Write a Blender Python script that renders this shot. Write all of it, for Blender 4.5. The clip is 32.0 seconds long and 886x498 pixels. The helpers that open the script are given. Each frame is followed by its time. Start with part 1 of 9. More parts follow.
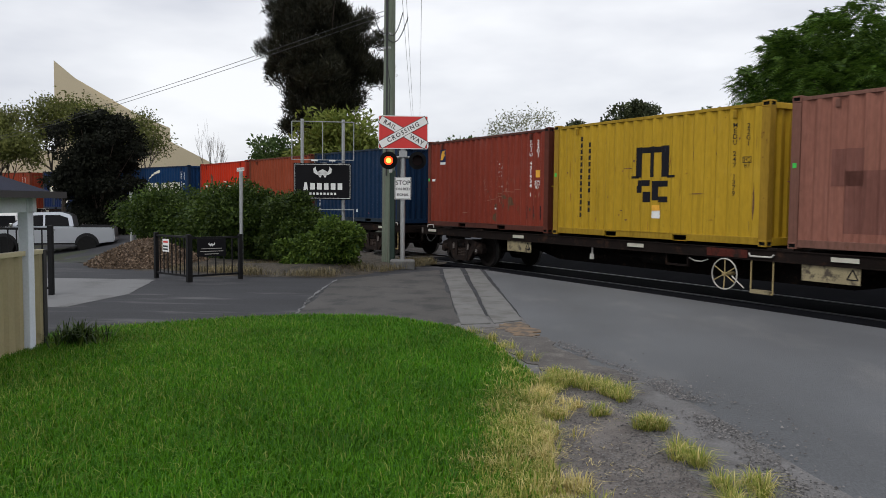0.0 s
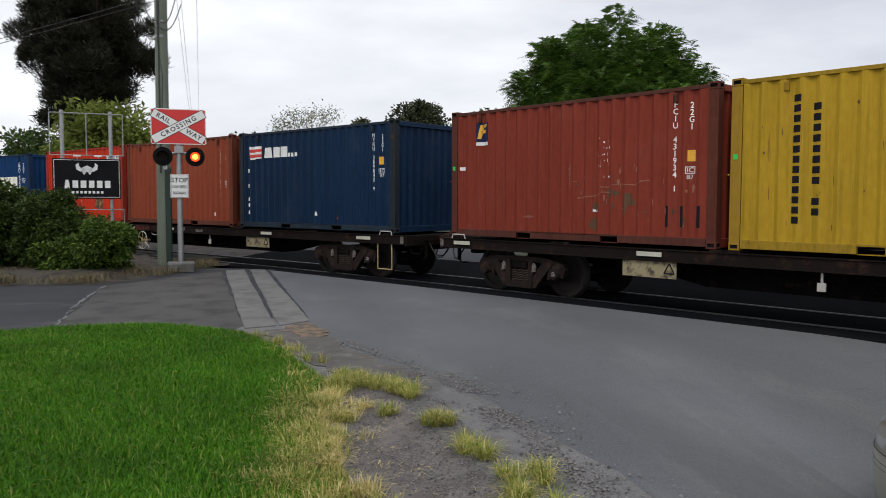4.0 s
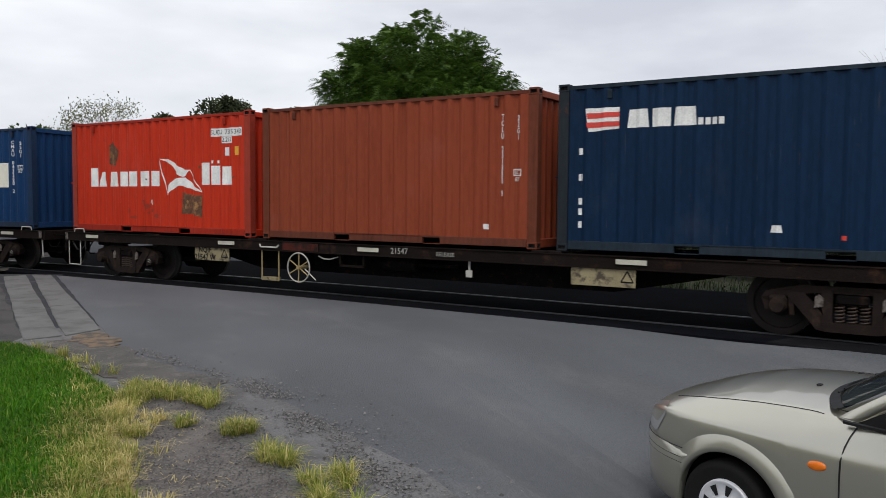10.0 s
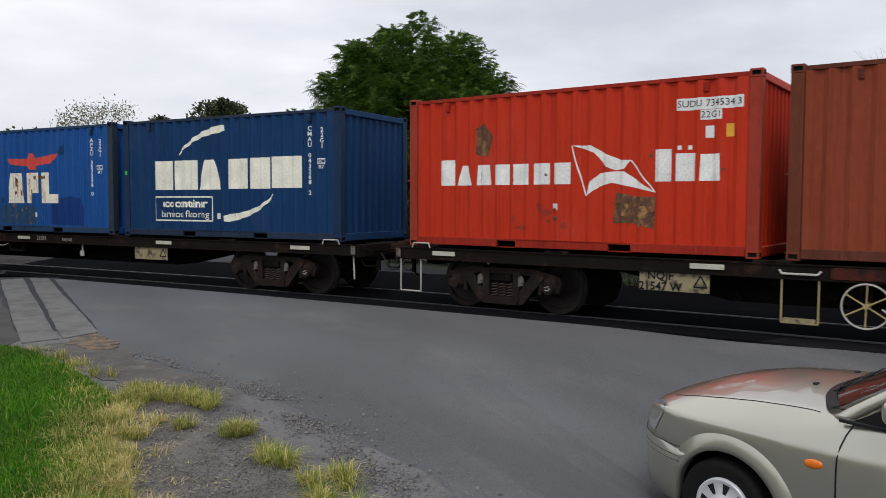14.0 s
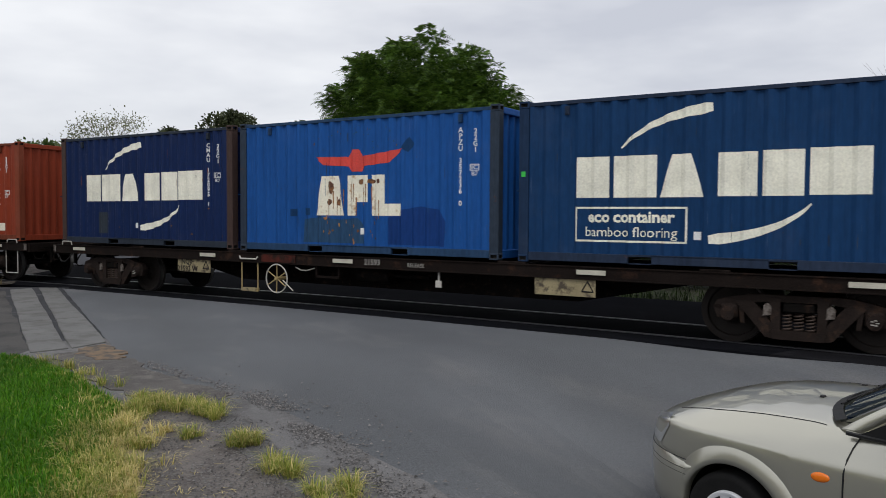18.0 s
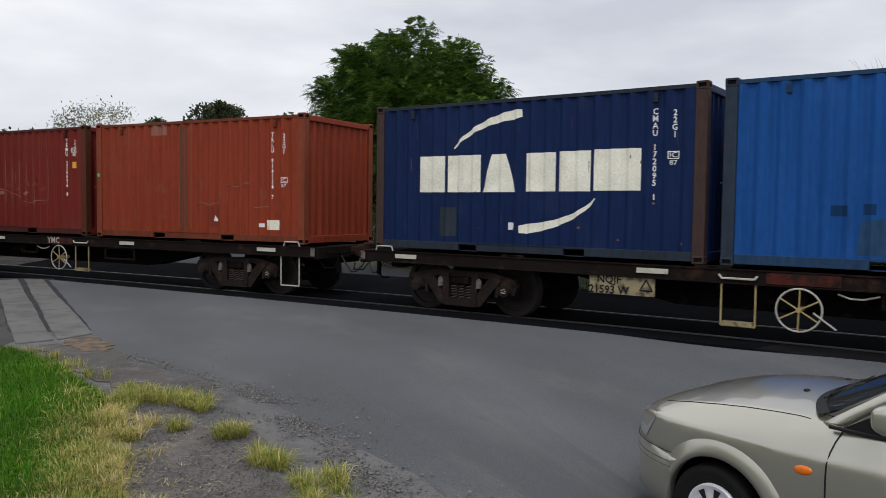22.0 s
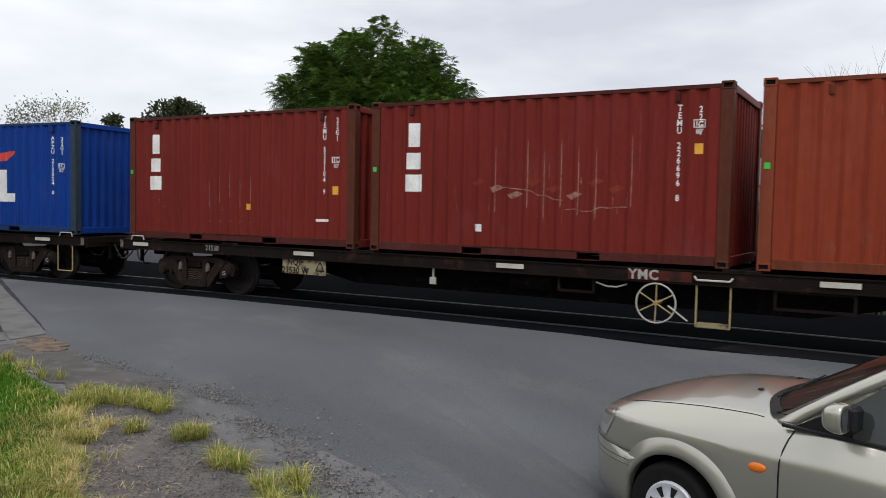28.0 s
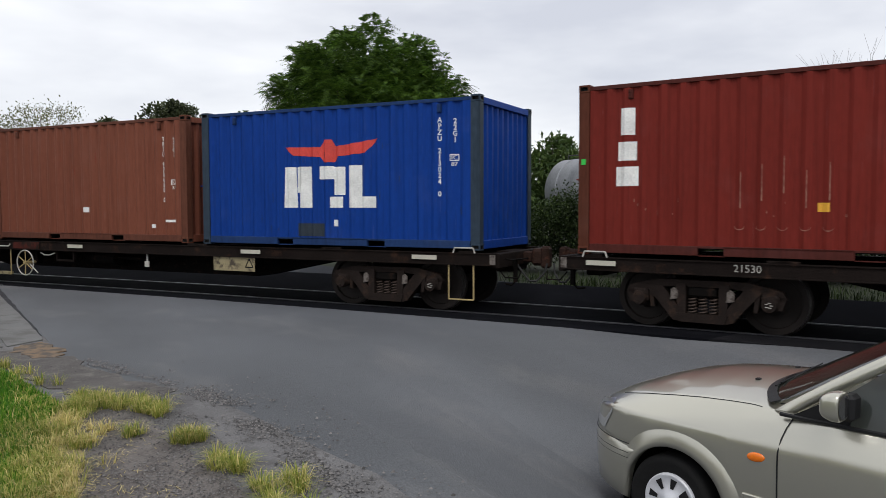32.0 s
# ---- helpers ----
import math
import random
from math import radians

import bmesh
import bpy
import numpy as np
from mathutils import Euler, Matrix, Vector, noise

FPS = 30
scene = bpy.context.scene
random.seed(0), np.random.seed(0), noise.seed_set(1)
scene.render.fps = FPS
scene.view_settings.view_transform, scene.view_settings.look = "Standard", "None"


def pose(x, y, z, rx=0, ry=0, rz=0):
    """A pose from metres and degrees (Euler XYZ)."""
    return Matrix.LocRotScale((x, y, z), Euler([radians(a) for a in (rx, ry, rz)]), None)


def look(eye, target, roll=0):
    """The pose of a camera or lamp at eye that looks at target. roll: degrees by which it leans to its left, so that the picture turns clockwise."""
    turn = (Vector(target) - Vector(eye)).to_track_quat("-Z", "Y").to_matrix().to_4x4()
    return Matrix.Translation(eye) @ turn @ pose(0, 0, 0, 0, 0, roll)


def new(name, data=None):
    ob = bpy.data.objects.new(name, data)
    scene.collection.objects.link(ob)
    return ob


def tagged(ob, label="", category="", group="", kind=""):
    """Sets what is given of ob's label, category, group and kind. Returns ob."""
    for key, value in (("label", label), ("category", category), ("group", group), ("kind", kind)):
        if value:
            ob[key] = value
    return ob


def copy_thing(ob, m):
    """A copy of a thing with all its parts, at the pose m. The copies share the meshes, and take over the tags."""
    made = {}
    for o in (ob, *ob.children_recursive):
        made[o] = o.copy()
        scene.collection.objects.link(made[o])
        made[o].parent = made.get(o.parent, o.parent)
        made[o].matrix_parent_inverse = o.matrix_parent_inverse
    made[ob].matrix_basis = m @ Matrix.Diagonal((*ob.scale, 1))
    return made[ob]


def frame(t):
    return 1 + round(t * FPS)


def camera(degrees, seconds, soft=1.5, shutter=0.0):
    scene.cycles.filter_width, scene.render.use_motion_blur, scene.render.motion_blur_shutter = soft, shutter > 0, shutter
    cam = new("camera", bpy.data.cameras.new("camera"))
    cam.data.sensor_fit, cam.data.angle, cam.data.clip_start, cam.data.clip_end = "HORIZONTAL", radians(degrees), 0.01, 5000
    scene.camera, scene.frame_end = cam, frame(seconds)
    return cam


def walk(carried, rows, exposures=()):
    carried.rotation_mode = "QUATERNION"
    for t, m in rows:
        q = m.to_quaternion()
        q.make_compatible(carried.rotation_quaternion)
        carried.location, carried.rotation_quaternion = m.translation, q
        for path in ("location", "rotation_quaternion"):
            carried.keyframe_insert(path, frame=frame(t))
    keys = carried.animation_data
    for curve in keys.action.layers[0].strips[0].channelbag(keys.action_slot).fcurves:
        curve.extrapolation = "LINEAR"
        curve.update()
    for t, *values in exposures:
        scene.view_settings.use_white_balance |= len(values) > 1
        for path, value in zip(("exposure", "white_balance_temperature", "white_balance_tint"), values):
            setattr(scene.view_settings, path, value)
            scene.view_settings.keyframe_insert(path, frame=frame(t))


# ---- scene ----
cam = camera(58.8, 32.0, soft=0.7, shutter=0.25)
PATH = [
    (0, (-0.090, -0.145, 1.650), (-0.560, 9.826, 1.051), 0.53),
    (0.5, (-0.114, -0.047, 1.673), (-0.650, 9.916, 0.995), 0.63),
    (1, (-0.127, -0.033, 1.667), (-0.678, 9.930, 1.005), 0.33),
    (1.5, (-0.125, -0.029, 1.658), (-0.532, 9.941, 1.002), 0.68),
    (2, (-0.111, -0.024, 1.660), (-0.233, 9.958, 1.079), 0.69),
    (2.5, (-0.100, -0.011, 1.648), (0.213, 9.965, 1.026), 0.82),
    (3, (-0.096, 0.005, 1.651), (0.829, 9.941, 1.013), 0.61),
    (3.5, (-0.064, 0.028, 1.647), (1.576, 9.871, 0.993), 0.53),
    (4, (-0.040, 0.033, 1.642), (2.142, 9.773, 1.033), 0.13),
    (4.5, (-0.032, 0.048, 1.650), (2.856, 9.603, 1.042), 0.24),
    (6.5, (0.010, 0.043, 1.636), (4.083, 9.159, 1.074), -0.10),
    (7, (0.025, 0.043, 1.640), (4.248, 9.087, 1.026), 0.00),
    (7.5, (0.029, 0.046, 1.645), (4.260, 9.086, 1.026), 0.13),
    (8, (0.022, 0.041, 1.643), (4.355, 9.032, 1.020), 0.89),
    (8.5, (0.021, 0.043, 1.647), (4.398, 9.011, 1.001), 0.84),
    (9, (-0.007, -0.022, 1.634), (4.403, 8.935, 1.054), 0.68),
    (9.5, (0.032, 0.034, 1.638), (4.426, 8.997, 1.035), 0.48),
    (10, (0.039, 0.037, 1.645), (4.445, 8.995, 1.055), 0.44),
    (10.5, (0.030, 0.031, 1.643), (4.391, 9.012, 1.077), 0.49),
    (11, (0.026, 0.031, 1.640), (4.322, 9.042, 1.051), 0.37),
    (11.5, (0.025, 0.032, 1.647), (4.352, 9.026, 1.020), 0.43),
    (12, (0.024, 0.030, 1.642), (4.449, 8.979, 1.056), 0.36),
    (12.5, (0.029, 0.029, 1.637), (4.481, 8.964, 1.046), 0.31),
    (13, (0.023, 0.023, 1.637), (4.487, 8.953, 1.066), 0.39),
    (13.5, (0.022, 0.020, 1.643), (4.509, 8.937, 1.048), 0.24),
    (14, (0.027, 0.021, 1.646), (4.466, 8.963, 1.071), 0.18),
    (14.5, (0.023, 0.017, 1.637), (4.521, 8.933, 1.108), 0.28),
    (16.5, (0.007, 0.007, 1.644), (4.410, 8.971, 1.140), 0.75),
    (17, (0.018, 0.003, 1.642), (4.381, 8.988, 1.148), 0.60),
    (17.5, (0.023, 0.005, 1.658), (4.365, 9.000, 1.173), 0.32),
    (18, (0.021, -0.003, 1.646), (4.379, 8.987, 1.217), 0.35),
    (18.5, (0.017, 0.000, 1.645), (4.336, 9.009, 1.223), 0.63),
    (19, (0.012, -0.002, 1.644), (4.363, 8.990, 1.169), 0.72),
    (19.5, (0.015, 0.001, 1.644), (4.353, 8.999, 1.192), 0.70),
    (20, (0.018, -0.003, 1.641), (4.402, 8.974, 1.190), 0.57),
    (20.5, (0.005, -0.006, 1.641), (4.401, 8.964, 1.168), 0.70),
    (21, (0.015, -0.004, 1.646), (4.429, 8.957, 1.169), 0.51),
    (21.5, (0.019, -0.000, 1.649), (4.461, 8.947, 1.179), 0.39),
    (22, (0.021, -0.009, 1.645), (4.508, 8.913, 1.132), 0.72),
    (22.5, (0.019, -0.010, 1.650), (4.462, 8.937, 1.185), 0.78),
    (23, (0.014, -0.013, 1.652), (4.433, 8.948, 1.247), 0.33),
    (23.5, (0.016, -0.015, 1.651), (4.537, 8.895, 1.215), 0.42),
    (24, (0.010, -0.022, 1.656), (4.678, 8.811, 1.230), 0.62),
    (24.5, (0.022, -0.024, 1.650), (4.771, 8.764, 1.180), 0.89),
    (25, (0.017, -0.025, 1.661), (4.854, 8.709, 1.100), 0.78),
    (25.5, (0.018, -0.034, 1.655), (4.933, 8.664, 1.204), 0.30),
    (27.5, (-0.002, -0.029, 1.654), (4.948, 8.651, 1.248), 1.03),
    (28, (0.015, -0.017, 1.647), (4.923, 8.681, 1.144), 1.17),
    (28.5, (0.008, -0.020, 1.649), (4.947, 8.658, 1.111), 1.05),
    (29, (0.014, -0.025, 1.643), (4.980, 8.638, 1.107), 0.88),
    (29.5, (0.021, -0.023, 1.649), (5.061, 8.595, 1.083), 0.67),
    (30, (0.035, -0.020, 1.647), (5.026, 8.630, 1.122), 0.38),
    (30.5, (0.031, -0.020, 1.644), (4.946, 8.670, 1.079), 0.19),
    (31, (0.033, -0.013, 1.649), (4.907, 8.699, 1.060), 0.27),
    (31.5, (0.031, -0.018, 1.648), (4.962, 8.663, 1.062), 0.08),
    (32, (0.032, -0.018, 1.651), (4.973, 8.659, 1.102), -0.12),
]
walk(cam, [(t, look(eye, target, roll)) for t, eye, target, roll in PATH],
     exposures=[(0.0, -0.02), (4.5, 0.03), (7.0, -0.03), (14.5, -0.04), (17.0, -0.13), (25.0, -0.09), (27.5, 0.03), (32.0, 0.04)])

# ---- overcast sky and a weak, wide sun ----
SUN_EL, SUN_AZ = 54.0, 212.0     # degrees; azimuth clockwise from +y


def make_world():
    w = bpy.data.worlds.new("overcast_sky")
    scene.world = w
    w.use_nodes = True
    nt = w.node_tree
    n, l = nt.nodes, nt.links
    n.clear()
    out, bg = n.new("ShaderNodeOutputWorld"), n.new("ShaderNodeBackground")
    sky = n.new("ShaderNodeTexSky")
    sky.sky_type, sky.sun_disc = "NISHITA", False
    sky.sun_elevation, sky.sun_rotation = radians(SUN_EL), radians(SUN_AZ)
    tc, mp = n.new("ShaderNodeTexCoord"), n.new("ShaderNodeMapping")
    mp.inputs["Scale"].default_value = (1.0, 1.0, 3.2)
    l.new(tc.outputs["Generated"], mp.inputs["Vector"])
    cloud = n.new("ShaderNodeTexNoise")
    cloud.inputs["Scale"].default_value, cloud.inputs["Detail"].default_value, cloud.inputs["Roughness"].default_value = 2.1, 5.0, 0.5
    l.new(mp.outputs[0], cloud.inputs["Vector"])
    ramp = n.new("ShaderNodeValToRGB")
    e = ramp.color_ramp.elements
    e[0].position, e[0].color = 0.33, (6.9, 7.1, 7.85, 1)
    e[1].position, e[1].color = 0.60, (10.7, 10.8, 11.1, 1)
    l.new(cloud.outputs["Fac"], ramp.inputs[0])
    # an overcast sky is brightest overhead
    xyz, lift, over = n.new("ShaderNodeSeparateXYZ"), n.new("ShaderNodeMapRange"), n.new("ShaderNodeMix")
    l.new(tc.outputs["Generated"], xyz.inputs[0])
    l.new(xyz.outputs["Z"], lift.inputs["Value"])
    lift.inputs["From Min"].default_value, lift.inputs["From Max"].default_value = 0.2, 1.0
    lift.inputs["To Min"].default_value, lift.inputs["To Max"].default_value = 1.0, 1.18
    over.data_type, over.blend_type = "RGBA", "MULTIPLY"
    over.inputs["Factor"].default_value = 1
    l.new(ramp.outputs[0], over.inputs["A"])
    l.new(lift.outputs[0], over.inputs["B"])
    mix = n.new("ShaderNodeMix")
    mix.data_type = "RGBA"
    mix.inputs["Factor"].default_value = 0.88
    l.new(sky.outputs[0], mix.inputs["A"])
    l.new(over.outputs["Result"], mix.inputs["B"])
    l.new(mix.outputs["Result"], bg.inputs["Color"])
    bg.inputs["Strength"].default_value = 0.1
    l.new(bg.outputs[0], out.inputs[0])


make_world()
sun = new("sun", bpy.data.lights.new("sun", "SUN"))
sun.data.energy, sun.data.angle, sun.data.color = 1.15, radians(22), (1.0, 0.97, 0.93)
az = radians(SUN_AZ)
sun.matrix_world = look((math.sin(az) * 30, math.cos(az) * 30, 30 * math.tan(radians(SUN_EL))), (0, 0, 0))
scene.view_settings.exposure = 0.0


# ---- materials ----
def mat(name, color, rough=0.7, metal=0.0, var=0.25, scale=3.0, fine=60.0, bump=0.15, second=None, amount=0.35, island=0.0,
        objvar=0.0, spec=0.5, stretch=(1, 1, 1), bump_scale=None, dist=0.01):
    """A two-scale procedural surface: broad tone, fine grain, patches of a second colour, relief."""
    m = bpy.data.materials.new(name)
    m.use_nodes = True
    n, l = m.node_tree.nodes, m.node_tree.links
    b = n["Principled BSDF"]
    b.inputs["Roughness"].default_value, b.inputs["Metallic"].default_value = rough, metal
    b.inputs["Specular IOR Level"].default_value = spec
    tc, mp = n.new("ShaderNodeTexCoord"), n.new("ShaderNodeMapping")
    mp.inputs["Scale"].default_value = stretch
    l.new(tc.outputs["Object"], mp.inputs[0])
    big, small = n.new("ShaderNodeTexNoise"), n.new("ShaderNodeTexNoise")
    big.inputs["Scale"].default_value, big.inputs["Detail"].default_value = scale, 6
    small.inputs["Scale"].default_value, small.inputs["Detail"].default_value = fine, 3
    for t in (big, small):
        l.new(mp.outputs[0], t.inputs["Vector"])
    add = n.new("ShaderNodeMath")
    add.operation = "ADD"
    l.new(big.outputs["Fac"], add.inputs[0])
    l.new(small.outputs["Fac"], add.inputs[1])
    val = n.new("ShaderNodeMapRange")
    val.inputs["From Min"].default_value, val.inputs["From Max"].default_value = 0.6, 1.4
    val.inputs["To Min"].default_value, val.inputs["To Max"].default_value = 1 - var, 1 + var
    l.new(add.outputs[0], val.inputs["Value"])
    col = n.new("ShaderNodeMix")
    col.data_type = "RGBA"
    col.inputs["A"].default_value, col.inputs["B"].default_value = (*color, 1), (*(second or color), 1)
    if second:
        r = n.new("ShaderNodeMapRange")
        edge = 0.5 + (0.5 - amount) * 0.5
        r.inputs["From Min"].default_value, r.inputs["From Max"].default_value = edge - 0.06, edge + 0.08
        blot = n.new("ShaderNodeTexNoise")
        blot.inputs["Scale"].default_value, blot.inputs["Detail"].default_value, blot.inputs["Roughness"].default_value = scale * 1.7, 8, 0.62
        l.new(mp.outputs[0], blot.inputs["Vector"])
        l.new(blot.outputs["Fac"], r.inputs["Value"])
        l.new(r.outputs[0], col.inputs["Factor"])
    else:
        col.inputs["Factor"].default_value = 0
    mul = n.new("ShaderNodeMix")
    mul.data_type, mul.blend_type = "RGBA", "MULTIPLY"
    mul.inputs["Factor"].default_value = 1
    l.new(col.outputs["Result"], mul.inputs["A"])
    l.new(val.outputs[0], mul.inputs["B"])
    last = mul.outputs["Result"]
    for amount_, source in ((island, "island"), (objvar, "object")):
        if amount_:
            if source == "island":
                g = n.new("ShaderNodeNewGeometry").outputs["Random Per Island"]
            else:
                g = n.new("ShaderNodeObjectInfo").outputs["Random"]
            mr = n.new("ShaderNodeMapRange")
            mr.inputs["To Min"].default_value, mr.inputs["To Max"].default_value = 1 - amount_, 1 + amount_
            l.new(g, mr.inputs["Value"])
            m2 = n.new("ShaderNodeMix")
            m2.data_type, m2.blend_type = "RGBA", "MULTIPLY"
            m2.inputs["Factor"].default_value = 1
            l.new(last, m2.inputs["A"])
            l.new(mr.outputs[0], m2.inputs["B"])
            last = m2.outputs["Result"]
    l.new(last, b.inputs["Base Color"])
    if bump:
        bp = n.new("ShaderNodeBump")
        bp.inputs["Strength"].default_value, bp.inputs["Distance"].default_value = bump, dist
        src = small
        if bump_scale:
            src = n.new("ShaderNodeTexNoise")
            src.inputs["Scale"].default_value, src.inputs["Detail"].default_value = bump_scale, 4
            l.new(mp.outputs[0], src.inputs["Vector"])
        l.new(src.outputs["Fac"], bp.inputs["Height"])
        l.new(bp.outputs[0], b.inputs["Normal"])
    return m


def paint(name, color, rust=0.3, fade=0.2, rough=0.5):
    """Weathered container paint: chalky fading, vertical streaks and rust that has broken through."""
    m = mat(name, color, rough + 0.1, 0, fade, 0.9, 18, 0.12, stretch=(1, 1, 0.35), dist=0.004, spec=0.08)
    n, l = m.node_tree.nodes, m.node_tree.links
    b = n["Principled BSDF"]
    base = b.inputs["Base Color"].links[0].from_socket
    tc, info, comb = n.new("ShaderNodeTexCoord"), n.new("ShaderNodeObjectInfo"), n.new("ShaderNodeVectorMath")
    comb.operation = "ADD"
    l.new(tc.outputs["Object"], comb.inputs[0])
    sc = n.new("ShaderNodeMath")
    sc.operation = "MULTIPLY"
    sc.inputs[1].default_value = 40
    l.new(info.outputs["Random"], sc.inputs[0])
    l.new(sc.outputs[0], comb.inputs[1])

    def noise_(scale, detail, rough_, st):
        mp, t = n.new("ShaderNodeMapping"), n.new("ShaderNodeTexNoise")
        mp.inputs["Scale"].default_value = st
        l.new(comb.outputs[0], mp.inputs[0])
        l.new(mp.outputs[0], t.inputs["Vector"])
        t.inputs["Scale"].default_value, t.inputs["Detail"].default_value, t.inputs["Roughness"].default_value = scale, detail, rough_
        return t.outputs["Fac"]

    def over(fac, lo, hi, color_, top=1.0):
        nonlocal base
        mr, mx = n.new("ShaderNodeMapRange"), n.new("ShaderNodeMix")
        mr.inputs["From Min"].default_value, mr.inputs["From Max"].default_value, mr.inputs["To Max"].default_value = lo, hi, top
        l.new(fac, mr.inputs["Value"])
        mx.data_type = "RGBA"
        l.new(mr.outputs[0], mx.inputs["Factor"])
        l.new(base, mx.inputs["A"])
        mx.inputs["B"].default_value = (*color_, 1)
        base = mx.outputs["Result"]
        return mr.outputs[0]

    pale = tuple(min(0.75, c * 1.05 + 0.055) for c in color)
    dark = tuple(c * 0.45 for c in color)
    over(noise_(2.6, 5, 0.6, (6, 6, 0.22)), 0.5, 0.76, dark, 0.5)      # dirty run-down streaks
    over(noise_(5.0, 4, 0.6, (5, 5, 0.25)), 0.66, 0.74, pale, 0.38)      # scraped, chalky lines
    over(noise_(1.1, 6, 0.6, (1, 1, 1)), 0.56, 0.8, pale, 0.25)
    over(noise_(9.0, 6, 0.7, (1, 1, 0.6)), 0.66, 0.74, (0.09, 0.04, 0.02), 0.5 * min(1.0, rust * 2))
    over(noise_(26.0, 4, 0.6, (1, 1, 0.45)), 0.715, 0.75, (0.07, 0.035, 0.022), 0.75 * min(1.0, rust * 1.6))      # small chips
    over(noise_(14.0, 3, 0.55, (2.5, 2.5, 0.10)), 0.705, 0.74, pale, 0.55)      # fine scratches
    f = over(noise_(3.2, 9, 0.68, (1, 1, 0.8)), 0.74 - 0.11 * rust, 0.80 - 0.1 * rust, (0.11, 0.042, 0.018), 0.92)
    l.new(base, b.inputs["Base Color"])
    mr = n.new("ShaderNodeMapRange")
    mr.inputs["To Min"].default_value, mr.inputs["To Max"].default_value = rough, 0.9
    l.new(f, mr.inputs["Value"])
    l.new(mr.outputs[0], b.inputs["Roughness"])
    return m


def glow(name, color, strength):
    m = bpy.data.materials.new(name)
    m.use_nodes = True
    b = m.node_tree.nodes["Principled BSDF"]
    b.inputs["Base Color"].default_value = b.inputs["Emission Color"].default_value = (*color, 1)
    b.inputs["Emission Strength"].default_value = strength
    return m


def glass(name, color, rough=0.02, trans=1.0):
    m = bpy.data.materials.new(name)
    m.use_nodes = True
    b = m.node_tree.nodes["Principled BSDF"]
    b.inputs["Base Color"].default_value = (*color, 1)
    b.inputs["Roughness"].default_value, b.inputs["Transmission Weight"].default_value, b.inputs["IOR"].default_value = rough, trans, 1.45
    return m


# ---- mesh helpers ----
def mesh_of(bm, name, smooth=False):
    bmesh.ops.recalc_face_normals(bm, faces=bm.faces)
    me = bpy.data.meshes.new(name)
    bm.to_mesh(me)
    bm.free()
    if smooth:
        me.shade_smooth()
    return me


def part(name, bm, material, parent, label="", smooth=False, at=None):
    me = bm if isinstance(bm, bpy.types.Mesh) else mesh_of(bm, name, smooth)
    if material and not me.materials:
        me.materials.append(material)
    ob = new(name, me)
    ob.parent = parent
    if at is not None:
        ob.matrix_basis = at
    if label:
        tagged(ob, label)
    return ob


def thing(name, label, category, m=None, group="", kind="", bm=None, material=None, smooth=False):
    """A top-level thing: an Empty that carries parts, or one mesh."""
    if bm is None:
        ob = new(name)
        ob.empty_display_size = 0.2
    else:
        me = bm if isinstance(bm, bpy.types.Mesh) else mesh_of(bm, name, smooth)
        if material and not me.materials:
            me.materials.append(material)
        ob = new(name, me)
    if m is not None:
        ob.matrix_basis = m
    return tagged(ob, label, category, group, kind)


def box(bm, x0, x1, y0, y1, z0, z1, bevel=0.0):
    r = bmesh.ops.create_cube(bm, size=1, matrix=Matrix.LocRotScale(((x0 + x1) / 2, (y0 + y1) / 2, (z0 + z1) / 2), None, (abs(x1 - x0), abs(y1 - y0), abs(z1 - z0))))
    if bevel:
        edges = {e for v in r["verts"] for e in v.link_edges}
        bmesh.ops.bevel(bm, geom=list(edges), offset=bevel, segments=1, affect="EDGES")
    return bm


def tube(bm, a, b, r0, r1=None, n=8, caps=True):
    a, b = Vector(a), Vector(b)
    d = b - a
    rot = d.to_track_quat("Z", "Y").to_matrix().to_4x4()
    bmesh.ops.create_cone(bm, cap_ends=caps, segments=n, radius1=r0, radius2=r0 if r1 is None else r1, depth=d.length,
                          matrix=Matrix.Translation((a + b) / 2) @ rot)
    return bm


def pipe(bm, pts, r, n=8):
    for a, b in zip(pts, pts[1:]):
        tube(bm, a, b, r, r, n)
    return bm


def prism(bm, outline, axis, lo, hi):
    """Extrudes a closed outline of pairs along an axis ('x', 'y' or 'z')."""
    def p(u, w, h):
        return {"x": (h, u, w), "y": (u, h, w), "z": (u, w, h)}[axis]
    va = [bm.verts.new(p(u, w, lo)) for u, w in outline]
    vb = [bm.verts.new(p(u, w, hi)) for u, w in outline]
    bm.faces.new(va)
    bm.faces.new(vb[::-1])
    for i in range(len(outline)):
        j = (i + 1) % len(outline)
        bm.faces.new((va[i], va[j], vb[j], vb[i]))
    return bm


def revolve(bm, profile, n=24, m=Matrix.Identity(4)):
    """A closed ring profile (radius, height along y) turned round the y axis."""
    rings = []
    for r, h in profile:
        rings.append([bm.verts.new(m @ Vector((r * math.cos(2 * math.pi * i / n), h, r * math.sin(2 * math.pi * i / n)))) for i in range(n)])
    for a, b in zip(rings, rings[1:]):
        for i in range(n):
            j = (i + 1) % n
            bm.faces.new((a[i], a[j], b[j], b[i]))
    for ring in (rings[0], rings[-1]):
        if profile[0][0] > 1e-4:
            bm.faces.new(ring)
    return bm


def flat_poly(bm, pts, z=0.0):
    f = bm.faces.new([bm.verts.new((x, y, z)) for x, y in pts])
    return f


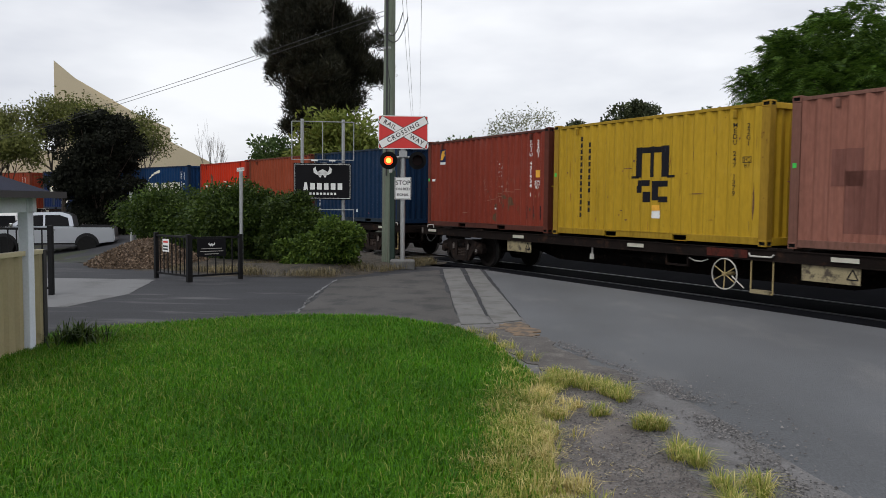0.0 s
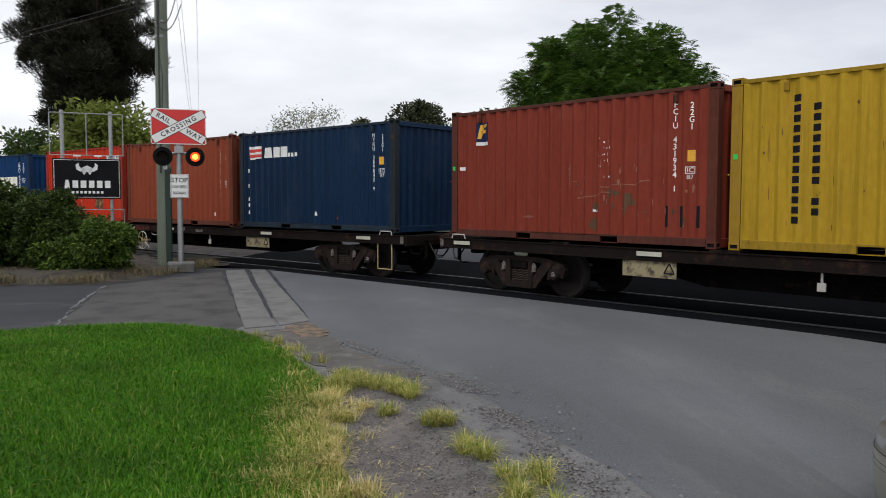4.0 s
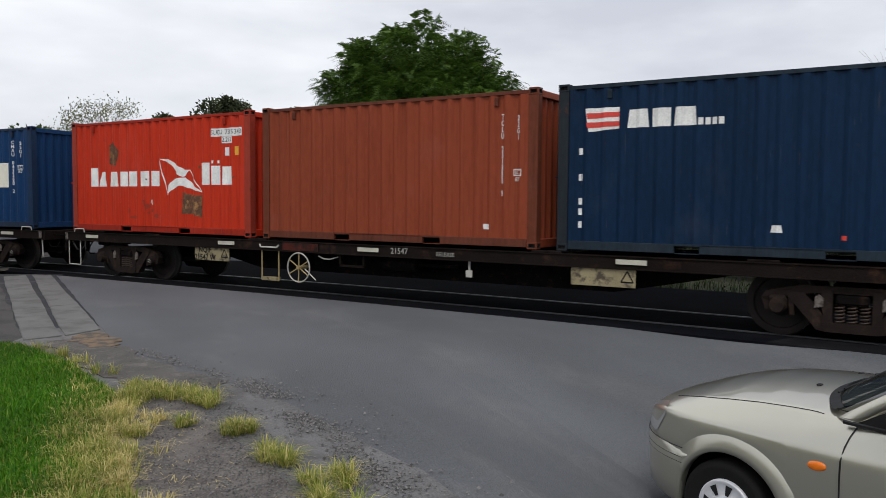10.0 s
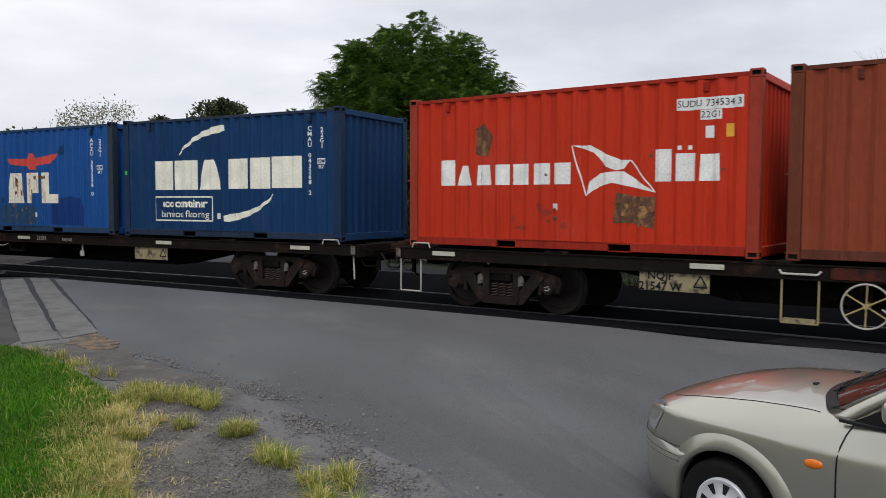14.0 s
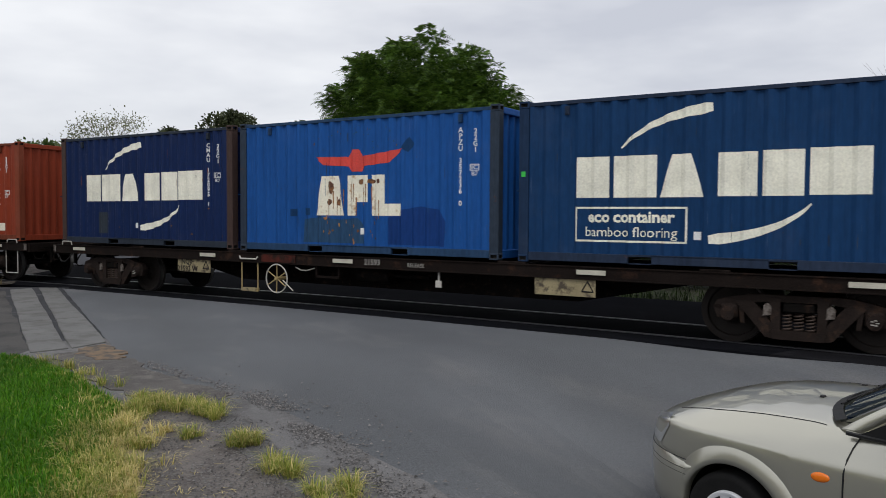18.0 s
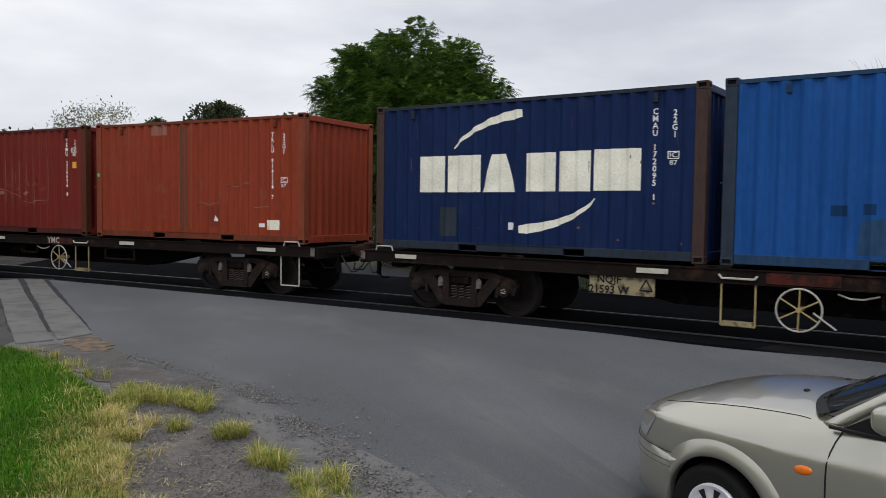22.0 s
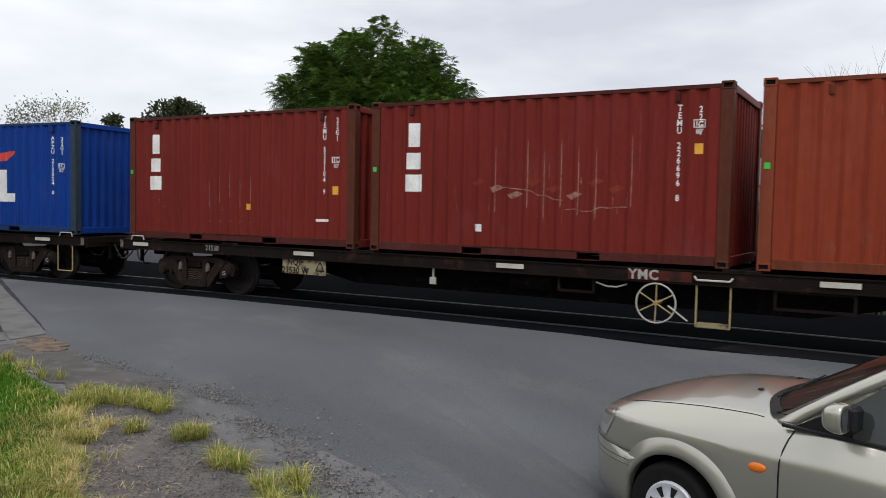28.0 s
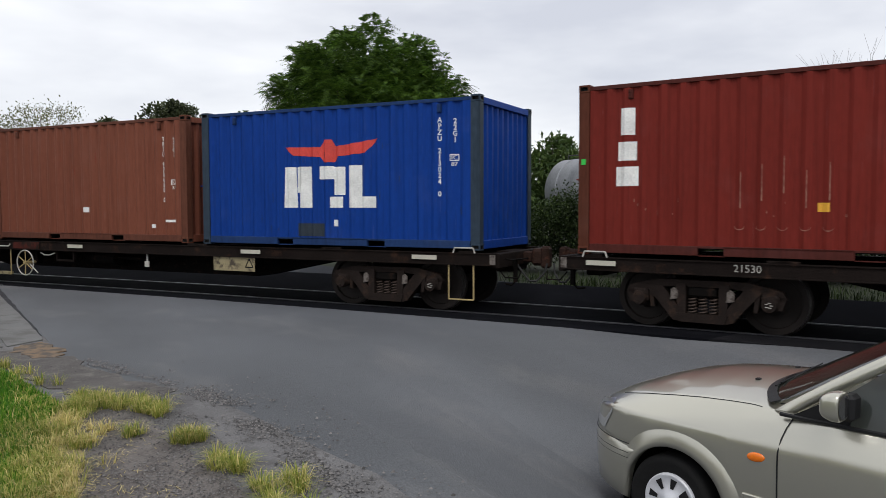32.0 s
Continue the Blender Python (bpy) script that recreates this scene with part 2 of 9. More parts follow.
def fast_mesh(name, verts, faces, material=None):
    """A mesh out of numpy arrays: verts (n, 3), faces (m, 3 or 4)."""
    me = bpy.data.meshes.new(name)
    k = faces.shape[1]
    me.vertices.add(len(verts))
    me.vertices.foreach_set("co", verts.astype(np.float32).ravel())
    me.loops.add(len(faces) * k)
    me.loops.foreach_set("vertex_index", faces.astype(np.int32).ravel())
    me.polygons.add(len(faces))
    me.polygons.foreach_set("loop_start", np.arange(0, len(faces) * k, k, dtype=np.int32))
    me.update(calc_edges=True)
    if material:
        me.materials.append(material)
    return me


def text_mesh(body, size, spacing=1.0, bold=0.0):
    """The outline of built-in lettering as a flat bmesh in x, y, centred."""
    cu = bpy.data.curves.new("lettering", "FONT")
    cu.body, cu.size, cu.space_character, cu.offset = body, size, spacing, bold
    cu.align_x, cu.align_y = "CENTER", "CENTER"
    cu.resolution_u = 2
    ob = bpy.data.objects.new("lettering", cu)
    scene.collection.objects.link(ob)
    dg = bpy.context.evaluated_depsgraph_get()
    me = bpy.data.meshes.new_from_object(ob.evaluated_get(dg))
    bpy.data.objects.remove(ob)
    bpy.data.curves.remove(cu)
    bm = bmesh.new()
    bm.from_mesh(me)
    bpy.data.meshes.remove(me)
    return bm


# ---- the railway track: a curve given by its bends ----
TRACK_START, TRACK_HEADING = (5.025, 14.076), -1.01257       # near face of the load at s = 0
BEND_S = (-100, -60, -35, -18, 0, 12, 26)
BEND = (-0.0083, -0.0096, -0.0124, -0.0046, -0.0056, -0.0086, -0.0074)
SG = np.arange(-190, 80, 0.5)
_k = np.interp(SG, BEND_S, BEND)
_h = np.r_[0, np.cumsum((_k[1:] + _k[:-1]) / 2 * 0.5)]
_i0 = 380
HEAD = _h - _h[_i0] + TRACK_HEADING
_cx = np.r_[0, np.cumsum((np.cos(HEAD)[1:] + np.cos(HEAD)[:-1]) / 2 * 0.5)]
_cy = np.r_[0, np.cumsum((np.sin(HEAD)[1:] + np.sin(HEAD)[:-1]) / 2 * 0.5)]
TX, TY = _cx - _cx[_i0] + TRACK_START[0], _cy - _cy[_i0] + TRACK_START[1]


def track(s, side=-1.219):
    """A point beside the track's centre line (positive: away from the viewer) and its heading."""
    h = np.interp(s, SG, HEAD)
    off = side + 1.219
    return np.interp(s, SG, TX) - math.sin(h) * off, np.interp(s, SG, TY) + math.cos(h) * off, h


SPEED_T = np.arange(0, 33, 4)
SPEED = (2.506, 2.367, 2.455, 2.465, 2.448, 2.455, 2.517, 2.523, 2.592)
_t = np.arange(0, 32.01, 0.1)
_v = np.interp(_t, SPEED_T, SPEED)
GONE = np.r_[0, np.cumsum((_v[1:] + _v[:-1]) / 2 * 0.1)]


def travelled(t):
    return float(np.interp(t, _t, GONE))


def ride(u, t, base=7.4, dx=0.0, z=0.0):
    """Where a wagon, whose middle lies at u on the train, stands at t seconds."""
    s = u + travelled(t)
    xa, ya, _ = track(s - base, 0.0)
    xb, yb, _ = track(s + base, 0.0)
    h = math.atan2(yb - ya, xb - xa)
    return pose((xa + xb) / 2 + dx * math.cos(h), (ya + yb) / 2 + dx * math.sin(h), z, 0, 0, math.degrees(h))

# ---- train ----
L, W, H = 6.058, 2.438, 2.591
PITCH, DEEP = 0.2775, 0.040
X0 = -2.845
CUTS = []
for i in range(20):
    x = X0 + 0.07 + i * PITCH
    CUTS += [x, x + 0.066, x + 0.142, x + 0.208]


def corrugation(x):
    """How far the pressed steel side lies back at x."""
    if x < X0 + 0.07 or x > X0 + 0.07 + 20 * PITCH - 0.06:
        return 0.0
    u = (x - X0 - 0.07) % PITCH
    if u < 0.066:
        return DEEP * u / 0.066
    if u < 0.142:
        return DEEP
    if u < 0.208:
        return DEEP * (0.208 - u) / 0.066
    return 0.0


def side_wall_mesh():
    bm = bmesh.new()
    xs = [X0] + CUTS + [2.845]
    lo = [bm.verts.new((x, -1.2 + corrugation(x + 1e-6), 0.165)) for x in xs]
    hi = [bm.verts.new((x, -1.2 + corrugation(x + 1e-6), 2.50)) for x in xs]
    back = [bm.verts.new((x, -1.155, z)) for z in (0.165, 2.5) for x in (X0, 2.845)]
    for i in range(len(xs) - 1):
        bm.faces.new((lo[i], lo[i + 1], hi[i + 1], hi[i]))
    bm.faces.new((back[0], back[1], back[3], back[2]))
    return mesh_of(bm, "side_wall")


def end_wall_mesh():
    bm = bmesh.new()
    n, half = 9, 1.1
    ys, ds = [-half], [0.0]
    for i in range(n):
        y = -half + 0.06 + i * (2 * half - 0.1) / n
        for du, d in ((0, 0), (0.06, 0.045), (0.12, 0.045), (0.18, 0)):
            ys.append(y + du)
            ds.append(d)
    ys.append(half)
    ds.append(0.0)
    lo = [bm.verts.new((2.99 - d, y, 0.165)) for y, d in zip(ys, ds)]
    hi = [bm.verts.new((2.99 - d, y, 2.50)) for y, d in zip(ys, ds)]
    for i in range(len(ys) - 1):
        bm.faces.new((lo[i], lo[i + 1], hi[i + 1], hi[i]))
    bk = [bm.verts.new((2.93, y, z)) for z in (0.165, 2.5) for y in (-half, half)]
    bm.faces.new((bk[0], bk[1], bk[3], bk[2]))
    return mesh_of(bm, "front_wall")


def casting_mesh():
    """A cast corner block with a slot in its outer faces; the corner at the origin, body to +x, +y, +z."""
    bm = bmesh.new()
    box(bm, 0, 0.178, 0, 0.162, 0, 0.118, 0.008)
    for axis, sx in ((1, 0.055), (0, 0.05)):
        faces = sorted((f for f in bm.faces if abs(f.normal[axis]) > 0.9), key=lambda f: f.calc_center_median()[axis])
        f = faces[0]
        bmesh.ops.inset_individual(bm, faces=[f], thickness=0.03)
        r = bmesh.ops.inset_individual(bm, faces=[f], thickness=0.004)
        bmesh.ops.translate(bm, verts=f.verts, vec=(0, 0.05, 0) if axis else (0.05, 0, 0))
        # faces inside the slot take a dark colour: shade painted into the recess
        for g in [f] + r["faces"]:
            g.material_index = 1
    return mesh_of(bm, "corner_casting")


def corner_post_mesh():
    bm = bmesh.new()
    prism(bm, [(0, 0), (0.17, 0), (0.17, 0.018), (0.03, 0.05), (0.018, 0.15), (0, 0.15)], "z", 0.118, H - 0.118)
    return mesh_of(bm, "corner_post")


def roof_mesh():
    bm = bmesh.new()
    xs, zs = [], []
    n = 14
    for i in range(n):
        x = -2.8 + i * 0.4
        xs += [x, x + 0.06, x + 0.3, x + 0.36]
        zs += [2.545, 2.565, 2.565, 2.545]
    a = [bm.verts.new((x, -1.15, z)) for x, z in zip(xs, zs)]
    b = [bm.verts.new((x, 1.15, z)) for x, z in zip(xs, zs)]
    for i in range(len(xs) - 1):
        bm.faces.new((a[i], a[i + 1], b[i + 1], b[i]))
    box(bm, -2.98, -2.78, -1.15, 1.15, 2.535, 2.56)
    box(bm, 2.74, 2.98, -1.15, 1.15, 2.535, 2.56)
    return mesh_of(bm, "roof")


def bottom_rail_mesh():
    bm = bmesh.new()
    for a, b in ((-2.845, -1.18), (-0.82, 0.82), (1.18, 2.845)):
        box(bm, a, b, -1.212, -1.15, 0.03, 0.165, 0.006)
    box(bm, -1.18, 1.18, -1.212, -1.15, 0.14, 0.168)
    for x in (-1.0, 1.0):
        box(bm, x - 0.185, x + 0.185, -1.17, -0.6, 0.02, 0.035)
    return mesh_of(bm, "bottom_rail")


def top_rail_mesh():
    bm = bmesh.new()
    box(bm, -2.88, 2.88, -1.2025, -1.12, 2.50, 2.56, 0.004)
    return mesh_of(bm, "top_rail")


def end_rail_mesh(z0, z1):
    bm = bmesh.new()
    box(bm, 2.93, 3.022, -1.05, 1.05, z0, z1, 0.008)
    return mesh_of(bm, "end_rail")


def floor_mesh():
    bm = bmesh.new()
    box(bm, -2.95, 2.95, -1.15, 1.15, 0.12, 0.15)
    for i in range(18):
        x = -2.7 + i * 0.3
        if abs(abs(x) - 1.0) > 0.22:
            box(bm, x - 0.02, x + 0.02, -1.15, 1.15, 0.03, 0.12)
    return mesh_of(bm, "underframe")


def vent_mesh():
    """A small louvred air vent under the top rail."""
    bm = bmesh.new()
    box(bm, -0.035, 0.035, -1.215, -1.15, 2.33, 2.47, 0.006)
    for i in range(3):
        box(bm, -0.024, 0.024, -1.221, -1.212, 2.352 + i * 0.036, 2.364 + i * 0.036)
    return mesh_of(bm, "vent")


def door_mesh():
    bm = bmesh.new()
    box(bm, -3.0, -2.95, 0.01, 1.09, 0.165, 2.5)
    for i in range(5):
        box(bm, -3.012, -3.0, 0.08, 1.02, 0.3 + i * 0.45, 0.62 + i * 0.45, 0.005)
    return mesh_of(bm, "door")


def lock_rod_mesh():
    bm = bmesh.new()
    tube(bm, (-3.025, 0, 0.1), (-3.025, 0, 2.55), 0.016, 0.016, 8)
    box(bm, -3.035, -3.0, -0.03, 0.03, 0.5, 0.56)
    box(bm, -3.035, -3.0, -0.03, 0.03, 2.0, 2.06)
    tube(bm, (-3.035, 0, 1.15), (-3.035, -0.4, 1.15), 0.012, 0.012, 6)
    return mesh_of(bm, "lock_rod")


BOX_MESH = {"side_wall": side_wall_mesh(), "front_wall": end_wall_mesh(), "corner_casting": casting_mesh(), "corner_post": corner_post_mesh(),
            "roof": roof_mesh(), "bottom_rail": bottom_rail_mesh(), "top_rail": top_rail_mesh(), "sill": end_rail_mesh(0.02, 0.165),
            "header": end_rail_mesh(2.45, 2.56), "underframe": floor_mesh(), "door": door_mesh(), "vent": vent_mesh(), "lock_rod": lock_rod_mesh()}
for _m in BOX_MESH.values():
    _m.materials.append(None)

white_paint = mat("stencil_white", (0.78, 0.78, 0.75), 0.6, 0, 0.25, 4, 40, 0.05)
cream_paint = mat("logo_cream", (0.82, 0.80, 0.68), 0.55, 0, 0.22, 3, 30, 0.05, second=(0.45, 0.4, 0.33), amount=0.06)
rusty_white = mat("logo_white_rusting", (0.82, 0.78, 0.64), 0.6, 0, 0.15, 3.2, 30, 0.1, second=(0.42, 0.24, 0.09), amount=0.20)
black_paint = mat("logo_black", (0.010, 0.010, 0.014), 0.65, 0, 0.3, 4, 40, 0.05, spec=0.12)
navy_paint = mat("logo_navy", (0.010, 0.018, 0.06), 0.6, 0, 0.3, 4, 40, 0.05, spec=0.15)
red_paint = mat("logo_red", (0.62, 0.05, 0.035), 0.5, 0, 0.2, 4, 40, 0.05)
rust_mat = mat("bare_rust", (0.10, 0.045, 0.025), 0.9, 0, 0.5, 5, 40, 0.5, second=(0.25, 0.11, 0.04), amount=0.4)
sticker_yellow = mat("sticker_yellow", (0.75, 0.38, 0.03), 0.5, 0, 0.15, 8, 60, 0.0)
sticker_white = mat("sticker_white", (0.75, 0.75, 0.74), 0.5, 0, 0.15, 8, 60, 0.0)
sticker_green = mat("sticker_green", (0.03, 0.5, 0.06), 0.5, 0, 0.15, 8, 60, 0.0)
# painted shade for casting slots and the undersides of the boxes
shade_black = mat("shade_near_black", (0.012, 0.011, 0.010), 0.95, 0, 0.3, 6, 40, 0.1)
BOX_MESH["corner_casting"].materials.append(shade_black)


def drape(bm, x, z, name, material, parent, label="", proud=0.003, rot=0.0):
    """Lays a flat outline (x, y) on the pressed side at x, z (metres on the box), following its folds."""
    bmesh.ops.rotate(bm, cent=(0, 0, 0), matrix=Matrix.Rotation(rot, 3, "Z"), verts=bm.verts)
    xs = [v.co.x for v in bm.verts]
    for c in CUTS:
        if min(xs) + x < c < max(xs) + x:
            bmesh.ops.bisect_plane(bm, geom=bm.verts[:] + bm.edges[:] + bm.faces[:], plane_co=(c - x, 0, 0), plane_no=(1, 0, 0))
    for v in bm.verts:
        px = v.co.x + x
        v.co = Vector((px, -1.2 - proud + corrugation(px), v.co.y + z))
    me = bpy.data.meshes.new(name)
    bm.to_mesh(me)
    bm.free()
    return part(name, me, material, parent, label)


def outline(pts):
    bm = bmesh.new()
    f = bm.faces.new([bm.verts.new((x, y, 0)) for x, y in pts])
    bmesh.ops.triangulate(bm, faces=[f])
    return bm


def blocks(shapes):
    """Plain slabs standing for a name: (x, y, width, height, lean top, slope)."""
    bm = bmesh.new()
    for x, y, w, h, top in shapes:
        t = w * top / 2
        bm.faces.new([bm.verts.new(p) for p in ((x - w / 2, y - h / 2, 0), (x + w / 2, y - h / 2, 0), (x + t, y + h / 2, 0), (x - t, y + h / 2, 0))])
    return bm


def slabs(ob, material, shapes, label="", name="name_block"):
    """Plain slabs, each a part of its own: left, right, foot, head, share of the width kept at the head."""
    for a, b, z0, z1, top in shapes:
        bm = blocks([(0, 0, b - a, z1 - z0, top)])
        drape(bm, (a + b) / 2, (z0 + z1) / 2, name, material, ob, label)


def sweep(p0, p1, p2, w0, w1):
    """A tapered, bent stroke of paint."""
    bm = bmesh.new()
    n = 14
    va, vb = [], []
    p0, p1, p2 = Vector(p0), Vector(p1), Vector(p2)
    for i in range(n + 1):
        u = i / n
        p = p0 * (1 - u) ** 2 + p1 * 2 * u * (1 - u) + p2 * u * u
        d = ((p1 - p0) * (1 - u) + (p2 - p1) * u).normalized()
        w = (w0 + (w1 - w0) * u) * (1 if 0 < i < n else 0.7) / 2
        va.append(bm.verts.new((p.x - d.y * w, p.y + d.x * w, 0)))
        vb.append(bm.verts.new((p.x + d.y * w, p.y - d.x * w, 0)))
    for i in range(n):
        bm.faces.new((va[i], va[i + 1], vb[i + 1], vb[i]))
    return bm


def rect(w, h):
    return outline([(-w / 2, -h / 2), (w / 2, -h / 2), (w / 2, h / 2), (-w / 2, h / 2)])


def upright(chars, size):
    """Lettering set one character below the other."""
    bm = bmesh.new()
    step = size * 1.02
    n = len(chars)
    for i, ch in enumerate(chars):
        if ch == " ":
            continue
        t = text_mesh(ch, size * 1.22, bold=size * 0.02)
        bmesh.ops.scale(t, vec=(0.8, 1, 1), verts=t.verts)
        bmesh.ops.translate(t, vec=(0, (n - 1) / 2 * step - i * step, 0), verts=t.verts)
        me = bpy.data.meshes.new("tmp")
        t.to_mesh(me)
        t.free()
        bm.from_mesh(me)
        bpy.data.meshes.remove(me)
    return bm


def framed_code():
    """A stencilled frame round two letters, with two figures below it."""
    bm = text_mesh("IC", 0.11)
    t = text_mesh("87", 0.10)
    bmesh.ops.translate(bm, vec=(0, 0.04, 0), verts=bm.verts)
    bmesh.ops.translate(t, vec=(0, -0.07, 0), verts=t.verts)
    me = bpy.data.meshes.new("tmp")
    t.to_mesh(me)
    t.free()
    bm.from_mesh(me)
    bpy.data.meshes.remove(me)
    a = [bm.verts.new((x, y, 0)) for x, y in ((-0.078, -0.015), (0.078, -0.015), (0.078, 0.098), (-0.078, 0.098))]
    b = [bm.verts.new((x, y, 0)) for x, y in ((-0.066, -0.003), (0.066, -0.003), (0.066, 0.086), (-0.066, 0.086))]
    for i in range(4):
        j = (i + 1) % 4
        bm.faces.new((a[i], a[j], b[j], b[i]))
    return bm


def blotch(rnd, w, h, n=11, rag=0.45):
    """An irregular patch of paint or rust."""
    return outline([(w / 2 * math.cos(a) * k, h / 2 * math.sin(a) * k) for a, k in ((2 * math.pi * i / n, 1 - rag * rnd.random()) for i in range(n))])


def scatter(ob, count, name, materials, x0, x1, z0, z1, w, h, seed, label=""):
    """Chips, runs and scrapes of uneven size spread over a stretch of the side."""
    rnd = random.Random(seed)
    for _ in range(count):
        k = 0.4 + rnd.random() ** 2 * 1.2
        bm = blotch(rnd, w * k, h * (0.5 + rnd.random()), 9, 0.6)
        drape(bm, rnd.uniform(x0, x1), rnd.uniform(z0, z1), name, rnd.choice(materials), ob, label, proud=0.0035 + 0.0006 * rnd.random())


def crack(ob, x0, x1, z, step, material, seed, label=""):
    """A dent's jagged edge running from fold to fold, its bright or dark side painted on."""
    rnd = random.Random(seed)
    bm, x, zz = bmesh.new(), x0, 0.0
    pts = []
    while x < x1:
        pts += [(x, zz), (x + step * 0.55, zz + rnd.uniform(-0.02, 0.02))]
        x += step
        zz += rnd.uniform(-0.09, 0.09)
    for (ax, az_), (bx, bz) in zip(pts, pts[1:]):
        t = rnd.uniform(0.006, 0.012)
        bm.faces.new([bm.verts.new(p) for p in ((ax, az_ - t, 0), (bx, bz - t, 0), (bx, bz + t, 0), (ax, az_ + t, 0))])
    drape(bm, 0, z, "dent_edge", material, ob, label, proud=0.005)


def stencil(box_ob, code, ink, x=2.26, top=2.25, size=0.102, plates=1.52, code2="22G1"):
    """The serial number set upright, its size code beside it, and two small plates."""
    for k, ch in enumerate(code):
        if ch != " ":
            drape(upright(ch, size), x, top - (k + 0.5) * size * 1.02, "serial_figure", ink, box_ob, "stencilled serial figure")
    for k, ch in enumerate(code2):
        drape(upright(ch, size), x + 0.29, top - 0.03 - (k + 0.5) * size * 1.02, "size_figure", ink, box_ob, "stencilled size code figure")
    if plates:
        drape(framed_code(), x + 0.28, plates, "plate", ink, box_ob, "small framed stencil")


def container(color_name, material, u_dx, wagon_u, label):
    ob = thing("shipping_container", label, "container", group="containers on the wagons")

    def p(key, name=None, m=None, mat_=None, label_=""):
        o = part(name or key, BOX_MESH[key], None, ob, label_, at=m)
        o.material_slots[0].link = "OBJECT"
        o.material_slots[0].material = mat_ or material
        return o

    turn = pose(0, 0, 0, 0, 0, 180)
    p("side_wall"), p("side_wall", m=turn)
    p("front_wall"), p("roof"), p("underframe", mat_=shade_black)
    dull = rail_paint.get(color_name, material)
    p("bottom_rail", mat_=dull), p("bottom_rail", m=turn, mat_=dull), p("top_rail", mat_=dull), p("top_rail", m=turn, mat_=dull)
    for x in (2.26, -2.2):
        p("vent", m=pose(x, 0, 0), mat_=dull)
    p("sill"), p("header"), p("sill", m=turn), p("header", m=turn)
    p("door"), p("door", m=Matrix.Scale(-1, 4, (0, 1, 0)))
    for y in (0.3, 0.85, -0.3, -0.85):
        p("lock_rod", m=pose(0, y, 0))
    for sx in (-1, 1):
        for sy in (-1, 1):
            flip = Matrix.Diagonal((-sx, -sy, 1, 1))
            p("corner_post", m=Matrix.Translation((sx * (L / 2 - 0.006), sy * (W / 2 - 0.006), 0)) @ flip, mat_=post_paint.get(color_name, material))
            for z, sz in ((0, 1), (H, -1)):
                p("corner_casting", m=Matrix.Translation((sx * L / 2, sy * W / 2, z)) @ Matrix.Diagonal((-sx, -sy, sz, 1)), mat_=post_paint.get(color_name, material))
    LOADS.append((ob, wagon_u, u_dx))
    return ob


LOADS, WAGONS = [], []
PAINTS = {
    "yellow": paint("paint_mustard_yellow", (0.42, 0.265, 0.022), 0.55, 0.16),
    "pink": paint("paint_faded_pink", (0.262, 0.112, 0.082), 0.45, 0.2),
    "brick": paint("paint_brick_red", (0.205, 0.037, 0.022), 0.4, 0.18),
    "navy": paint("paint_navy", (0.0065, 0.022, 0.055), 0.3, 0.25, 0.42),
    "rust": paint("paint_rust_red", (0.245, 0.053, 0.025), 0.35, 0.14),
    "red": paint("paint_bright_red", (0.50, 0.036, 0.014), 0.3, 0.10),
    "deep": paint("paint_deep_blue", (0.009, 0.041, 0.118), 0.45, 0.2),
    "sky": paint("paint_mid_blue", (0.0125, 0.078, 0.28), 0.5, 0.18),
    "ink": paint("paint_dark_blue", (0.00816, 0.0204, 0.0748), 0.45, 0.22),
    "orange": paint("paint_orange_brown", (0.245, 0.043, 0.020), 0.4, 0.13),
    "maroon": paint("paint_maroon", (0.165, 0.022, 0.016), 0.4, 0.16),
    "royal": paint("paint_royal_blue", (0.006, 0.042, 0.24), 0.35, 0.14),
    "dusk": paint("paint_dusky_pink", (0.1836, 0.0782, 0.0612), 0.3, 0.2),
    "slate": paint("paint_slate", (0.034, 0.0442, 0.0578), 0.4, 0.25),
    "brown": paint("paint_red_brown", (0.1836, 0.0612, 0.0374), 0.3, 0.14),
}
# sills and rails: duller and dirtier than the pressed sides
RAIL_TONE = {"yellow": (0.30, 0.19, 0.02), "pink": (0.17, 0.085, 0.065), "brick": (0.085, 0.03, 0.022), "navy": (0.020, 0.030, 0.042), "rust": (0.12, 0.038, 0.024), "red": (0.30, 0.026, 0.014),
             "deep": (0.022, 0.034, 0.062), "sky": (0.022, 0.052, 0.11), "ink": (0.026, 0.034, 0.048), "orange": (0.15, 0.04, 0.02), "maroon": (0.075, 0.02, 0.016), "royal": (0.016, 0.04, 0.12), "brown": (0.11, 0.042, 0.028)}
rail_paint = {k: paint("rail_" + k, c, 0.7, 0.3) for k, c in RAIL_TONE.items()}
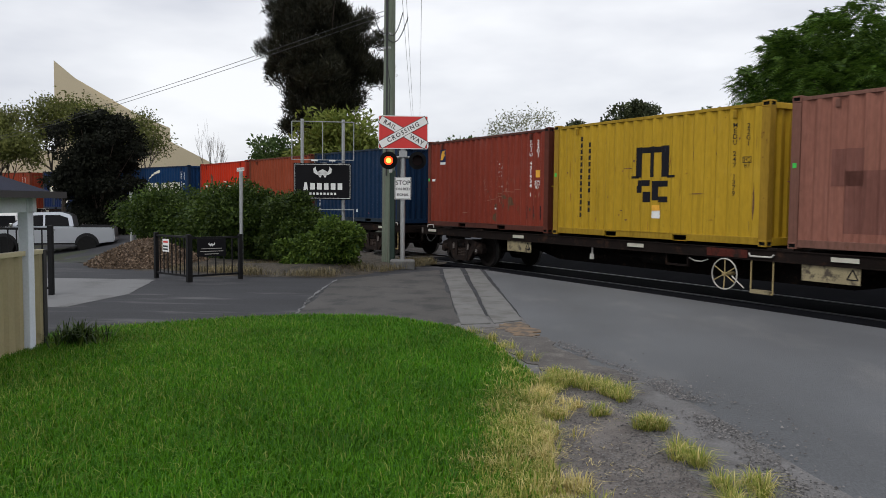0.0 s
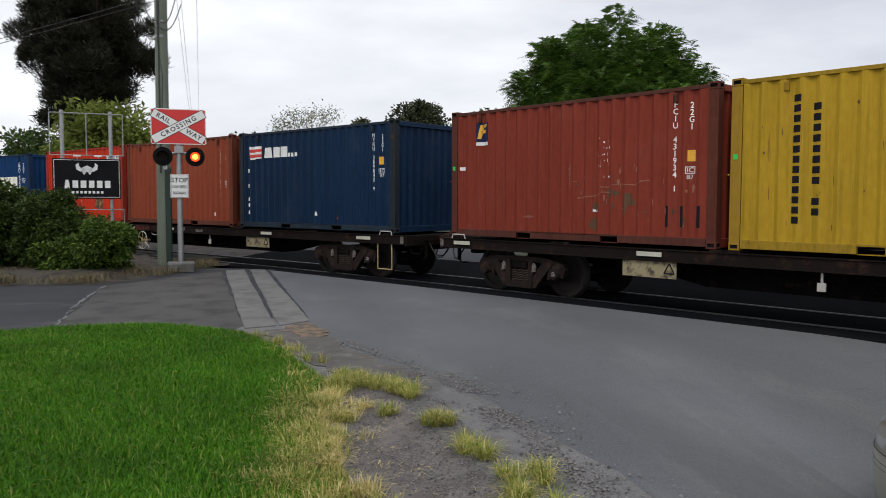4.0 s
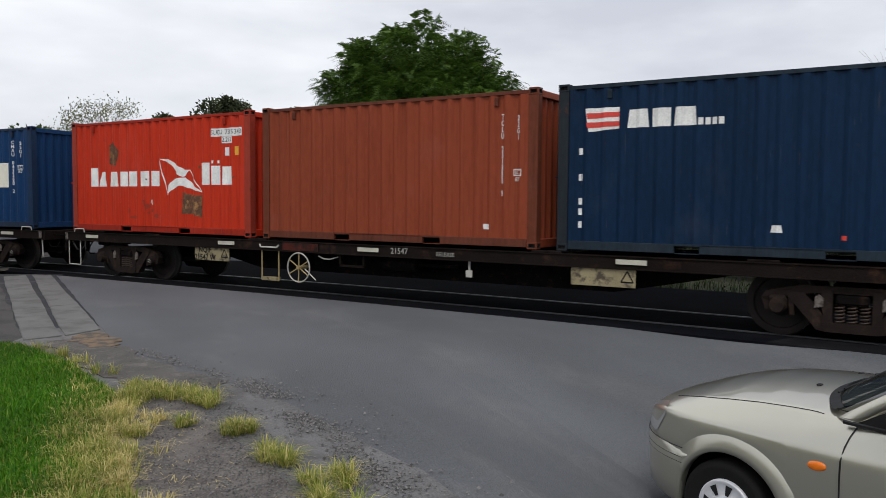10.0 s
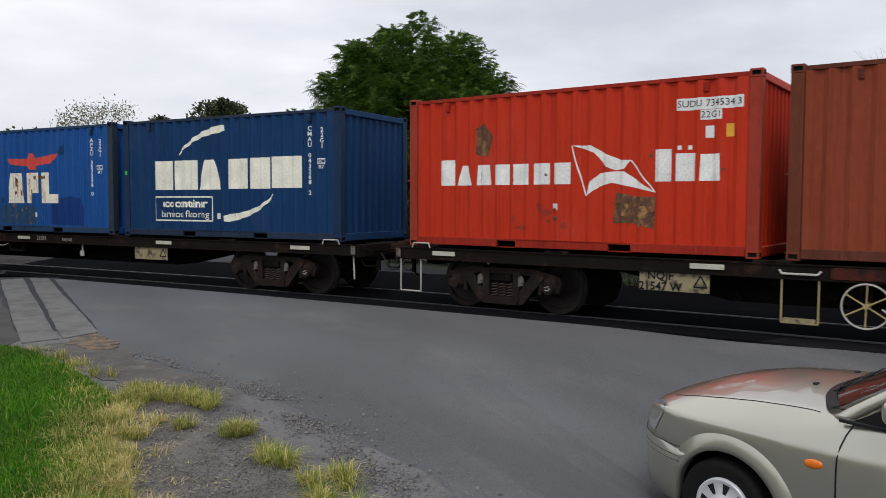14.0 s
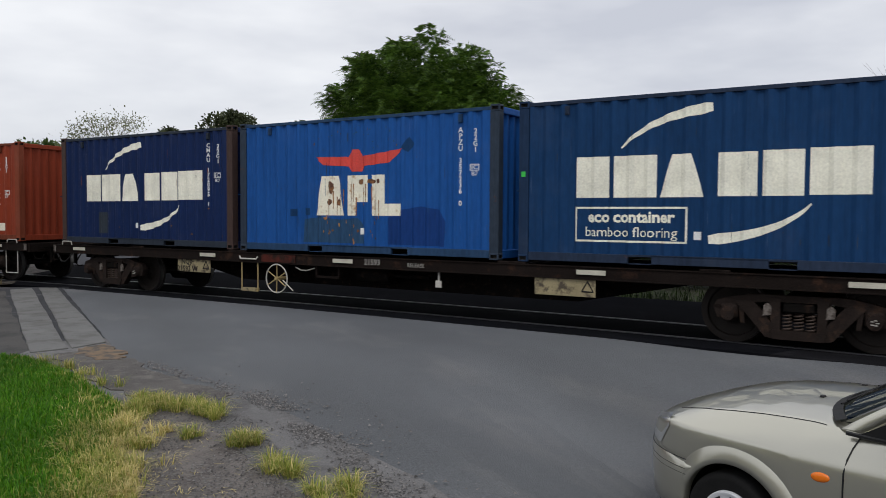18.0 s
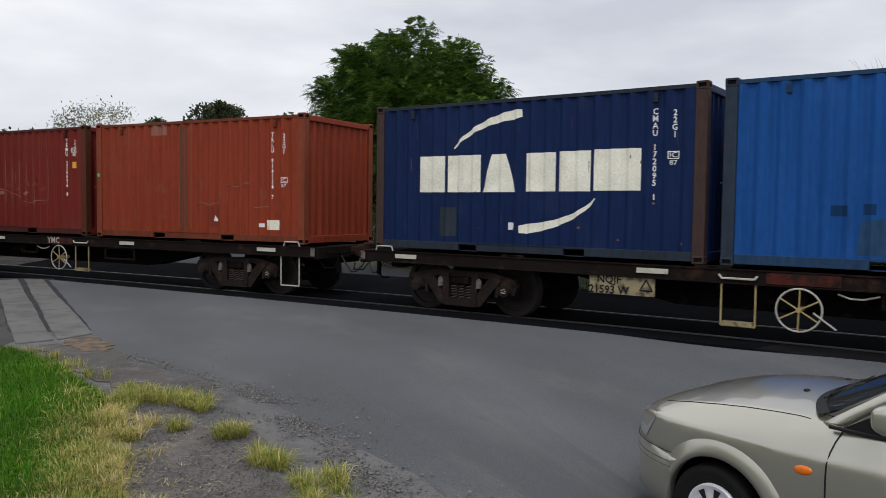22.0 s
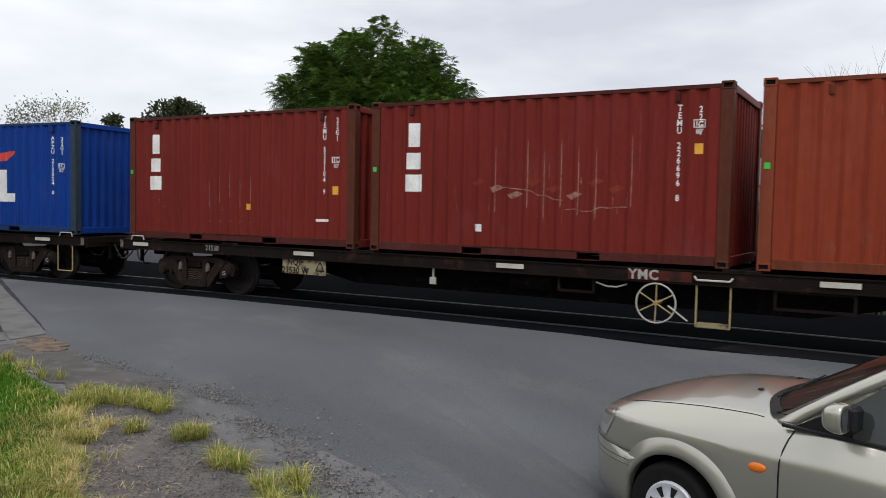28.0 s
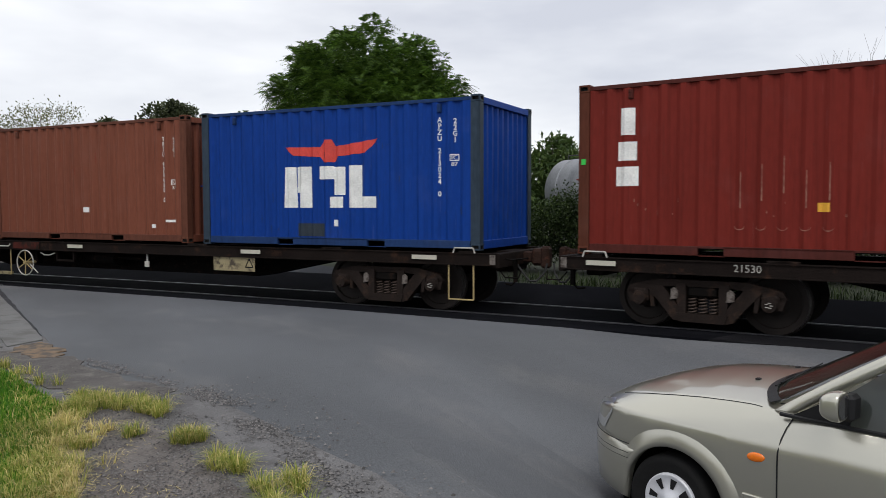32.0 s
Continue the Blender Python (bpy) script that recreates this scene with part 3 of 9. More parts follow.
post_paint = {"ink": paint("post_brown_blue", (0.0595, 0.03825, 0.034), 0.9, 0.3), "sky": paint("post_blue_grey", (0.02975, 0.0425, 0.06375), 0.8, 0.3),
              "deep": paint("post_dark_blue", (0.0153, 0.034, 0.0765), 0.7, 0.3), "royal": paint("post_slate", (0.034, 0.051, 0.07225), 0.6, 0.3),
              "red": paint("post_red_worn", (0.306, 0.0425, 0.0255), 0.95, 0.2), "orange": paint("post_orange_worn", (0.2125, 0.051, 0.0255), 0.7, 0.2), "maroon": paint("post_maroon_worn", (0.095, 0.030, 0.018), 1.0, 0.25),
              "brick": paint("post_brick_worn", (0.10, 0.030, 0.020), 1.0, 0.25), "rust": paint("post_rust_worn", (0.14, 0.040, 0.022), 0.9, 0.25), "brown": paint("post_brown_worn", (0.12, 0.045, 0.028), 0.9, 0.25),
              "navy": paint("post_navy_worn", (0.022, 0.028, 0.034), 0.8, 0.3), "yellow": paint("post_yellow_worn", (0.30, 0.18, 0.022), 1.0, 0.2), "pink": paint("post_pink_worn", (0.17, 0.08, 0.06), 0.9, 0.2)}
# ---- the loads: rear position of each on the train at the start ----
REAR = (0.48, -6.0, -12.26, -20.06, -26.46, -32.86, -40.47, -46.89, -53.17, -60.94, -67.36, -73.77, -81.51, -87.98, -94.33)
MIDDLE = [(REAR[k] + L + REAR[k + 2]) / 2 for k in (0, 3, 6, 9, 12)]


def load(k, color_name, label):
    return container(color_name, PAINTS[color_name], REAR[k] + L / 2 - MIDDLE[k // 3], MIDDLE[k // 3], label)


def green_tag(ob):
    drape(rect(0.075, 0.085), -2.94, 1.42, "tag", sticker_green, ob, "small green tag", proud=0.022)


# faded pink
c_pink = load(0, "pink", "faded pink steel shipping container, patched and stained")
for x, z, w, h in ((-2.0, 1.36, 0.55, 0.6), (-1.6, 0.8, 0.9, 1.0), (-0.6, 1.9, 0.8, 0.6), (0.6, 1.7, 1.1, 0.7)):
    drape(rect(w, h), x, z, "paint_patch", PAINTS["dusk"], c_pink, "overpainted patch in a duller pink")
green_tag(c_pink)
# mustard yellow
c_yel = load(1, "yellow", "mustard yellow steel shipping container with a black emblem")
slabs(c_yel, black_paint, [(-2.10, -1.985, 2.17 - i * 0.145, 2.27 - i * 0.145, 1) for i in range(13)], name="lettering_bar")
slabs(c_yel, black_paint, [(-1.82, -1.70, 2.03 - i * 0.148, 2.13 - i * 0.148, 1) for i in range(11) if i != 8], name="lettering_bar")
slabs(c_yel, black_paint, [(-0.26, -0.10, 1.30, 1.93, 1), (0.12, 0.26, 1.30, 1.93, 1), (0.46, 0.64, 1.30, 1.93, 1), (-0.10, 0.12, 1.80, 1.92, 1), (0.26, 0.46, 1.80, 1.92, 1), (-0.42, -0.2, 1.28, 1.33, 1), (0.6, 0.84, 1.28, 1.33, 1),
                          (-0.22, 0.12, 1.12, 1.24, 1), (-0.24, -0.08, 0.98, 1.12, 1), (-0.04, 0.14, 0.78, 1.0, 1), (0.22, 0.36, 0.82, 1.22, 1), (0.36, 0.62, 1.10, 1.22, 1), (0.36, 0.62, 0.78, 0.9, 1)], "worn piece of a black emblem", "emblem_piece")
drape(rect(0.2, 0.16), 0.33, 0.53, "sticker", sticker_white, c_yel)
drape(rect(0.2, 0.13), 0.33, 0.66, "sticker", sticker_yellow, c_yel)
for k, (x, z, w, h) in enumerate(((-2.45, 1.55, 0.03, 0.5), (-0.5, 1.5, 0.3, 0.025), (0.95, 1.1, 0.025, 0.5), (1.4, 0.95, 0.5, 0.025), (-0.15, 0.66, 0.025, 0.26), (2.72, 0.8, 0.05, 0.7), (1.75, 0.45, 0.12, 0.05), (-0.7, 0.6, 0.12, 0.03), (0.42, 0.72, 0.02, 0.2), (1.3, 1.75, 0.02, 0.35), (2.75, 1.9, 0.03, 0.4))):
    drape(outline([(-w / 2, -h * 0.2), (-w * 0.1, -h / 2), (w / 2, -h * 0.1), (w * 0.2, h * 0.3), (w * 0.05, h / 2), (-w * 0.3, h * 0.2)]), x, z, "scrape", rust_mat if k % 2 else post_paint["yellow"], c_yel, "rusty scrape", proud=0.004)
stencil(c_yel, "MEDU 247 1379", black_paint)
green_tag(c_yel)
# brick red with a small emblem
c_fc = load(2, "brick", "brick red steel shipping container with a small square emblem")
drape(rect(0.36, 0.46), -2.15, 2.09, "emblem_ground", navy_paint, c_fc, "dark blue square")
for q in ([(-0.12, -0.12), (-0.03, -0.12), (0.06, 0.16), (-0.04, 0.16)], [(-0.01, 0.09), (0.14, 0.12), (0.15, 0.17), (0.0, 0.16)], [(-0.03, -0.02), (0.09, 0.0), (0.10, 0.06), (-0.02, 0.04)]):
    drape(outline(q), -2.15, 2.12, "emblem_piece", sticker_yellow, c_fc, proud=0.006)
drape(rect(0.36, 0.07), -2.15, 1.90, "emblem_bar", sticker_white, c_fc, proud=0.006)
stencil(c_fc, "FCIU 431934 1", white_paint, top=2.35, size=0.11, plates=1.2)
drape(rect(0.13, 0.12), 0.69, 0.62, "sticker", sticker_white, c_fc)
drape(rect(0.13, 0.07), -2.72, 1.41, "sticker", sticker_white, c_fc)
drape(rect(0.12, 0.18), 2.56, 1.47, "sticker", sticker_yellow, c_fc)
for x in (2.13, 2.4, 2.7):
    drape(rect(0.07, 0.34), x, 0.5, "scorch_mark", black_paint, c_fc)
brick_over = paint("paint_over_brown", (0.105, 0.060, 0.034), 0.5, 0.3)
scatter(c_fc, 7, "paint_patch", [brick_over], 0.0, 2.2, 0.3, 0.9, 0.34, 0.3, 11, "brown overpainted patch")
scatter(c_fc, 34, "scrape", [PAINTS["pink"], rust_mat, PAINTS["pink"]], 0.0, 2.6, 0.4, 1.5, 0.05, 0.14, 12, "scraped paint")
scatter(c_fc, 22, "paint_fleck", [PAINTS["pink"], sticker_white], 0.72, 0.98, 1.15, 1.85, 0.03, 0.05, 13, "pale fleck")
for k in range(2):
    crack(c_fc, 0.3 + 0.5 * k, 1.1 + 0.6 * k, 0.8 + 0.2 * k, 0.2775, PAINTS["pink"], 20 + k, "jagged dent edge, its shading painted on")
for x, z, w, h in ((0.1, 1.25, 0.02, 0.5), (0.22, 1.1, 0.16, 0.02), (0.75, 1.2, 0.02, 0.3), (-0.1, 0.95, 0.12, 0.02), (-0.9, 0.45, 0.3, 0.05)):
    drape(outline([(-w / 2, 0), (-w / 4, -h / 2), (w / 3, -h / 3), (w / 2, h / 4), (0, h / 2)]), x, z, "scrape", PAINTS["pink"], c_fc, "scraped pale patch")
green_tag(c_fc)
# navy with a small flag
c_ny = load(3, "navy", "navy blue steel shipping container with a small striped flag")
drape(outline([(-0.21, -0.18), (0.27, -0.14), (0.27, 0.18), (-0.27, 0.18)]), -2.32, 2.02, "flag", white_paint, c_ny, "white flag with two red stripes")
for dz in (0.07, -0.07):
    drape(outline([(-0.23, -0.05), (0.27, -0.035), (0.27, 0.04), (-0.25, 0.035)]), -2.32, 2.02 + dz, "flag_stripe", red_paint, c_ny, proud=0.006)
slabs(c_ny, white_paint, [(-1.92, -1.6, 1.88, 2.15, 0.85), (-1.55, -1.28, 1.88, 2.15, 1.0), (-1.23, -0.9, 1.88, 2.15, 0.85)] + [(-0.88 + i * 0.095, -0.81 + i * 0.095, 1.88, 1.98, 1) for i in range(4)], "plain white slab")
stencil(c_ny, "NYKU 389845 9", white_paint, x=2.29, top=2.31, size=0.101, plates=1.39)
drape(rect(0.12, 0.18), 2.56, 1.67, "sticker", sticker_yellow, c_ny)
drape(outline([(-0.08, 0), (0.08, 0), (0.06, 0.1), (-0.06, 0.1)]), 0.2, 0.37, "scuff", white_paint, c_ny)
drape(rect(0.06, 0.06), 1.03, 0.32, "sticker", red_paint, c_ny)
for z in (1.55, 1.15, 0.78, 0.62, 0.42):
    drape(rect(0.06, 0.1), -2.66, z, "scuff", white_paint, c_ny)
# plain rust red
c_br = load(4, "rust", "plain rust red steel shipping container")
stencil(c_br, "TCLU 231355 3", white_paint, x=2.37, top=2.2, plates=1.2)
drape(rect(0.13, 0.09), 2.08, 0.35, "sticker", sticker_white, c_br)
# bright red with a wordmark
c_hs = load(5, "red", "bright red steel shipping container with white slabs and rust patches")
slabs(c_hs, white_paint, [(-2.36, -2.05, 1.06, 1.50, 1.0)] + [(-1.98 + i * 0.37, -1.69 + i * 0.37, 1.06, 1.40, (0.4, 0.85, 1, 1, 1, 1)[i]) for i in range(6)] + [(1.53, 1.77, 1.08, 1.55, 1), (1.84, 2.12, 1.08, 1.48, 1), (2.19, 2.48, 1.08, 1.46, 0.9)], "plain white slab")
for x in (1.9, 2.04):
    drape(rect(0.06, 0.06), x, 1.56, "name_dot", white_paint, c_hs)
for q in ([(-0.67, 0.37), (-0.35, 0.36), (-0.1, 0.22), (0.15, 0.12), (0.3, 0.12), (0.2, -0.01), (0.05, -0.03), (-0.1, 0.03), (-0.3, 0.25), (-0.5, 0.32)],
          [(-0.43, -0.42), (-0.36, -0.2), (-0.2, -0.07), (0.05, -0.045), (0.2, -0.05), (0.45, -0.22), (0.68, -0.37), (0.3, -0.28), (0.0, -0.22), (-0.2, -0.27)]):
    drape(outline(q), 0.86, 1.29, "pennant", white_paint, c_hs, "white pennant shape")
for q in ([(-0.69, 0.37), (-0.665, 0.37), (-0.42, -0.42), (-0.445, -0.42)], [(0.28, 0.12), (0.305, 0.12), (0.69, -0.37), (0.665, -0.37)]):
    drape(outline(q), 0.86, 1.29, "pennant_edge", white_paint, c_hs)
drape(outline([(-0.15, -0.24), (0.1, -0.28), (0.18, 0.05), (0.02, 0.28), (-0.15, 0.2)]), -1.47, 1.82, "rust_patch", rust_mat, c_hs, "bare rust showing through")
drape(outline([(-0.34, -0.2), (0.0, -0.2), (0.3, -0.28), (0.34, 0.2), (0.05, 0.2), (-0.3, 0.27)]), 1.22, 0.66, "rust_patch", rust_mat, c_hs, "bare rust showing through")
rnd_hs = random.Random(9)
for x, z, w, h in ((1.08, 0.66, 0.2, 0.24), (1.36, 0.62, 0.2, 0.3), (-1.45, 1.74, 0.12, 0.2), (1.3, 0.44, 0.05, 0.12)):
    drape(blotch(rnd_hs, w, h), x, z, "rust_bloom", mat("rust_tan", (0.30, 0.16, 0.06), 0.9, 0, 0.5, 9, 50, 0.3, second=(0.09, 0.04, 0.02), amount=0.5), c_hs, "flaking tan rust", proud=0.0055)
scatter(c_hs, 8, "paint_patch", [post_paint["red"]], -0.9, 0.3, 0.35, 0.8, 0.2, 0.16, 73, "dull worn paint")
drape(rect(0.94, 0.17), 2.31, 2.17, "serial_ground", sticker_white, c_hs)
drape(text_mesh("SUDU 734534 3", 0.135), 2.31, 2.17, "serial_number", black_paint, c_hs, proud=0.006)
drape(rect(0.3, 0.14), 2.34, 2.01, "code_ground", sticker_white, c_hs)
drape(text_mesh("22G1", 0.13), 2.34, 2.01, "size_code", black_paint, c_hs, proud=0.006)
drape(rect(0.12, 0.17), 2.32, 1.77, "sticker", sticker_white, c_hs)
drape(rect(0.11, 0.18), 2.6, 1.78, "sticker", sticker_yellow, c_hs)
drape(rect(0.1, 0.11), -0.1, 0.7, "sticker", sticker_white, c_hs)
drape(rect(0.09, 0.07), -0.1, 0.52, "rust_spot", rust_mat, c_hs)


def shipping_wordmark(ob, eco, serial):
    """Two groups of plain cream slabs between two tapered arcs, as on the blue boxes."""
    slabs(ob, cream_paint, [(-2.03, -1.50, 1.03, 1.66, 1), (-1.42, -0.77, 1.03, 1.66, 1), (-0.72, -0.08, 1.03, 1.66, 0.42), (0.11, 0.64, 1.04, 1.66, 1), (0.71, 1.24, 1.04, 1.67, 1), (1.31, 2.05, 1.05, 1.68, 1)], "plain cream slab")
    drape(sweep((-1.32, 1.78), (-0.85, 2.24), (0.03, 2.31), 0.03, 0.17), 0, 0, "arc", cream_paint, ob, "tapered cream arc")
    drape(sweep((1.34, 0.93), (0.95, 0.50), (0.0, 0.42), 0.03, 0.17), 0, 0, "arc", cream_paint, ob, "tapered cream arc")
    if eco:
        w, h = 0.87, 0.27
        for a, b, c, d in ((-w, -h, w, -h + 0.03), (-w, h - 0.03, w, h), (-w, -h, -w + 0.03, h), (w - 0.03, -h, w, h)):
            drape(outline([(a, b), (c, b), (c, d), (a, d)]), -1.17, 0.62, "frame_bar", cream_paint, ob)
        drape(text_mesh("eco container", 0.24, bold=0.008), -1.17, 0.73, "lettering", cream_paint, ob, "cream lettering")
        drape(text_mesh("bamboo flooring", 0.215), -1.17, 0.50, "lettering", cream_paint, ob, "cream lettering")
    drape(rect(0.11, 0.12), -0.16, 0.47, "sticker", sticker_white, ob)
    stencil(ob, serial, white_paint)


c_ce = load(6, "deep", "dark blue steel shipping container with cream slabs and a framed notice")
shipping_wordmark(c_ce, True, "CMAU 043268 2")
c_a = load(7, "sky", "mid blue steel shipping container, rusting, with a red wing emblem")
c_c2 = load(8, "ink", "dark blue steel shipping container with cream slabs and brown posts")
shipping_wordmark(c_c2, False, "CMAU 172095 1")
drape(rect(0.35, 0.5), -1.43, 0.52, "faded_square", PAINTS["slate"], c_c2, "pale weathered square")


def wing_emblem(ob, name_mat, serial, broken):
    w = outline([(-1.0, 0.10), (-0.2, 0.08), (-0.1, 0.21), (0.05, 0.21), (0.14, 0.08), (1.05, 0.19), (0.78, -0.05), (0.2, -0.1), (0.12, -0.2), (-0.12, -0.2), (-0.2, -0.1), (-0.8, -0.06)])
    drape(w, 0.0, 1.75, "wing_emblem", red_paint, ob, "red spread-wing shape")
    if broken:
        s = [(-1.04, -0.72, 0.72, 1.48, 0.8), (-0.66, -0.38, 0.72, 1.48, 0.9), (-0.72, -0.62, 1.0, 1.48, 1), (-0.22, 0.1, 1.24, 1.48, 1), (0.1, 0.34, 0.95, 1.46, 1), (0.02, 0.3, 0.72, 0.92, 1), (0.42, 0.7, 0.72, 1.48, 1), (0.7, 0.99, 0.72, 0.92, 1)]
    else:
        s = [(-0.99, -0.28, 0.73, 1.48, 0.55), (-0.22, 0.0, 0.73, 1.48, 1), (0.0, 0.28, 0.98, 1.48, 1), (0.35, 0.64, 0.73, 1.48, 1), (0.64, 1.02, 0.73, 0.95, 1)]
    slabs(ob, name_mat, s, "plain white slab, worn at the edges")
    stencil(ob, serial, white_paint)
    drape(rect(0.11, 0.12), 0.14, 0.44, "sticker", sticker_white, ob)


wing_emblem(c_a, rusty_white, "APZU 357236 0", False)
over_blue, over_teal = paint("paint_over_blue", (0.009, 0.040, 0.17), 0.3, 0.2), paint("paint_over_teal", (0.026, 0.070, 0.145), 0.75, 0.3)
rnd_ = random.Random(4)
drape(outline([(-0.6, -0.33), (0.6, -0.34), (0.62, 0.1), (0.5, 0.30), (0.1, 0.36), (-0.3, 0.3), (-0.52, 0.33), (-0.62, 0.1)]), 1.35, 0.54, "paint_patch", over_blue, c_a, "dark overpainted patch", proud=0.002)
drape(outline([(-0.75, -0.24), (0.76, -0.24), (0.74, 0.1), (0.6, 0.24), (0.2, 0.2), (-0.3, 0.25), (-0.72, 0.2)]), -0.58, 0.45, "paint_patch", over_teal, c_a, "dull teal overpainted patch, rust-stained", proud=0.002)
rust_run = mat("rust_run", (0.36, 0.17, 0.05), 0.85, 0, 0.4, 6, 40, 0.2, second=(0.16, 0.06, 0.02), amount=0.5)
for x, z, w, h in ((-0.62, 1.25, 0.20, 0.30), (-0.66, 0.98, 0.22, 0.14), (-0.42, 0.98, 0.16, 0.16), (0.1, 1.36, 0.16, 0.14), (0.36, 1.36, 0.24, 0.10), (0.52, 1.36, 0.08, 0.12)):
    drape(blotch(rnd_, w, h), x, z, "rust_bloom", rust_mat, c_a, "rust bloom through the lettering", proud=0.0052)
for k in range(13):
    x = -0.66 + 0.1 * k + rnd_.uniform(-0.03, 0.03)
    drape(outline([(-0.012, 0.14), (0.012, 0.14), (0.006, -0.2), (-0.004, -0.2)]), x, rnd_.uniform(0.82, 1.2), "rust_run", rust_run, c_a, "thin rust run", proud=0.0056)
scatter(c_a, 26, "rust_spot", [rust_mat, over_teal], -1.2, 1.3, 1.95, 2.42, 0.035, 0.05, 3)
scatter(c_a, 22, "rust_spot", [rust_mat, rust_run], -0.8, 0.5, 0.22, 0.7, 0.05, 0.09, 5)
scatter(c_a, 16, "scratch", [PAINTS["slate"], over_teal], -2.7, 2.0, 0.5, 2.2, 0.012, 0.3, 8)
drape(outline([(-0.14, -0.05), (0, -0.13), (0.16, 0.0), (0.02, 0.14)]), 1.16, 2.0, "paint_patch", PAINTS["deep"], c_a, proud=0.002)
for x, z, w in ((-1.55, 0.78, 0.2), (-1.2, 0.8, 0.15), (-0.9, 0.76, 0.12)):
    drape(rect(w, 0.14), x, z, "paint_patch", PAINTS["deep"], c_a, proud=0.002)
green_tag(c_ce)
c_tr = load(9, "orange", "orange-brown steel shipping container, dented and patched")
stencil(c_tr, "TRLU 914134 7", white_paint, x=2.21, top=2.23, plates=1.23)
drape(rect(0.46, 2.25), -0.23, 1.34, "paint_patch", PAINTS["rust"], c_tr, "upright band of duller paint", proud=0.002)
band_grey = paint("paint_band_grey", (0.125, 0.058, 0.036), 0.5, 0.35)
for x, w in ((-0.33, 0.06), (-0.21, 0.03), (-0.27, 0.025)):
    drape(rect(w, 2.25), x, 1.34, "scrape", band_grey, c_tr, "upright greyed scrape", proud=0.004)
drape(rect(0.5, 0.22), -1.03, 2.38, "paint_patch", PAINTS["pink"], c_tr, proud=0.002)
drape(rect(0.36, 0.42), 0.6, 0.5, "paint_patch", PAINTS["brick"], c_tr, proud=0.002)
drape(outline([(-0.06, -0.06), (0.07, -0.06), (-0.03, 0.07)]), 0.66, 0.48, "sticker", sticker_white, c_tr)
drape(rect(0.32, 0.2), 2.2, 0.37, "plate", rusty_white, c_tr)
drape(rect(0.14, 0.08), 1.92, 0.36, "plate", sticker_white, c_tr)
# pale strip above a darker one: a dent's lit and shaded edges painted
for k, (a, b, z, m) in enumerate(((0.1, 0.75, 0.82, PAINTS["pink"]), (0.1, 0.8, 0.78, PAINTS["brick"]), (0.9, 1.65, 1.2, PAINTS["pink"]), (0.95, 1.7, 1.16, PAINTS["brick"]), (1.7, 2.2, 0.72, PAINTS["pink"]))):
    crack(c_tr, a, b, z, 0.2775, m, 30 + k, "jagged dent edge, its shading painted on")
scatter(c_tr, 30, "scratch", [PAINTS["pink"], PAINTS["brick"]], -2.6, 2.6, 0.5, 2.2, 0.014, 0.22, 33, "thin scratch")
scatter(c_tr, 5, "paint_patch", [PAINTS["rust"]], -2.5, 2.4, 0.3, 1.2, 0.4, 0.35, 34, "patch of duller paint")
green_tag(c_tr)


def three_marks(ob, serial, x=-2.16):
    """Three plain white slabs one below the other."""
    slabs(ob, white_paint, [(x - 0.10, x + 0.12, 1.80, 2.20, 1), (x - 0.14, x + 0.15, 1.42, 1.70, 1), (x - 0.17, x + 0.18, 1.04, 1.33, 1)], "plain white slab")


def hooks(ob, xs, z, material):
    """Small pale U-shaped scrapes with a line above each."""
    for k, x in enumerate(xs):
        bm = bmesh.new()
        pts = [(0.07 * math.cos(a), 0.05 * math.sin(a)) for a in np.linspace(math.pi, 2 * math.pi, 7)]
        for (ax, az_), (bx, bz) in zip(pts, pts[1:]):
            bm.faces.new([bm.verts.new(p) for p in ((ax, az_ - 0.006, 0), (bx, bz - 0.006, 0), (bx, bz + 0.006, 0), (ax, az_ + 0.006, 0))])
        drape(bm, x, z, "scrape", material, ob, "hook-shaped pale scrape", proud=0.005)
        drape(outline([(-0.007, -0.2), (0.009, -0.2), (0.004, 0.3), (-0.004, 0.3)]), x + 0.01, z + 0.45 + 0.1 * (k % 3), "scrape", material, ob, "long pale scrape")


pale_scrape = mat("pale_scrape", (0.30, 0.15, 0.105), 0.75, 0, 0.3, 9, 60, 0.1, second=(0.17, 0.05, 0.035), amount=0.45)
c_ta = load(10, "maroon", "maroon steel shipping container, scraped, with three white marks")
three_marks(c_ta, "")
stencil(c_ta, "TEMU 226696 8", white_paint, x=2.29, top=2.3, size=0.104, plates=1.98)
drape(rect(0.11, 0.15), 2.57, 1.67, "sticker", sticker_yellow, c_ta)
drape(rect(0.13, 0.12), -0.89, 0.46, "sticker", sticker_white, c_ta)
for k in range(8):
    drape(outline([(-0.14, 0.0), (-0.05, -0.07), (0.13, 0.02), (0.02, 0.06)]), -0.9 + 0.33 * k, 1.2 - 0.1 * (k % 3), "scrape", pale_scrape if k in (1, 2, 5) else PAINTS["brick"], c_ta, "dented scrape")
green_tag(c_ta)
scatter(c_ta, 24, "scrape", [pale_scrape, PAINTS["brick"]], -1.6, 1.9, 0.6, 1.7, 0.016, 0.30, 41, "thin pale scrape")
for k, x in enumerate((-0.62, -0.06, 0.22, 0.5, 0.78, 1.06, 1.6)):
    drape(outline([(-0.008, -0.55), (0.008, -0.5), (0.012, 0.1), (0.004, 0.55), (-0.006, 0.4), (-0.003, 0.0)]), x + 0.03, 1.25 + 0.12 * math.sin(k * 2.4), "scrape", pale_scrape, c_ta, "long pale scrape down a fold", proud=0.004)
crack(c_ta, -0.7, 0.55, 1.12, 0.2775, pale_scrape, 45, "jagged dent edge, its shading painted on")
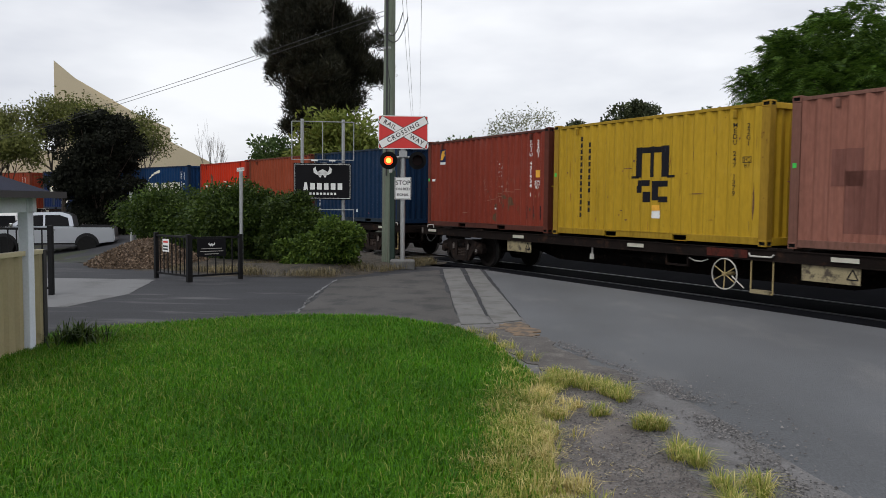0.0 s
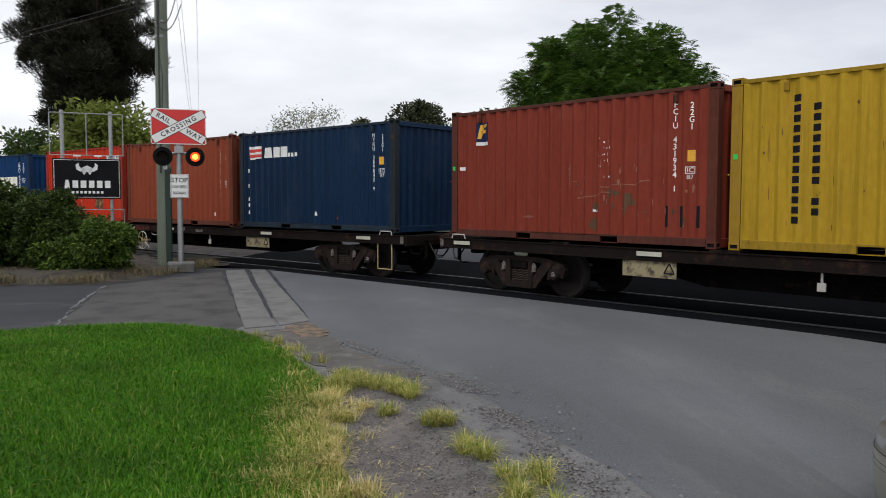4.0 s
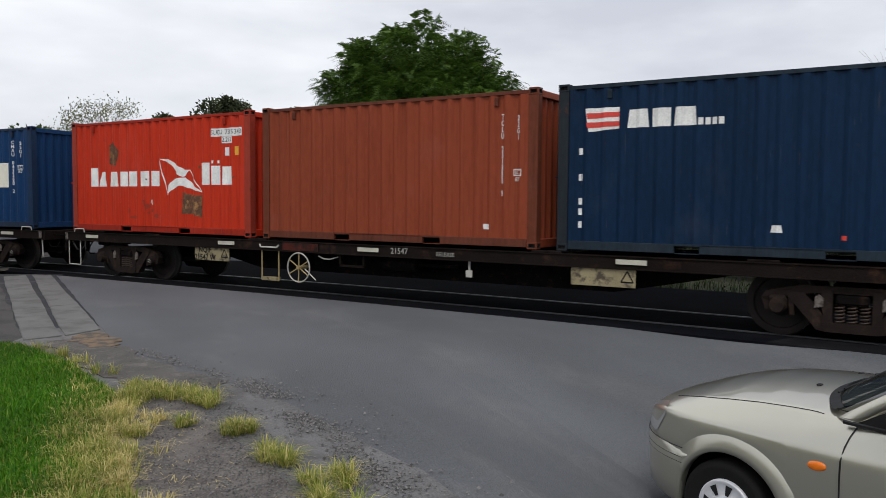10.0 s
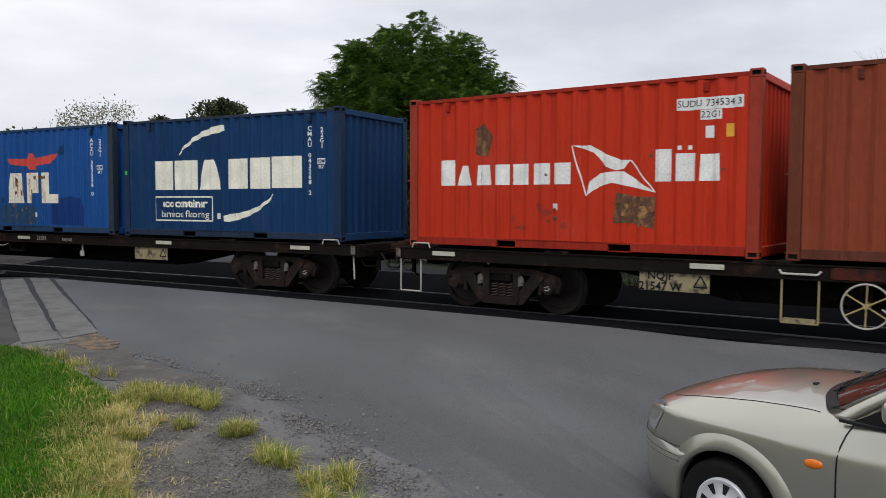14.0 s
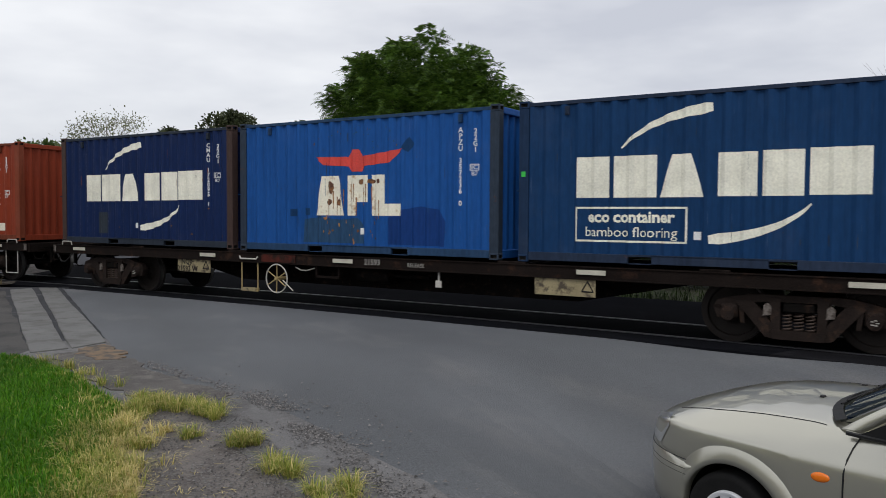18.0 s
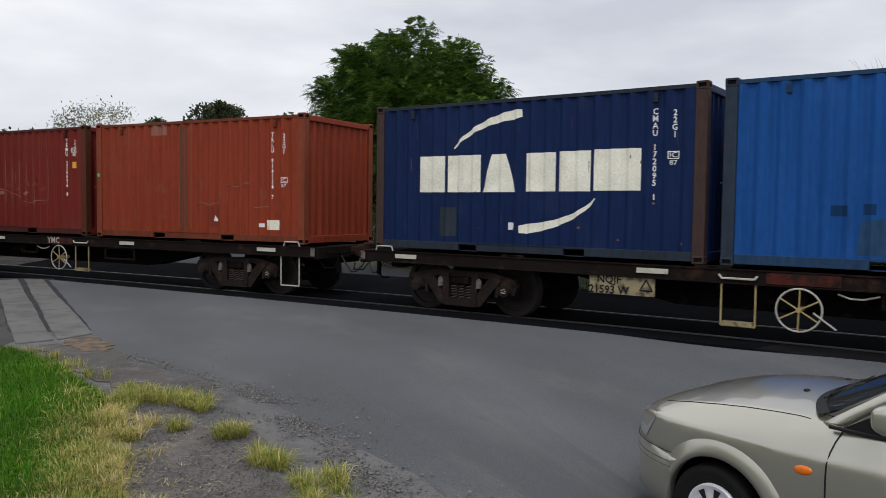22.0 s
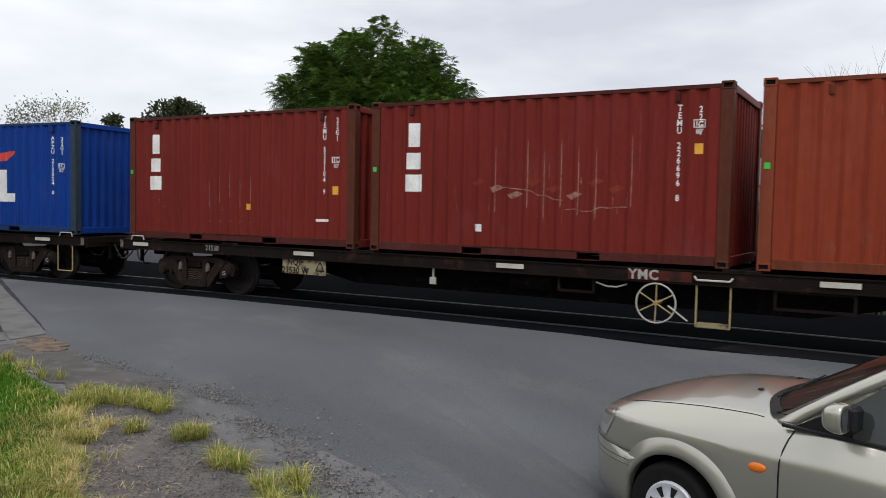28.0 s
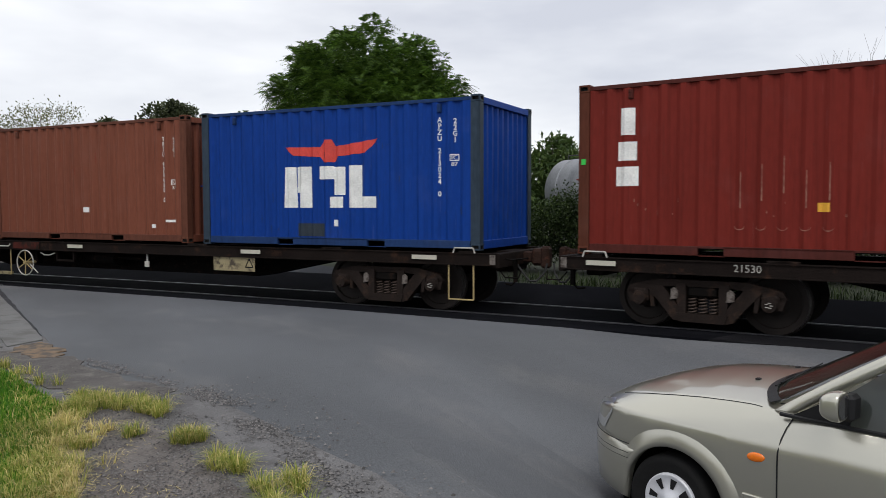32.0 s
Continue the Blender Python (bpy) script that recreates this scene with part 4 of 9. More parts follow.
crack(c_ta, 0.6, 1.5, 0.78, 0.2775, pale_scrape, 46, "jagged dent edge, its shading painted on")
c_tb = load(11, "maroon", "maroon steel shipping container with three white marks")
three_marks(c_tb, "", -2.26)
stencil(c_tb, "TEMU 533104 9", white_paint, x=2.3, top=2.4, size=0.108, plates=1.56)
drape(rect(0.11, 0.15), 2.57, 1.05, "sticker", sticker_yellow, c_tb)
drape(rect(0.15, 0.12), 0.44, 0.72, "sticker", sticker_yellow, c_tb)
drape(rect(0.3, 0.05), 2.29, 0.5, "text_bar", white_paint, c_tb)
hooks(c_tb, (-0.62, -0.34, -0.06, 0.22, 0.5), 0.46, pale_scrape)
scatter(c_tb, 14, "scrape", [pale_scrape], -2.4, 2.0, 0.6, 0.85, 0.02, 0.06, 42, "small pale scrape")
green_tag(c_tb)
c_ap = load(12, "royal", "royal blue steel shipping container with a red wing emblem")
wing_emblem(c_ap, white_paint, "APZU 213024 0", True)
drape(rect(0.6, 0.24), -0.42, 0.31, "paint_patch", PAINTS["slate"], c_ap, "grey-blue overpainted patch", proud=0.002)
drape(rect(0.5, 0.06), 0.2, 0.06, "text_bar", white_paint, c_ap)
c_bb = load(13, "brown", "plain red-brown steel shipping container")
stencil(c_bb, "TRIU 970660 0", white_paint, x=2.35, top=2.18, plates=1.2)
drape(rect(0.14, 0.11), 0.03, 0.68, "sticker", sticker_white, c_bb)
drape(rect(0.12, 0.08), 2.05, 0.34, "sticker", sticker_white, c_bb)
drape(rect(0.28, 0.05), 2.54, 0.45, "text_bar", white_paint, c_bb)
c_xx = load(14, "brown", "weathered red-brown steel shipping container")
stencil(c_xx, "TRIU 970412 6", white_paint, x=2.35, top=2.18)

for k, (ob, tones) in enumerate(((c_yel, ("brown", "slate")), (c_ny, ("slate",)), (c_br, ("brick", "pink")), (c_hs, ("pink", "brick")), (c_ce, ("slate",)), (c_c2, ("slate", "brown")), (c_ap, ("slate",)), (c_bb, ("brick",)))):
    scatter(ob, 16, "scratch", [PAINTS[t] for t in tones], -2.7, 2.7, 0.3, 2.2, 0.012, 0.24, 50 + k, "thin scratch")
scatter(c_yel, 14, "rust_spot", [rust_mat], -2.7, 2.7, 0.25, 2.3, 0.05, 0.06, 70, "small rust spot")
scatter(c_hs, 12, "rust_spot", [rust_mat], -2.7, 2.7, 0.25, 2.3, 0.05, 0.06, 71, "small rust spot")
scatter(c_c2, 10, "rust_spot", [rust_mat], -2.7, 2.7, 0.25, 2.3, 0.05, 0.06, 72, "small rust spot")

# ---- wagons ----
steel = mat("wagon_steel", (0.0125, 0.009, 0.0078), 0.8, 0.1, 0.45, 2.0, 40, 0.3, second=(0.04, 0.021, 0.014), amount=0.26, spec=0.08)
# grimy iron, its base near black to carry the shade under the wagons
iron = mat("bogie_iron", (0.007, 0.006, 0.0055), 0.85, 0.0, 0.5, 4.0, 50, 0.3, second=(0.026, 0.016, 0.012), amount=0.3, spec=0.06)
cast_mat = mat("cast_steel", (0.020, 0.0145, 0.0125), 0.8, 0, 0.45, 4.0, 50, 0.3, second=(0.045, 0.027, 0.019), amount=0.3, spec=0.1)
spring_mat = mat("spring_steel", (0.055, 0.036, 0.028), 0.7, 0.2, 0.4, 6.0, 50, 0.2, second=(0.05, 0.03, 0.02), amount=0.3)
tread = mat("wheel_tread", (0.016, 0.0125, 0.011), 0.7, 0.0, 0.3, 4, 60, 0.1, spec=0.2)
tread_bright = mat("worn_tread", (0.22, 0.21, 0.20), 0.4, 0.8, 0.2, 4, 60, 0.05)
strip_white = mat("marker_strip", (0.50, 0.48, 0.40), 0.5, 0, 0.2, 5, 60, 0.05, second=(0.35, 0.30, 0.2), amount=0.2)
plate_cream = mat("plate_cream", (0.30, 0.25, 0.14), 0.6, 0, 0.3, 4, 50, 0.05, second=(0.06, 0.045, 0.03), amount=0.42)
yellow_steel = mat("yellow_steel", (0.38, 0.29, 0.13), 0.6, 0, 0.3, 5, 50, 0.1, second=(0.16, 0.08, 0.04), amount=0.2)
white_steel = mat("white_steel", (0.46, 0.44, 0.40), 0.6, 0, 0.2, 5, 50, 0.1, second=(0.3, 0.2, 0.13), amount=0.15)
coupler_mat = mat("coupler_iron", (0.034, 0.019, 0.0145), 0.85, 0, 0.5, 6, 40, 0.4, second=(0.085, 0.036, 0.024), amount=0.3, spec=0.1)
rubber = mat("hose_rubber", (0.018, 0.018, 0.018), 0.7, 0, 0.3, 5, 50, 0.1)
stencil_grey = mat("stencil_grey", (0.38, 0.36, 0.33), 0.7, 0, 0.3, 5, 50, 0.0)
worn_plate = mat("worn_plate", (0.15, 0.13, 0.115), 0.7, 0, 0.4, 9, 50, 0.1, second=(0.05, 0.035, 0.028), amount=0.45)
HALF, WHEEL_R, BASE, AXLE, RAIL_Z = 9.72, 0.46, 7.55, 0.92, -0.18


HUB_Z = WHEEL_R / 1.07


def side_frame_mesh():
    """The cast side of a three-piece bogie: arched top chord, sloping legs, triangular windows and axle boxes."""
    bm = bmesh.new()
    y0, y1 = -1.09, -0.97
    prism(bm, [(-1.14, 0.50), (-1.08, 0.60), (-0.86, 0.655), (-0.62, 0.70), (0.62, 0.70), (0.86, 0.655), (1.08, 0.60), (1.14, 0.50), (1.02, 0.47), (0.72, 0.575), (0.4, 0.61), (-0.4, 0.61), (-0.72, 0.575), (-1.02, 0.47)], "y", y0, y1)
    for s in (-1, 1):
        prism(bm, [(s * 0.86, 0.62), (s * 0.58, 0.60), (s * 0.40, 0.40), (s * 0.30, 0.27), (s * 0.33, 0.13), (s * 0.43, 0.15), (s * 0.56, 0.30)], "y", y0 - 0.015, y1)
        prism(bm, [(s * 0.235, 0.66), (s * 0.38, 0.66), (s * 0.375, 0.48), (s * 0.33, 0.24), (s * 0.235, 0.24)], "y", y0 - 0.025, y1)
        # pedestal round the axle box and its foot
        prism(bm, [(s * 0.68, 0.60), (s * 0.80, 0.60), (s * 0.775, 0.42), (s * 0.76, 0.31), (s * 0.70, 0.31), (s * 0.715, 0.45)], "y", y0, y1)
        prism(bm, [(s * 1.02, 0.55), (s * 1.13, 0.52), (s * 1.08, 0.36), (s * 1.01, 0.36)], "y", y0, y1)
        box(bm, s * AXLE - 0.12, s * AXLE + 0.12, -1.12, -0.95, 0.35, 0.56, 0.035)
        tube(bm, (s * AXLE, -1.18, HUB_Z), (s * AXLE, -1.1, HUB_Z), 0.095, 0.115, 16)
        for k in range(3):
            a = k * 2.1 + 0.4
            tube(bm, (s * AXLE + 0.06 * math.cos(a), -1.195, HUB_Z + 0.06 * math.sin(a)), (s * AXLE + 0.06 * math.cos(a), -1.17, HUB_Z + 0.06 * math.sin(a)), 0.016, 0.016, 6)
    prism(bm, [(-0.36, 0.25), (0.36, 0.25), (0.32, 0.13), (-0.32, 0.13)], "y", y0 - 0.035, y1 + 0.03)
    return mesh_of(bm, "side_frame")


def wedge_mesh():
    bm = bmesh.new()
    prism(bm, [(-0.06, 0.42), (0.05, 0.44), (0.06, 0.55), (0.0, 0.60), (-0.05, 0.56)], "y", -1.135, -1.115)
    bmesh.ops.bevel(bm, geom=bm.edges[:], offset=0.006, segments=1, affect="EDGES")
    return mesh_of(bm, "wear_plate")


def hub_mark_mesh():
    bm = bmesh.new()
    for k in range(5):
        a = k * 1.3
        box(bm, 0.035 * math.cos(a) - 0.02, 0.035 * math.cos(a) + 0.02, -1.186, -1.182, 0.035 * math.sin(a) - 0.007, 0.035 * math.sin(a) + 0.007)
    return mesh_of(bm, "axle_mark")


def spring_mesh():
    """One coil spring: a bar wound round an upright axis."""
    bm = bmesh.new()
    n, k = 56, 5
    rings = []
    for i in range(n + 1):
        a = i / n * 2 * math.pi * 5.5
        c = Vector((0.054 * math.cos(a), 0.054 * math.sin(a), 0.235 + 0.24 * i / n))
        o = Vector((math.cos(a), math.sin(a), 0))
        rings.append([bm.verts.new(c + o * 0.013 * math.cos(q) + Vector((0, 0, 0.013 * math.sin(q)))) for q in np.linspace(0, 2 * math.pi, k, endpoint=False)])
    for a, b in zip(rings, rings[1:]):
        for i in range(k):
            bm.faces.new((a[i], a[(i + 1) % k], b[(i + 1) % k], b[i]))
    return mesh_of(bm, "coil_spring", True)


def bolster_mesh():
    bm = bmesh.new()
    box(bm, -0.2, 0.2, -1.12, 1.12, 0.48, 0.6, 0.02)
    box(bm, -0.24, 0.24, -0.9, 0.9, 0.5, 0.68, 0.02)
    tube(bm, (0, 0, 0.6), (0, 0, 0.74), 0.2, 0.2, 12)
    for s in (-1, 1):
        box(bm, s * 0.45 - 0.04, s * 0.45 + 0.04, -0.8, 0.8, 0.36, 0.46)
    return mesh_of(bm, "bolster")


def wheelset_mesh():
    bm = bmesh.new()
    for s in (-1, 1):
        prof = [(0.05, s * 0.665), (0.36, s * 0.675), (0.37, s * 0.665), (0.485, s * 0.665), (0.485, s * 0.69), (WHEEL_R, s * 0.70), (0.455, s * 0.80), (0.40, s * 0.80), (0.37, s * 0.80), (0.355, s * 0.755),
                (0.2, s * 0.735), (0.12, s * 0.76), (0.09, s * 0.80), (0.05, s * 0.80)]
        revolve(bm, prof, 30)
    tube(bm, (0, -1.0, 0), (0, 1.0, 0), 0.07, 0.07, 12)
    me = mesh_of(bm, "wheelset")
    me.materials.append(tread)
    me.materials.append(tread_bright)
    for p in me.polygons:
        r, y = math.hypot(p.center.x, p.center.z), abs(p.center.y)
        if r > 0.44 and 0.70 < y < 0.80:
            p.material_index = 1
    return me


def mark_mesh():
    bm = bmesh.new()
    for i in range(8):
        a, b = 0.1 + i * 0.09, 0.1 + (i + 1) * 0.09
        bm.faces.new([bm.verts.new((r * math.cos(q), -0.803, r * math.sin(q))) for r, q in ((0.38, a), (0.41, a), (0.41, b), (0.38, b))])
    return mesh_of(bm, "chalk_mark")


def tall(me):
    me.transform(Matrix.Diagonal((1, 1, 1.07, 1)))
    return me


WM = {"side_frame": tall(side_frame_mesh()), "coil_spring": tall(spring_mesh()), "bolster": tall(bolster_mesh()), "wheelset": wheelset_mesh(), "chalk_mark": mark_mesh(), "wear_plate": tall(wedge_mesh()), "axle_mark": hub_mark_mesh()}


def bogie(wagon, x):
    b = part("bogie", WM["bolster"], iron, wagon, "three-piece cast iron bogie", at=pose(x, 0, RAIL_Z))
    for m in (None, pose(0, 0, 0, 0, 0, 180)):
        part("side_frame", WM["side_frame"], cast_mat, b, "rusty cast steel side frame", at=m)
        for q in (-0.15, 0.0, 0.15):
            part("coil_spring", WM["coil_spring"], spring_mat, b, "rusty coil spring", at=(m or pose(0, 0, 0)) @ pose(q, -1.05, 0))
        for q in (-0.4, 0.4):
            part("wear_plate", WM["wear_plate"], worn_plate, b, "pale worn wedge plate", at=(m or pose(0, 0, 0)) @ pose(q, 0, 0))
        part("axle_mark", WM["axle_mark"], stencil_grey, b, "white stencil on the axle cap", at=(m or pose(0, 0, 0)) @ pose(AXLE, 0, WHEEL_R))
    for s in (-1, 1):
        part("wheelset", WM["wheelset"], tread, b, "pair of worn steel wheels on an axle", at=pose(s * AXLE, 0, WHEEL_R))
    for s in (-1, 1):
        bm = bmesh.new()
        box(bm, s * 0.42 - 0.03, s * 0.42 + 0.03, -0.9, -0.68, 0.26, 0.6, 0.01)
        part("brake_shoe", bm, iron, b)
    return b


def step_bm(x, w=0.46, low=0.07):
    bm = bmesh.new()
    y = -1.2
    pipe(bm, [(x - w / 2, y, 0.74), (x - w / 2, y, low), (x + w / 2, y, low), (x + w / 2, y, 0.74)], 0.014, 6)
    return bm


def build_wagon(mirror):
    """Mirror: the hand brake stands towards the front of the middle."""
    g = -1 if mirror else 1
    w = thing("container_wagon", "dark rust-brown flat container wagon on two bogies", "wagon", group="wagons of the train")
    for sy in (-1, 1):
        bm = bmesh.new()
        ys = (sy * 1.22, sy * 1.14)
        a, b = min(ys), max(ys)
        # channel: top flange, web, lower flange with a wavy, knocked-about lip
        box(bm, -HALF, HALF, a, b, 0.665, 0.855, 0.004)
        box(bm, -HALF, HALF, a - 0.02 * (sy < 0), b + 0.02 * (sy > 0), 0.845, 0.862)
        box(bm, -HALF, HALF, a - 0.02 * (sy < 0), b + 0.02 * (sy > 0), 0.655, 0.672)
        for x in (-9.2, -6.5, -6.4, -3.3, -3.1, 3.1, 3.3, 6.4, 6.5, 9.2):
            box(bm, x - 0.16, x + 0.16, a, b, 0.855, 0.897, 0.01)
        part("side_sill", bm, steel, w)
    bm = bmesh.new()
    # belly reaches low so that its dark side stands in for shade
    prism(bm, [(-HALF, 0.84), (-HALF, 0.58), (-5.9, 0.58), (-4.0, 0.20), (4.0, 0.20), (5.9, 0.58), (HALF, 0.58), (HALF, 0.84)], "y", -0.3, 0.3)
    part("centre_sill", bm, iron, w, "fish-bellied centre beam, drawn deeper to fill the shade below")
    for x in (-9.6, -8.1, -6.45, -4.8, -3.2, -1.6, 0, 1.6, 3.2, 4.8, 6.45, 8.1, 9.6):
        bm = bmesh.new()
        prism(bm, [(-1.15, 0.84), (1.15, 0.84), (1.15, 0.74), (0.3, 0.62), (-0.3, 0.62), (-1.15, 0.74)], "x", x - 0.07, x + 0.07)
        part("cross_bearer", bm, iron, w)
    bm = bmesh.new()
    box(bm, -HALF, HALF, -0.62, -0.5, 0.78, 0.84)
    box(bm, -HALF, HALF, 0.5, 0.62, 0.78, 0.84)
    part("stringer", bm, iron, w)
    for s in (-1, 1):
        bm = bmesh.new()
        box(bm, s * HALF - 0.06, s * HALF + 0.06, -1.2, 1.2, 0.62, 0.86, 0.01)
        box(bm, s * (HALF - 0.2) - 0.15, s * (HALF - 0.2) + 0.15, -0.4, 0.4, 0.5, 0.86, 0.02)
        part("end_beam", bm, steel, w)
        bm = bmesh.new()
        box(bm, s * HALF, s * (HALF + 0.28), -0.09, 0.09, 0.66, 0.84, 0.02)
        box(bm, s * (HALF + 0.22), s * (HALF + 0.52), -0.17, 0.13, 0.60, 0.90, 0.05)
        box(bm, s * (HALF + 0.4), s * (HALF + 0.56), -0.2, 0.02, 0.56, 0.94, 0.04)
        part("coupler", bm, coupler_mat, w, "rusty automatic coupler")
        bm = bmesh.new()
        pts = [(s * (HALF + 0.05), -0.42, 0.66), (s * (HALF + 0.18), -0.44, 0.5), (s * (HALF + 0.3), -0.44, 0.36), (s * (HALF + 0.42), -0.42, 0.36), (s * (HALF + 0.54), -0.36, 0.5), (s * (HALF + 0.58), -0.32, 0.66)]
        pipe(bm, pts, 0.018, 8)
        part("brake_hose", bm, rubber, w, "black looped brake hose")
        bm = bmesh.new()
        pipe(bm, [(s * (HALF - 0.05), -1.0, 0.8), (s * (HALF + 0.14), -0.9, 0.74), (s * (HALF + 0.14), 0.2, 0.72)], 0.014, 6)
        part("uncoupling_rod", bm, iron, w)
        bm = bmesh.new()
        pipe(bm, [(s * 9.35, -1.24, 0.86), (s * 9.32, -1.24, 0.945), (s * 8.98, -1.24, 0.945), (s * 8.95, -1.24, 0.86)], 0.013, 6)
        part("hand_rail", bm, white_steel, w, "cream bent grab rail")
        bm = bmesh.new()
        box(bm, s * (HALF - 0.05) - 0.05, s * (HALF - 0.05) + 0.05, -1.246, -1.2405, 0.68, 0.84)
        part("end_cap", bm, worn_plate, w, "pale worn sill end")
        bm = bmesh.new()
        box(bm, s * (HALF + 0.1) - 0.035, s * (HALF + 0.1) + 0.035, -0.62, -0.55, 0.34, 0.74, 0.01)
        pipe(bm, [(s * (HALF + 0.1), -0.58, 0.36), (s * (HALF + 0.02), -0.56, 0.28), (s * (HALF - 0.1), -0.52, 0.3)], 0.016, 6)
        part("hose_bracket", bm, iron, w)
        bm = bmesh.new()
        pipe(bm, [(s * (HALF - 0.02), -1.05, 0.6), (s * (HALF + 0.1), -1.06, 0.46), (s * (HALF + 0.34), -1.06, 0.46), (s * (HALF + 0.36), -1.0, 0.58)], 0.012, 6)
        part("cut_lever", bm, iron, w)
        bogie(w, s * BASE)
    part("foot_step", step_bm(9.08), white_steel if mirror else yellow_steel, w, "bent bar step")
    part("foot_step", step_bm(g * -2.84), yellow_steel, w, "yellowed bar step")
    bm = bmesh.new()
    box(bm, g * -2.84 - 0.2, g * -2.84 + 0.2, -1.26, -1.12, 0.07, 0.13)
    part("tread_board", bm, plate_cream, w)
    bm = bmesh.new()
    pipe(bm, [(g * -2.84 - 0.26, -1.235, 0.78), (g * -2.84 - 0.22, -1.25, 0.73), (g * -2.84 + 0.22, -1.25, 0.73), (g * -2.84 + 0.26, -1.235, 0.78)], 0.016, 6)
    part("hand_rail", bm, white_steel, w)
    # hand brake wheel
    hx = g * -2.05
    bm = bmesh.new()
    n = 28
    rr = [Matrix.Translation((hx, -1.24, 0.36)) @ Vector((0.285 * math.cos(2 * math.pi * i / n), 0, 0.285 * math.sin(2 * math.pi * i / n))) for i in range(n + 1)]
    pipe(bm, rr, 0.013, 6)
    wheel = part("brake_wheel", bm, white_steel, w, "pale spoked hand brake wheel")
    bm = bmesh.new()
    for i in range(6):
        a = math.pi * i / 3 + 0.5
        tube(bm, (hx, -1.23, 0.36), (hx + 0.285 * math.cos(a), -1.24, 0.36 + 0.285 * math.sin(a)), 0.011, 0.011, 6)
    tube(bm, (hx, -1.27, 0.36), (hx, -0.95, 0.36), 0.035, 0.035, 8)
    part("spoke", bm, yellow_steel, wheel, "yellow spokes and hub")
    bm = bmesh.new()
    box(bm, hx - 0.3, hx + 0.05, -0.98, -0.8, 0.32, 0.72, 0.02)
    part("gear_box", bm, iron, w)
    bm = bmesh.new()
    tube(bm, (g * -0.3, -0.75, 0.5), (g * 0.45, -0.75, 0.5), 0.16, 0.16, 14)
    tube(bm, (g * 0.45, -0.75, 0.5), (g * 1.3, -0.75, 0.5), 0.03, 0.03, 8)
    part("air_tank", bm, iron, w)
    bm = bmesh.new()
    for a, b, c, d in ((-1.1, -0.5, 0.42, 0.46), (-1.1, -0.5, 0.64, 0.68), (-1.1, -1.06, 0.42, 0.7), (-0.54, -0.5, 0.42, 0.7)):
        box(bm, g * a, g * b, -1.16, -1.1, c, d)
    part("bracket", bm, steel, w)
    bm = bmesh.new()
    tube(bm, (g * 1.75, -1.15, 0.7), (g * 1.75, -1.15, 0.42), 0.02, 0.02, 6)
    box(bm, g * 1.75 - 0.06, g * 1.75 + 0.06, -1.17, -1.15, 0.38, 0.5)
    part("release_handle", bm, white_steel, w, "small white release handle plate")
    bm = bmesh.new()
    pipe(bm, [(g * -1.6, -1.17, 0.6), (g * -1.45, -1.18, 0.55), (g * -1.3, -1.18, 0.55), (g * -1.12, -1.16, 0.6)], 0.012, 5)
    part("chain", bm, white_steel, w)
    for x in ((-8.65, -4.06, -0.35, 4.6, 8.4) if not mirror else (-9.05, -4.52, -0.28, 4.42, 8.5)):
        bm = bmesh.new()
        box(bm, x - 0.24, x + 0.24, -1.248, -1.242, 0.735, 0.81)
        part("marker_strip", bm, strip_white, w, "pale marker strip")
    return w


def plate(wagon, x, number, marks):
    bm = bmesh.new()
    box(bm, x - 0.52, x + 0.52, -1.2, -1.185, 0.38, 0.7, 0.003)
    pl = part("number_plate", bm, plate_cream, wagon, "grimy cream plate with black stencilling")
    for body, size, dx, z in marks:
        t = text_mesh(body, size, bold=0.004)
        for v in t.verts:
            v.co = Vector((x + dx + v.co.x, -1.204, z + v.co.y))
        me = bpy.data.meshes.new("stencil")
        t.to_mesh(me)
        t.free()
        part("stencil", me, black_paint, pl)
    bm = bmesh.new()
    for i in range(3):
        a, b = math.pi / 2 + i * 2 * math.pi / 3, math.pi / 2 + (i + 1) * 2 * math.pi / 3
        tube(bm, (x + 0.39 + 0.11 * math.cos(a), -1.204, 0.52 + 0.11 * math.sin(a)), (x + 0.39 + 0.11 * math.cos(b), -1.204, 0.52 + 0.11 * math.sin(b)), 0.01, 0.01, 4)
    part("triangle_mark", bm, black_paint, pl)


w_plain, w_mirror = build_wagon(False), build_wagon(True)
wagons = [copy_thing(w_mirror, pose(0, 0, 0)), w_plain, copy_thing(w_plain, pose(0, 0, 0)), w_mirror, copy_thing(w_plain, pose(0, 0, 0))]
for w, u, number in zip(wagons, MIDDLE, ("", "21547", "21593", "21530", "")):
    WAGONS.append((w, u))
    two = [("NQJF", 0.17, -0.2, 0.6), (number + " W", 0.17, -0.2, 0.44)] if number else []
    plate(w, -4.55, number, two)
    if number != "21530":
        plate(w, 4.14, number, [])
    if number:
        t = text_mesh(number, 0.15)
        for v in t.verts:
            v.co = Vector((v.co.x + (0.35 if number != "21530" else -6.9), -1.246, 0.77 + v.co.y))
        me = bpy.data.meshes.new("wagon_number")
        t.to_mesh(me)
        t.free()
        part("wagon_number", me, stencil_grey, w, "stencilled wagon number")
        if number != "21530":
            t = text_mesh("RELEASE", 0.10)
            for v in t.verts:
                v.co = Vector((v.co.x + 1.32, -1.246, 0.75 + v.co.y))
            me = bpy.data.meshes.new("stencil")
            t.to_mesh(me)
            t.free()
            part("stencil", me, stencil_grey, w, "faint stencilled word")
